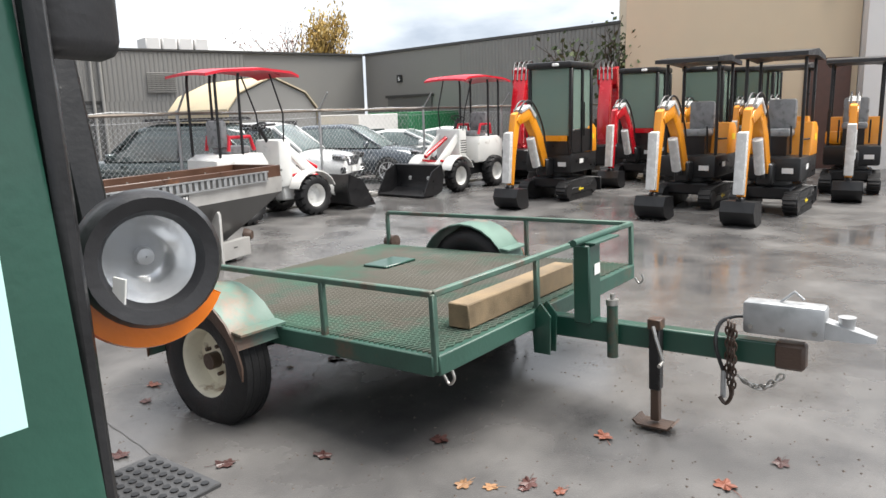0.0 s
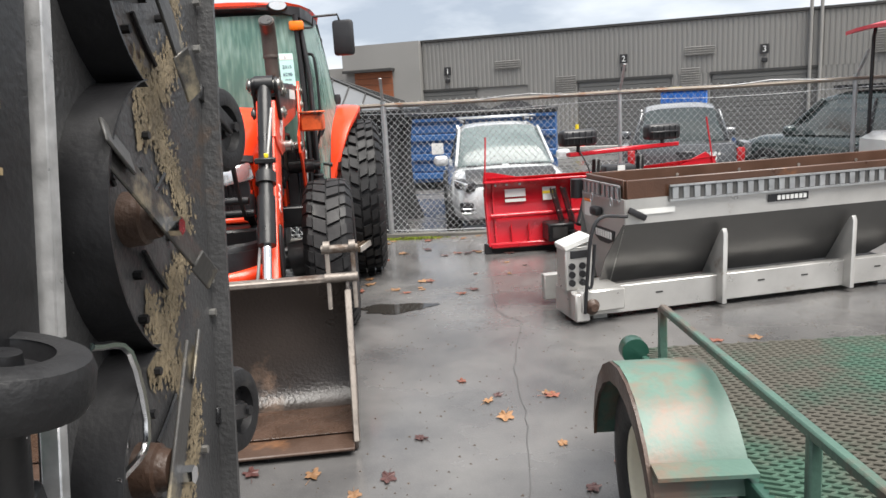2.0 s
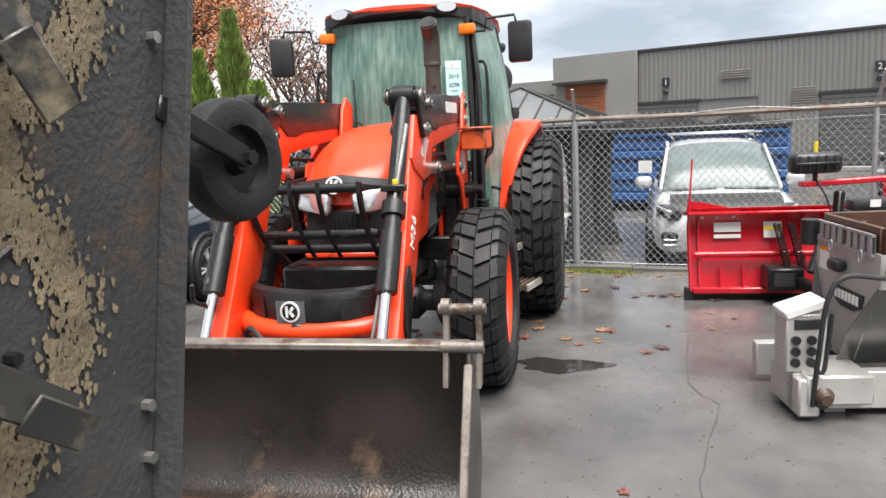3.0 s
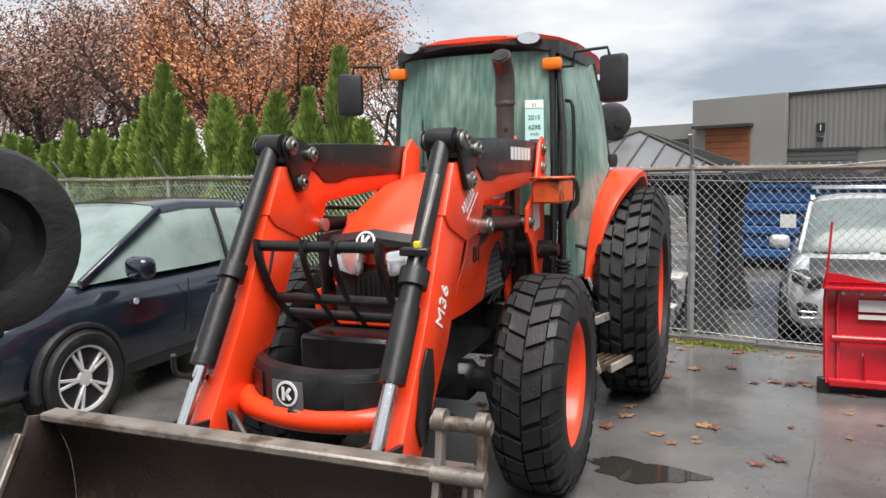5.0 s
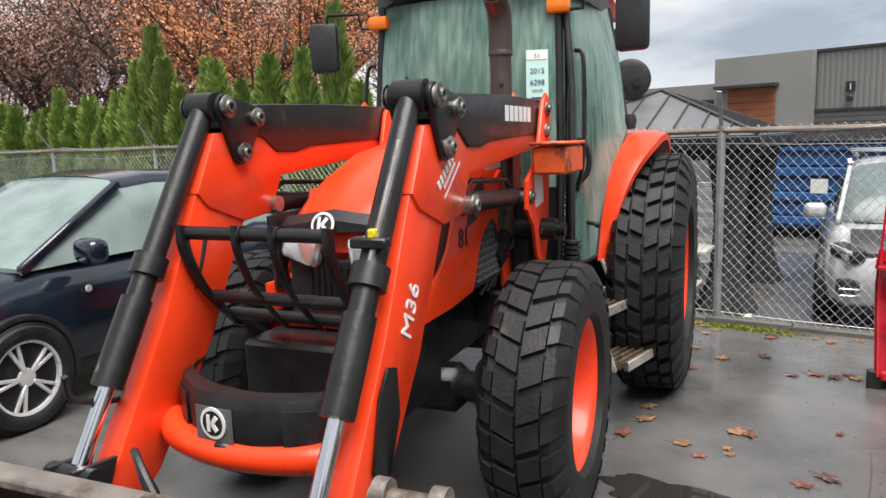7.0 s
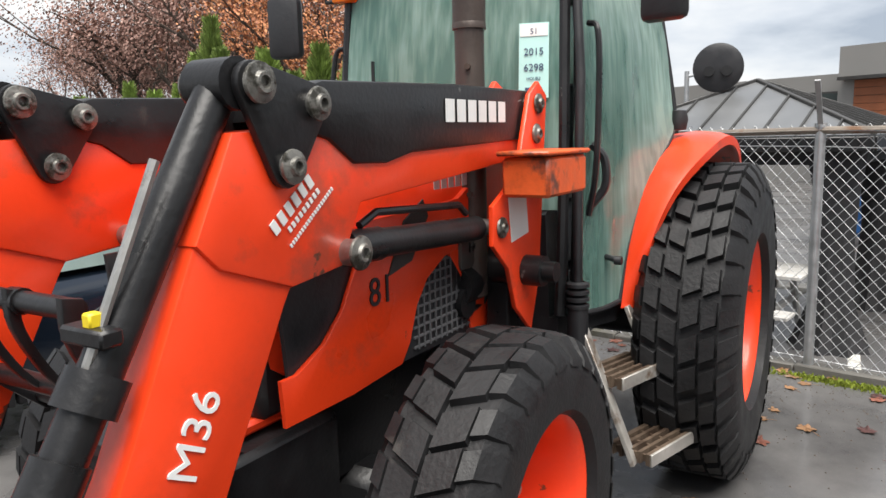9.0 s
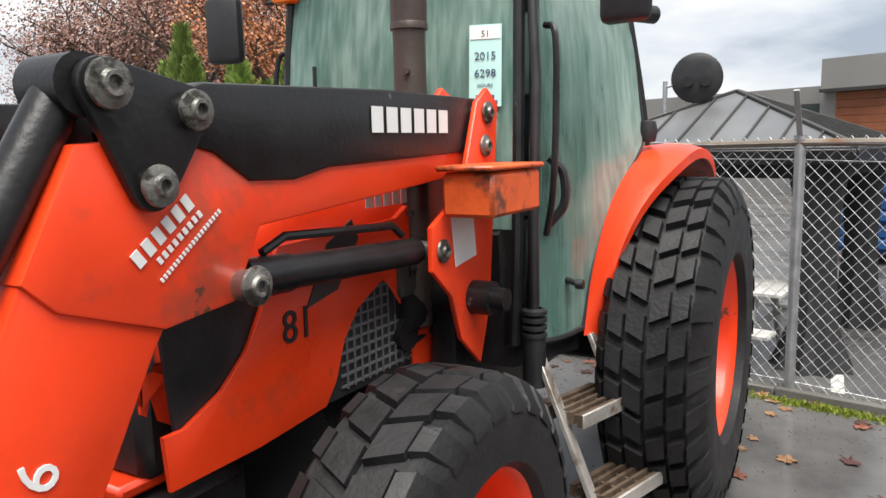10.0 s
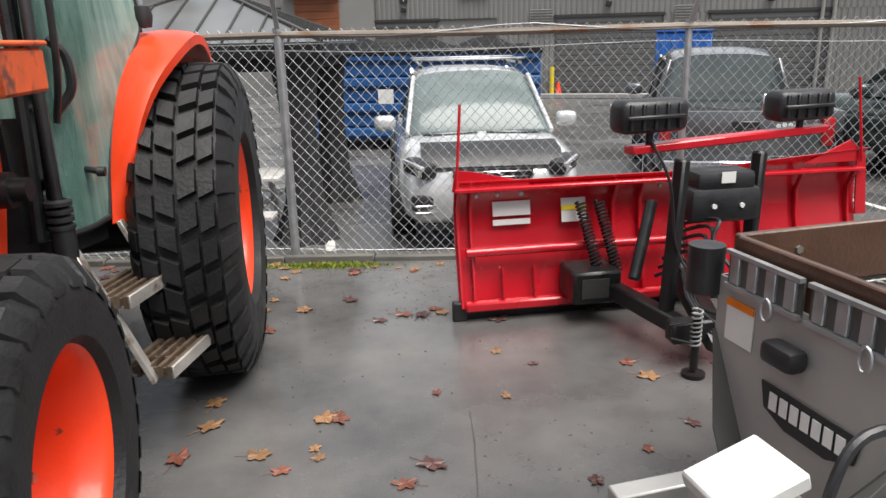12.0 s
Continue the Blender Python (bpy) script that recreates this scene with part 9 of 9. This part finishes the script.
    slab(bm, (-0.26, -0.2, 1.15), (0.14, 0.22, 1.27), 0.04, 2)
    slab(bm, (-0.34, -0.2, 1.24), (-0.22, 0.22, 1.72), 0.05, 2)
    part("cushion", bm, SEAT, st)
    one("pedestal", slab, BLACK, st, (-0.25, -0.18, 0.86), (0.1, 0.18, 1.15))
    for y in (-0.24, 0.26):
        one("control_lever", rod, BLACK, e, (0.2, y, 0.9), (0.26, y, 1.32), 0.015)
    # boom, stick and bucket
    b = new("boom")
    b.parent = e
    one("swing_post", slab, BLACK, b, (0.42, -0.12, 0.46), (0.68, 0.12, 0.78), 0.03)
    boom = [(0.56, 0.62), (0.66, 0.60), (0.98, 1.18), (1.28, 1.54), (1.66, 1.60), (1.72, 1.52), (1.66, 1.44), (1.36, 1.34), (1.12, 1.04), (0.80, 0.52), (0.62, 0.5)]
    one("boom_arm", prism, paint, b, [(0.50, 0.66), (0.78, 1.22), (1.12, 1.62), (1.26, 1.70), (1.62, 1.56), (1.68, 1.48), (1.60, 1.40), (1.28, 1.48), (1.02, 1.20), (0.72, 0.66), (0.6, 0.58)], -0.07, 0.07, None, 0.01)
    one("stick", prism, paint, b, [(1.60, 1.62), (1.72, 1.58), (1.84, 0.95), (1.86, 0.42), (1.78, 0.40), (1.70, 0.92), (1.54, 1.50)], -0.055, 0.055, None, 0.01)
    one("cylinder_guard", prism, WRAP, b, [(1.82, 1.30), (1.93, 1.28), (1.99, 0.46), (1.89, 0.44)], -0.07, 0.07, None, 0.015, label="plastic-wrapped cylinder")
    one("boom_wrap", prism, WRAP, b, [(1.02, 1.56), (1.26, 1.74), (1.56, 1.66), (1.54, 1.60), (1.26, 1.68), (1.06, 1.5)], -0.085, 0.085, None, 0.01)
    one("boom_cylinder", rod, BLACK, b, (0.72, 0, 0.58), (1.0, 0, 1.0), 0.045)
    one("cylinder_wrap", rod, WRAP, b, (0.88, -0.0, 0.66), (1.1, 0.0, 1.16), 0.075)
    one("bucket_link", box, BLACK, b, (0.16, 0.1, 0.1), at(1.84, 0, 0.36), 0.02)
    bm = BM()
    pts = [(1.62, 0.34), (1.96, 0.36), (2.02, 0.22), (1.96, 0.08), (1.80, 0.0), (1.60, 0.02), (1.58, 0.06), (1.78, 0.06), (1.9, 0.14), (1.92, 0.24), (1.86, 0.30), (1.62, 0.3)]
    prism(bm, pts, -0.22, 0.22, bevel=0.006)
    bk = part("bucket", bm, BLACK, b, "small black digging bucket")
    for y in (-0.22, 0.22):
        one("cheek", prism, BLACK, b, [(1.62, 0.34), (1.96, 0.36), (2.02, 0.22), (1.96, 0.08), (1.80, 0.0), (1.58, 0.03)], y - 0.006, y + 0.006, None)
    for k in range(4):
        one("tooth", box, STEEL_DARK, b, (0.1, 0.05, 0.03), at(1.56, -0.17 + k * 0.113, 0.035), 0.006)
    for k in range(2):
        one("hose", pipe, BLACK_PLASTIC, b, curve([(0.6, 0.05 - 0.1 * k, 0.8), (0.72, 0.06 - 0.12 * k, 1.3), (1.06, 0.05 - 0.1 * k, 1.74), (1.4, 0.05 - 0.1 * k, 1.78), (1.7, 0.04 - 0.08 * k, 1.5)], 5), 0.016, 7)
    return e


ex_cab = excavator(pose(2.15, 13.75, 0, 0, 0, -125), AMBER_PAINT, True, "amber mini excavator with a black glazed cab")
ex_open = excavator(pose(5.15, 11.35, 0, 0, 0, -127), AMBER_PAINT, False, "amber mini excavator with a black canopy, arm in plastic wrap")
ex_red = excavator(pose(4.5, 16.6, 0, 0, 0, -125), RED, True, "red mini excavator with a black glazed cab")
copy_thing(ex_open, pose(4.2, 12.2, 0, 0, 0, -127))
copy_thing(ex_open, pose(7.6, 13.6, 0, 0, 0, -120))
copy_thing(ex_open, pose(9.6, 14.6, 0, 0, 0, -118))
copy_thing(ex_open, pose(7.1, 15.4, 0, 0, 0, -122))
copy_thing(ex_cab, pose(5.9, 16.6, 0, 0, 0, -125))
copy_thing(ex_cab, pose(7.3, 17.3, 0, 0, 0, -125))


# ---- small white wheel loaders with red canopies ----
def loader(m, label):
    l = thing("compact_loader", label, "loader", m, group="compact loaders")
    WL = WHITE_PAINT
    for x in (0.72, -0.62):
        for s in (1, -1):
            w = new("wheel")
            w.parent, w.matrix_basis = l, at(x, 0.46 * s, 0.34, -90 * s, 0, 0)
            bm = BM()
            tb = BM()
            tyre(bm, 0.34, 0.19, 0.24, 16, 0.03, "bar", tread=tb)
            tagged(part("tread", tb, RUBBER, w), kind="stuff")
            part("tyre", bm, RUBBER, w)
            bm = BM()
            lathe(bm, rim_profile(0.19, 0.24, 0.03), seg=24)
            bmesh.ops.reverse_faces(bm, faces=bm.faces)
            part("rim", bm, WL, w)
    one("rear_frame", slab, BLACK, l, (-0.95, -0.3, 0.3), (0.1, 0.3, 0.6), 0.03)
    one("front_frame", slab, WL, l, (0.25, -0.28, 0.28), (0.95, 0.28, 0.6), 0.03)
    bm = BM()
    prism(bm, [(-1.05, 0.55), (-1.05, 1.02), (-0.9, 1.1), (-0.2, 1.1), (-0.1, 0.95), (-0.1, 0.55)], -0.42, 0.42, bevel=0.04)
    part("engine_hood", bm, WL, l)
    one("front_tower", slab, WL, l, (0.18, -0.32, 0.5), (0.44, 0.32, 1.28), 0.04, 2)
    for k in range(6):
        one("tower_vent", slab, BLACK, l, (0.20, 0.318, 0.78 + k * 0.05), (0.40, 0.323, 0.80 + k * 0.05))
    one("steering_column", rod, BLACK, l, (0.2, 0, 1.25), (0.05, 0, 1.5), 0.03)
    bm = BM()
    pipe(bm, [(0.05 + 0.09 * math.cos(a), 0.17 * math.sin(a), 1.5 + 0.06 * math.cos(a)) for a in [k * math.tau / 18 for k in range(19)]], 0.014, 6)
    part("steering_wheel", bm, BLACK_PLASTIC, l)
    bm = BM()
    slab(bm, (-0.7, -0.22, 1.10), (-0.28, 0.22, 1.22), 0.04, 2)
    slab(bm, (-0.8, -0.22, 1.2), (-0.68, 0.22, 1.62), 0.05, 2)
    part("seat", bm, SEAT, l, "grey seat in plastic wrap")
    for s in (1, -1):
        one("arm_rest", pipe, RED_PLASTIC, l, [(-0.75, 0.3 * s, 1.15), (-0.72, 0.3 * s, 1.36), (-0.35, 0.3 * s, 1.36), (-0.28, 0.3 * s, 1.15)], 0.03)
        for x in (-0.95, -0.55):
            one("canopy_post", pipe, BLACK, l, [(x, 0.38 * s, 1.05), (x, 0.38 * s, 2.2), (x + 0.02, 0.38 * s, 2.32)], 0.022)
        one("canopy_stay", pipe, BLACK, l, [(0.3, 0.3 * s, 1.2), (0.28, 0.36 * s, 1.7), (0.05, 0.38 * s, 2.32)], 0.014)
    bm = BM()
    secs = []
    for x, z in ((-1.2, 2.30), (-0.9, 2.36), (-0.2, 2.40), (0.35, 2.36), (0.5, 2.30)):
        secs.append([(x, y, z + 0.03 * (1 - (y / 0.55) ** 2)) for y in (-0.55, -0.3, 0, 0.3, 0.55)] + [(x, y, z - 0.04 + 0.03 * (1 - (y / 0.55) ** 2)) for y in (0.55, 0.3, 0, -0.3, -0.55)])
    loft(bm, secs)
    bmesh.ops.recalc_face_normals(bm, faces=bm.faces)
    part("canopy", bm, RED_PLASTIC, l, "bright red canopy roof")
    for s in (1, -1):
        y = 0.24 * s
        one("lift_arm", prism, WL, l, [(0.3, 1.16), (0.42, 1.2), (1.15, 0.62), (1.45, 0.34), (1.40, 0.24), (1.0, 0.46)], y - 0.03, y + 0.03, None, 0.008)
        one("lift_cylinder", rod, RED, l, (0.5, y, 0.58), (1.05, y, 0.66), 0.04)
        bm = BM()
        rings = []
        for k in range(9):
            a = radians(20 + 140 * k / 8)
            x, z = 0.72 + 0.42 * math.cos(a), 0.34 + 0.40 * math.sin(a)
            rings.append([bm.verts.new((x, s * 0.33, z)), bm.verts.new((x, s * 0.59, z)), bm.verts.new((x, s * 0.59, z + 0.02)), bm.verts.new((x, s * 0.33, z + 0.02))])
        skin(bm, rings)
        bmesh.ops.recalc_face_normals(bm, faces=bm.faces)
        part("mudguard", bm, WL, l)
    one("tilt_cylinder", rod, RED, l, (0.5, 0, 1.1), (1.2, 0, 0.75), 0.045, label="red tilt cylinder")
    bm = BM()
    prism(bm, [(1.42, 0.62), (1.36, 0.35), (1.42, 0.10), (1.6, 0.03), (2.05, 0.03), (2.05, 0.05), (1.62, 0.06), (1.46, 0.14), (1.41, 0.35), (1.47, 0.6)], -0.6, 0.6)
    bk = part("bucket", bm, BLACK, l, "black loader bucket")
    for y in (-0.6, 0.6):
        one("bucket_side", prism, BLACK, l, [(1.45, 0.62), (1.38, 0.35), (1.44, 0.10), (1.6, 0.03), (2.05, 0.03), (1.75, 0.5)], y - 0.01, y + 0.01, None)
    return l


ld = loader(pose(-3.05, 11.95, 0, 0, 0, 50), "white compact wheel loader with red canopy and black bucket")
copy_thing(ld, pose(0.35, 16.0, 0, 0, 0, -128))
copy_thing(ld, pose(2.6, 18.2, 0, 0, 0, -128))


def red_lift():
    r = thing("boom_lift", "red folded boom lift behind the excavators", "lift", pose(1.95, 17.4, 0, 0, 0, -110))
    one("base", slab, BLACK, r, (-0.6, -0.5, 0.25), (0.7, 0.5, 0.75), 0.04)
    for x in (-0.45, 0.5):
        for y in (-0.55, 0.55):
            one("wheel", cyl, RUBBER, r, 0.28, 0.18, at(x, y, 0.28, 90, 0, 0), 22)
    one("mast", prism, RED, r, [(-0.3, 0.7), (-0.2, 2.3), (0.0, 2.62), (0.35, 2.55), (0.3, 2.2), (0.08, 2.1), (0.1, 0.7)], -0.24, 0.24, None, 0.02)
    one("boom", prism, RED, r, [(0.1, 2.3), (0.5, 2.45), (0.95, 1.5), (0.9, 0.9), (0.7, 0.9), (0.6, 1.5), (0.3, 2.0)], -0.14, 0.14, None, 0.02)
    one("cylinder", rod, BLACK, r, (0.2, 0, 1.0), (0.55, 0, 1.9), 0.05)
    for k in range(4):
        one("hose", pipe, BLACK_PLASTIC, r, curve([(-0.2, -0.2 + 0.12 * k, 2.3), (0.0, -0.2 + 0.12 * k, 2.72), (0.35, -0.18 + 0.1 * k, 2.64), (0.6, -0.15 + 0.1 * k, 2.3)], 5), 0.02, 6)
    return r


lift = red_lift()
copy_thing(lift, pose(4.1, 18.3, 0, 0, 0, -110))

# ---- fallen leaves, moss and seams on the asphalt ----
LEAF_MATS = [surface("leaf_tan", (0.21, 0.11, 0.05), 0.55, var=0.3, scale=20, bump=0.2, rand=0.25), surface("leaf_rust", (0.15, 0.05, 0.03), 0.5, var=0.3, scale=20, bump=0.2, rand=0.25), surface("leaf_dark", (0.06, 0.025, 0.022), 0.4, var=0.3, scale=20, bump=0.2, rand=0.25)]


def oak_leaf(seed):
    r = random.Random(seed)
    bm = BM()
    n = 26
    pts = []
    for i in range(n):
        a = i * math.tau / n
        lobe = 0.62 + 0.38 * math.cos(5 * a + 0.3 * math.sin(a))
        rad = 0.066 * (0.55 + 0.5 * lobe) * r.uniform(0.85, 1.15)
        pts.append((rad * math.cos(a) * 1.25, rad * math.sin(a)))
    c = bm.verts.new((0, 0, 0.014))
    ring = [bm.verts.new((x, y, 0.004 + 0.022 * r.random() * (math.hypot(x, y) / 0.09))) for x, y in pts]
    for i in range(n):
        bm.faces.new((c, ring[i], ring[(i + 1) % n]))
    rod(bm, (-0.07, 0, 0.01), (-0.15, 0.01, 0.006), 0.002, 5)
    return bm


LEAVES = [[finish("fallen_leaf", oak_leaf(s), mm, 0) for mm in LEAF_MATS] for s in (1, 2, 3, 4)]
r = random.Random(12)
spots = []
for k in range(210):
    u = r.random()
    if u < 0.5:       # strip along the fence and by the tractor
        spots.append(FENCE @ V((r.uniform(-4, 3.5), r.uniform(-3.4, -0.15), 0)))
    elif u < 0.62:
        spots.append(FENCE @ V((r.uniform(-2, 1.5), r.uniform(-0.4, -0.1), 0)))
    elif u < 0.85:
        spots.append(V((r.uniform(-3.4, -0.5), r.uniform(2.8, 6.5), 0)))
    else:
        spots.append(V((r.uniform(-1.6, 1.6), r.uniform(1.8, 3.6), 0)))
for p in spots:
    ob = new("fallen_leaf", r.choice(r.choice(LEAVES)))
    s = r.uniform(0.38, 0.8)
    ob.matrix_basis = pose(p.x, p.y, 0.001, 0, 0, r.uniform(0, 360)) @ Matrix.Diagonal((s, s, s, 1))
    tagged(ob, "fallen brown oak leaf on wet asphalt", "leaf", "fallen leaves")

# small debris: grit and leaf crumbs
verts, faces = [], []
for k in range(5200):
    u = r.random()
    if u < 0.45:
        p = FENCE @ V((r.uniform(-5, 4), -abs(r.gauss(0, 0.9)) - 0.08, 0))
    else:
        p = V((r.uniform(-5, 3), r.uniform(1.5, 8), 0))
    s = r.uniform(0.003, 0.011)
    k0 = len(verts)
    verts.extend([(p.x + s, p.y, 0), (p.x - s * 0.6, p.y + s * r.uniform(0.5, 1.2), 0), (p.x - s * 0.5, p.y - s, 0), (p.x, p.y, s * 0.7)])
    faces.extend([(k0, k0 + 1, k0 + 3), (k0 + 1, k0 + 2, k0 + 3), (k0 + 2, k0, k0 + 3)])
me = bpy.data.meshes.new("grit")
me.from_pydata(verts, [], faces)
me.materials.append(surface("grit", (0.07, 0.055, 0.045), 0.7, var=0.5, scale=30, bump=0))
tagged(new("grit", me), "dark grit and leaf crumbs on the asphalt", "grit", kind="stuff")

# moss strip by the fence post
verts, faces = [], []
for k in range(900):
    p = FENCE @ V((0.25 + r.gauss(0, 0.22), -0.16 + r.gauss(0, 0.035), 0))
    s = r.uniform(0.006, 0.016)
    a = r.random() * math.tau
    k0 = len(verts)
    verts.extend([(p.x - s * math.cos(a), p.y - s * math.sin(a), 0.002), (p.x + s * math.cos(a), p.y + s * math.sin(a), 0.002), (p.x + r.uniform(-s, s), p.y + r.uniform(-s, s), 0.012 + s)])
    faces.append((k0, k0 + 1, k0 + 2))
me = bpy.data.meshes.new("moss")
me.from_pydata(verts, [], faces)
me.materials.append(surface("moss", (0.16, 0.20, 0.015), 0.8, var=0.35, scale=20, bump=0))
tagged(new("moss", me), "bright yellow-green moss at the fence foot", "moss", kind="stuff")


def seam(points, w):
    bm = BM()
    rr = random.Random(4)
    pts = curve([(x, y, 0) for x, y in points], 9)
    rows = []
    for i, p in enumerate(pts):
        d = (pts[min(i + 1, len(pts) - 1)] - pts[max(i - 1, 0)]).normalized()
        n = V((-d.y, d.x, 0))
        j = n * rr.gauss(0, 0.006)
        ww = w * rr.uniform(0.4, 1.3)
        rows.append([bm.verts.new(p + j - n * ww + V((0, 0, 0.003))), bm.verts.new(p + j + n * ww + V((0, 0, 0.003)))])
    skin(bm, rows, cap=False, closed=False)
    solid("asphalt_seam", bm, surface("tar_seam", (0.06, 0.058, 0.056), 0.4, var=0.3, bump=0.2), "dark tar seam in the asphalt", "road crack", kind="structure")


seam([(-3.9, 5.6), (-3.2, 4.9), (-2.5, 4.35), (-1.8, 3.7), (-1.0, 2.9)], 0.003)
seam([(-5.2, 6.4), (-4.3, 5.7), (-3.9, 5.6)], 0.003)

# a shallow puddle where the asphalt dips beside the front wheel
WATER = bpy.data.materials.new("puddle_water")
WATER.use_nodes = True
wb = WATER.node_tree.nodes["Principled BSDF"]
wb.inputs["Base Color"].default_value = (0.022, 0.020, 0.018, 1)
wb.inputs["Roughness"].default_value = 0.03
wb.inputs["IOR"].default_value = 1.33
bm = BM()
rp = random.Random(17)
ring = []
for k in range(44):
    a = k * math.tau / 44
    q = 1 + 0.16 * math.sin(3 * a + 0.6) + 0.10 * math.sin(7 * a) + 0.06 * rp.uniform(-1, 1)
    ring.append(bm.verts.new((0.31 * q * math.cos(a), 0.15 * q * math.sin(a), 0.0045)))
mid = bm.verts.new((0, 0, 0.0045))
for k in range(44):
    bm.faces.new((mid, ring[k], ring[(k + 1) % 44]))
solid("puddle", bm, WATER, "shallow still puddle on the asphalt", "puddle", pose(-4.98, 5.13, 0, 0, 0, 56), kind="structure", smooth=0)
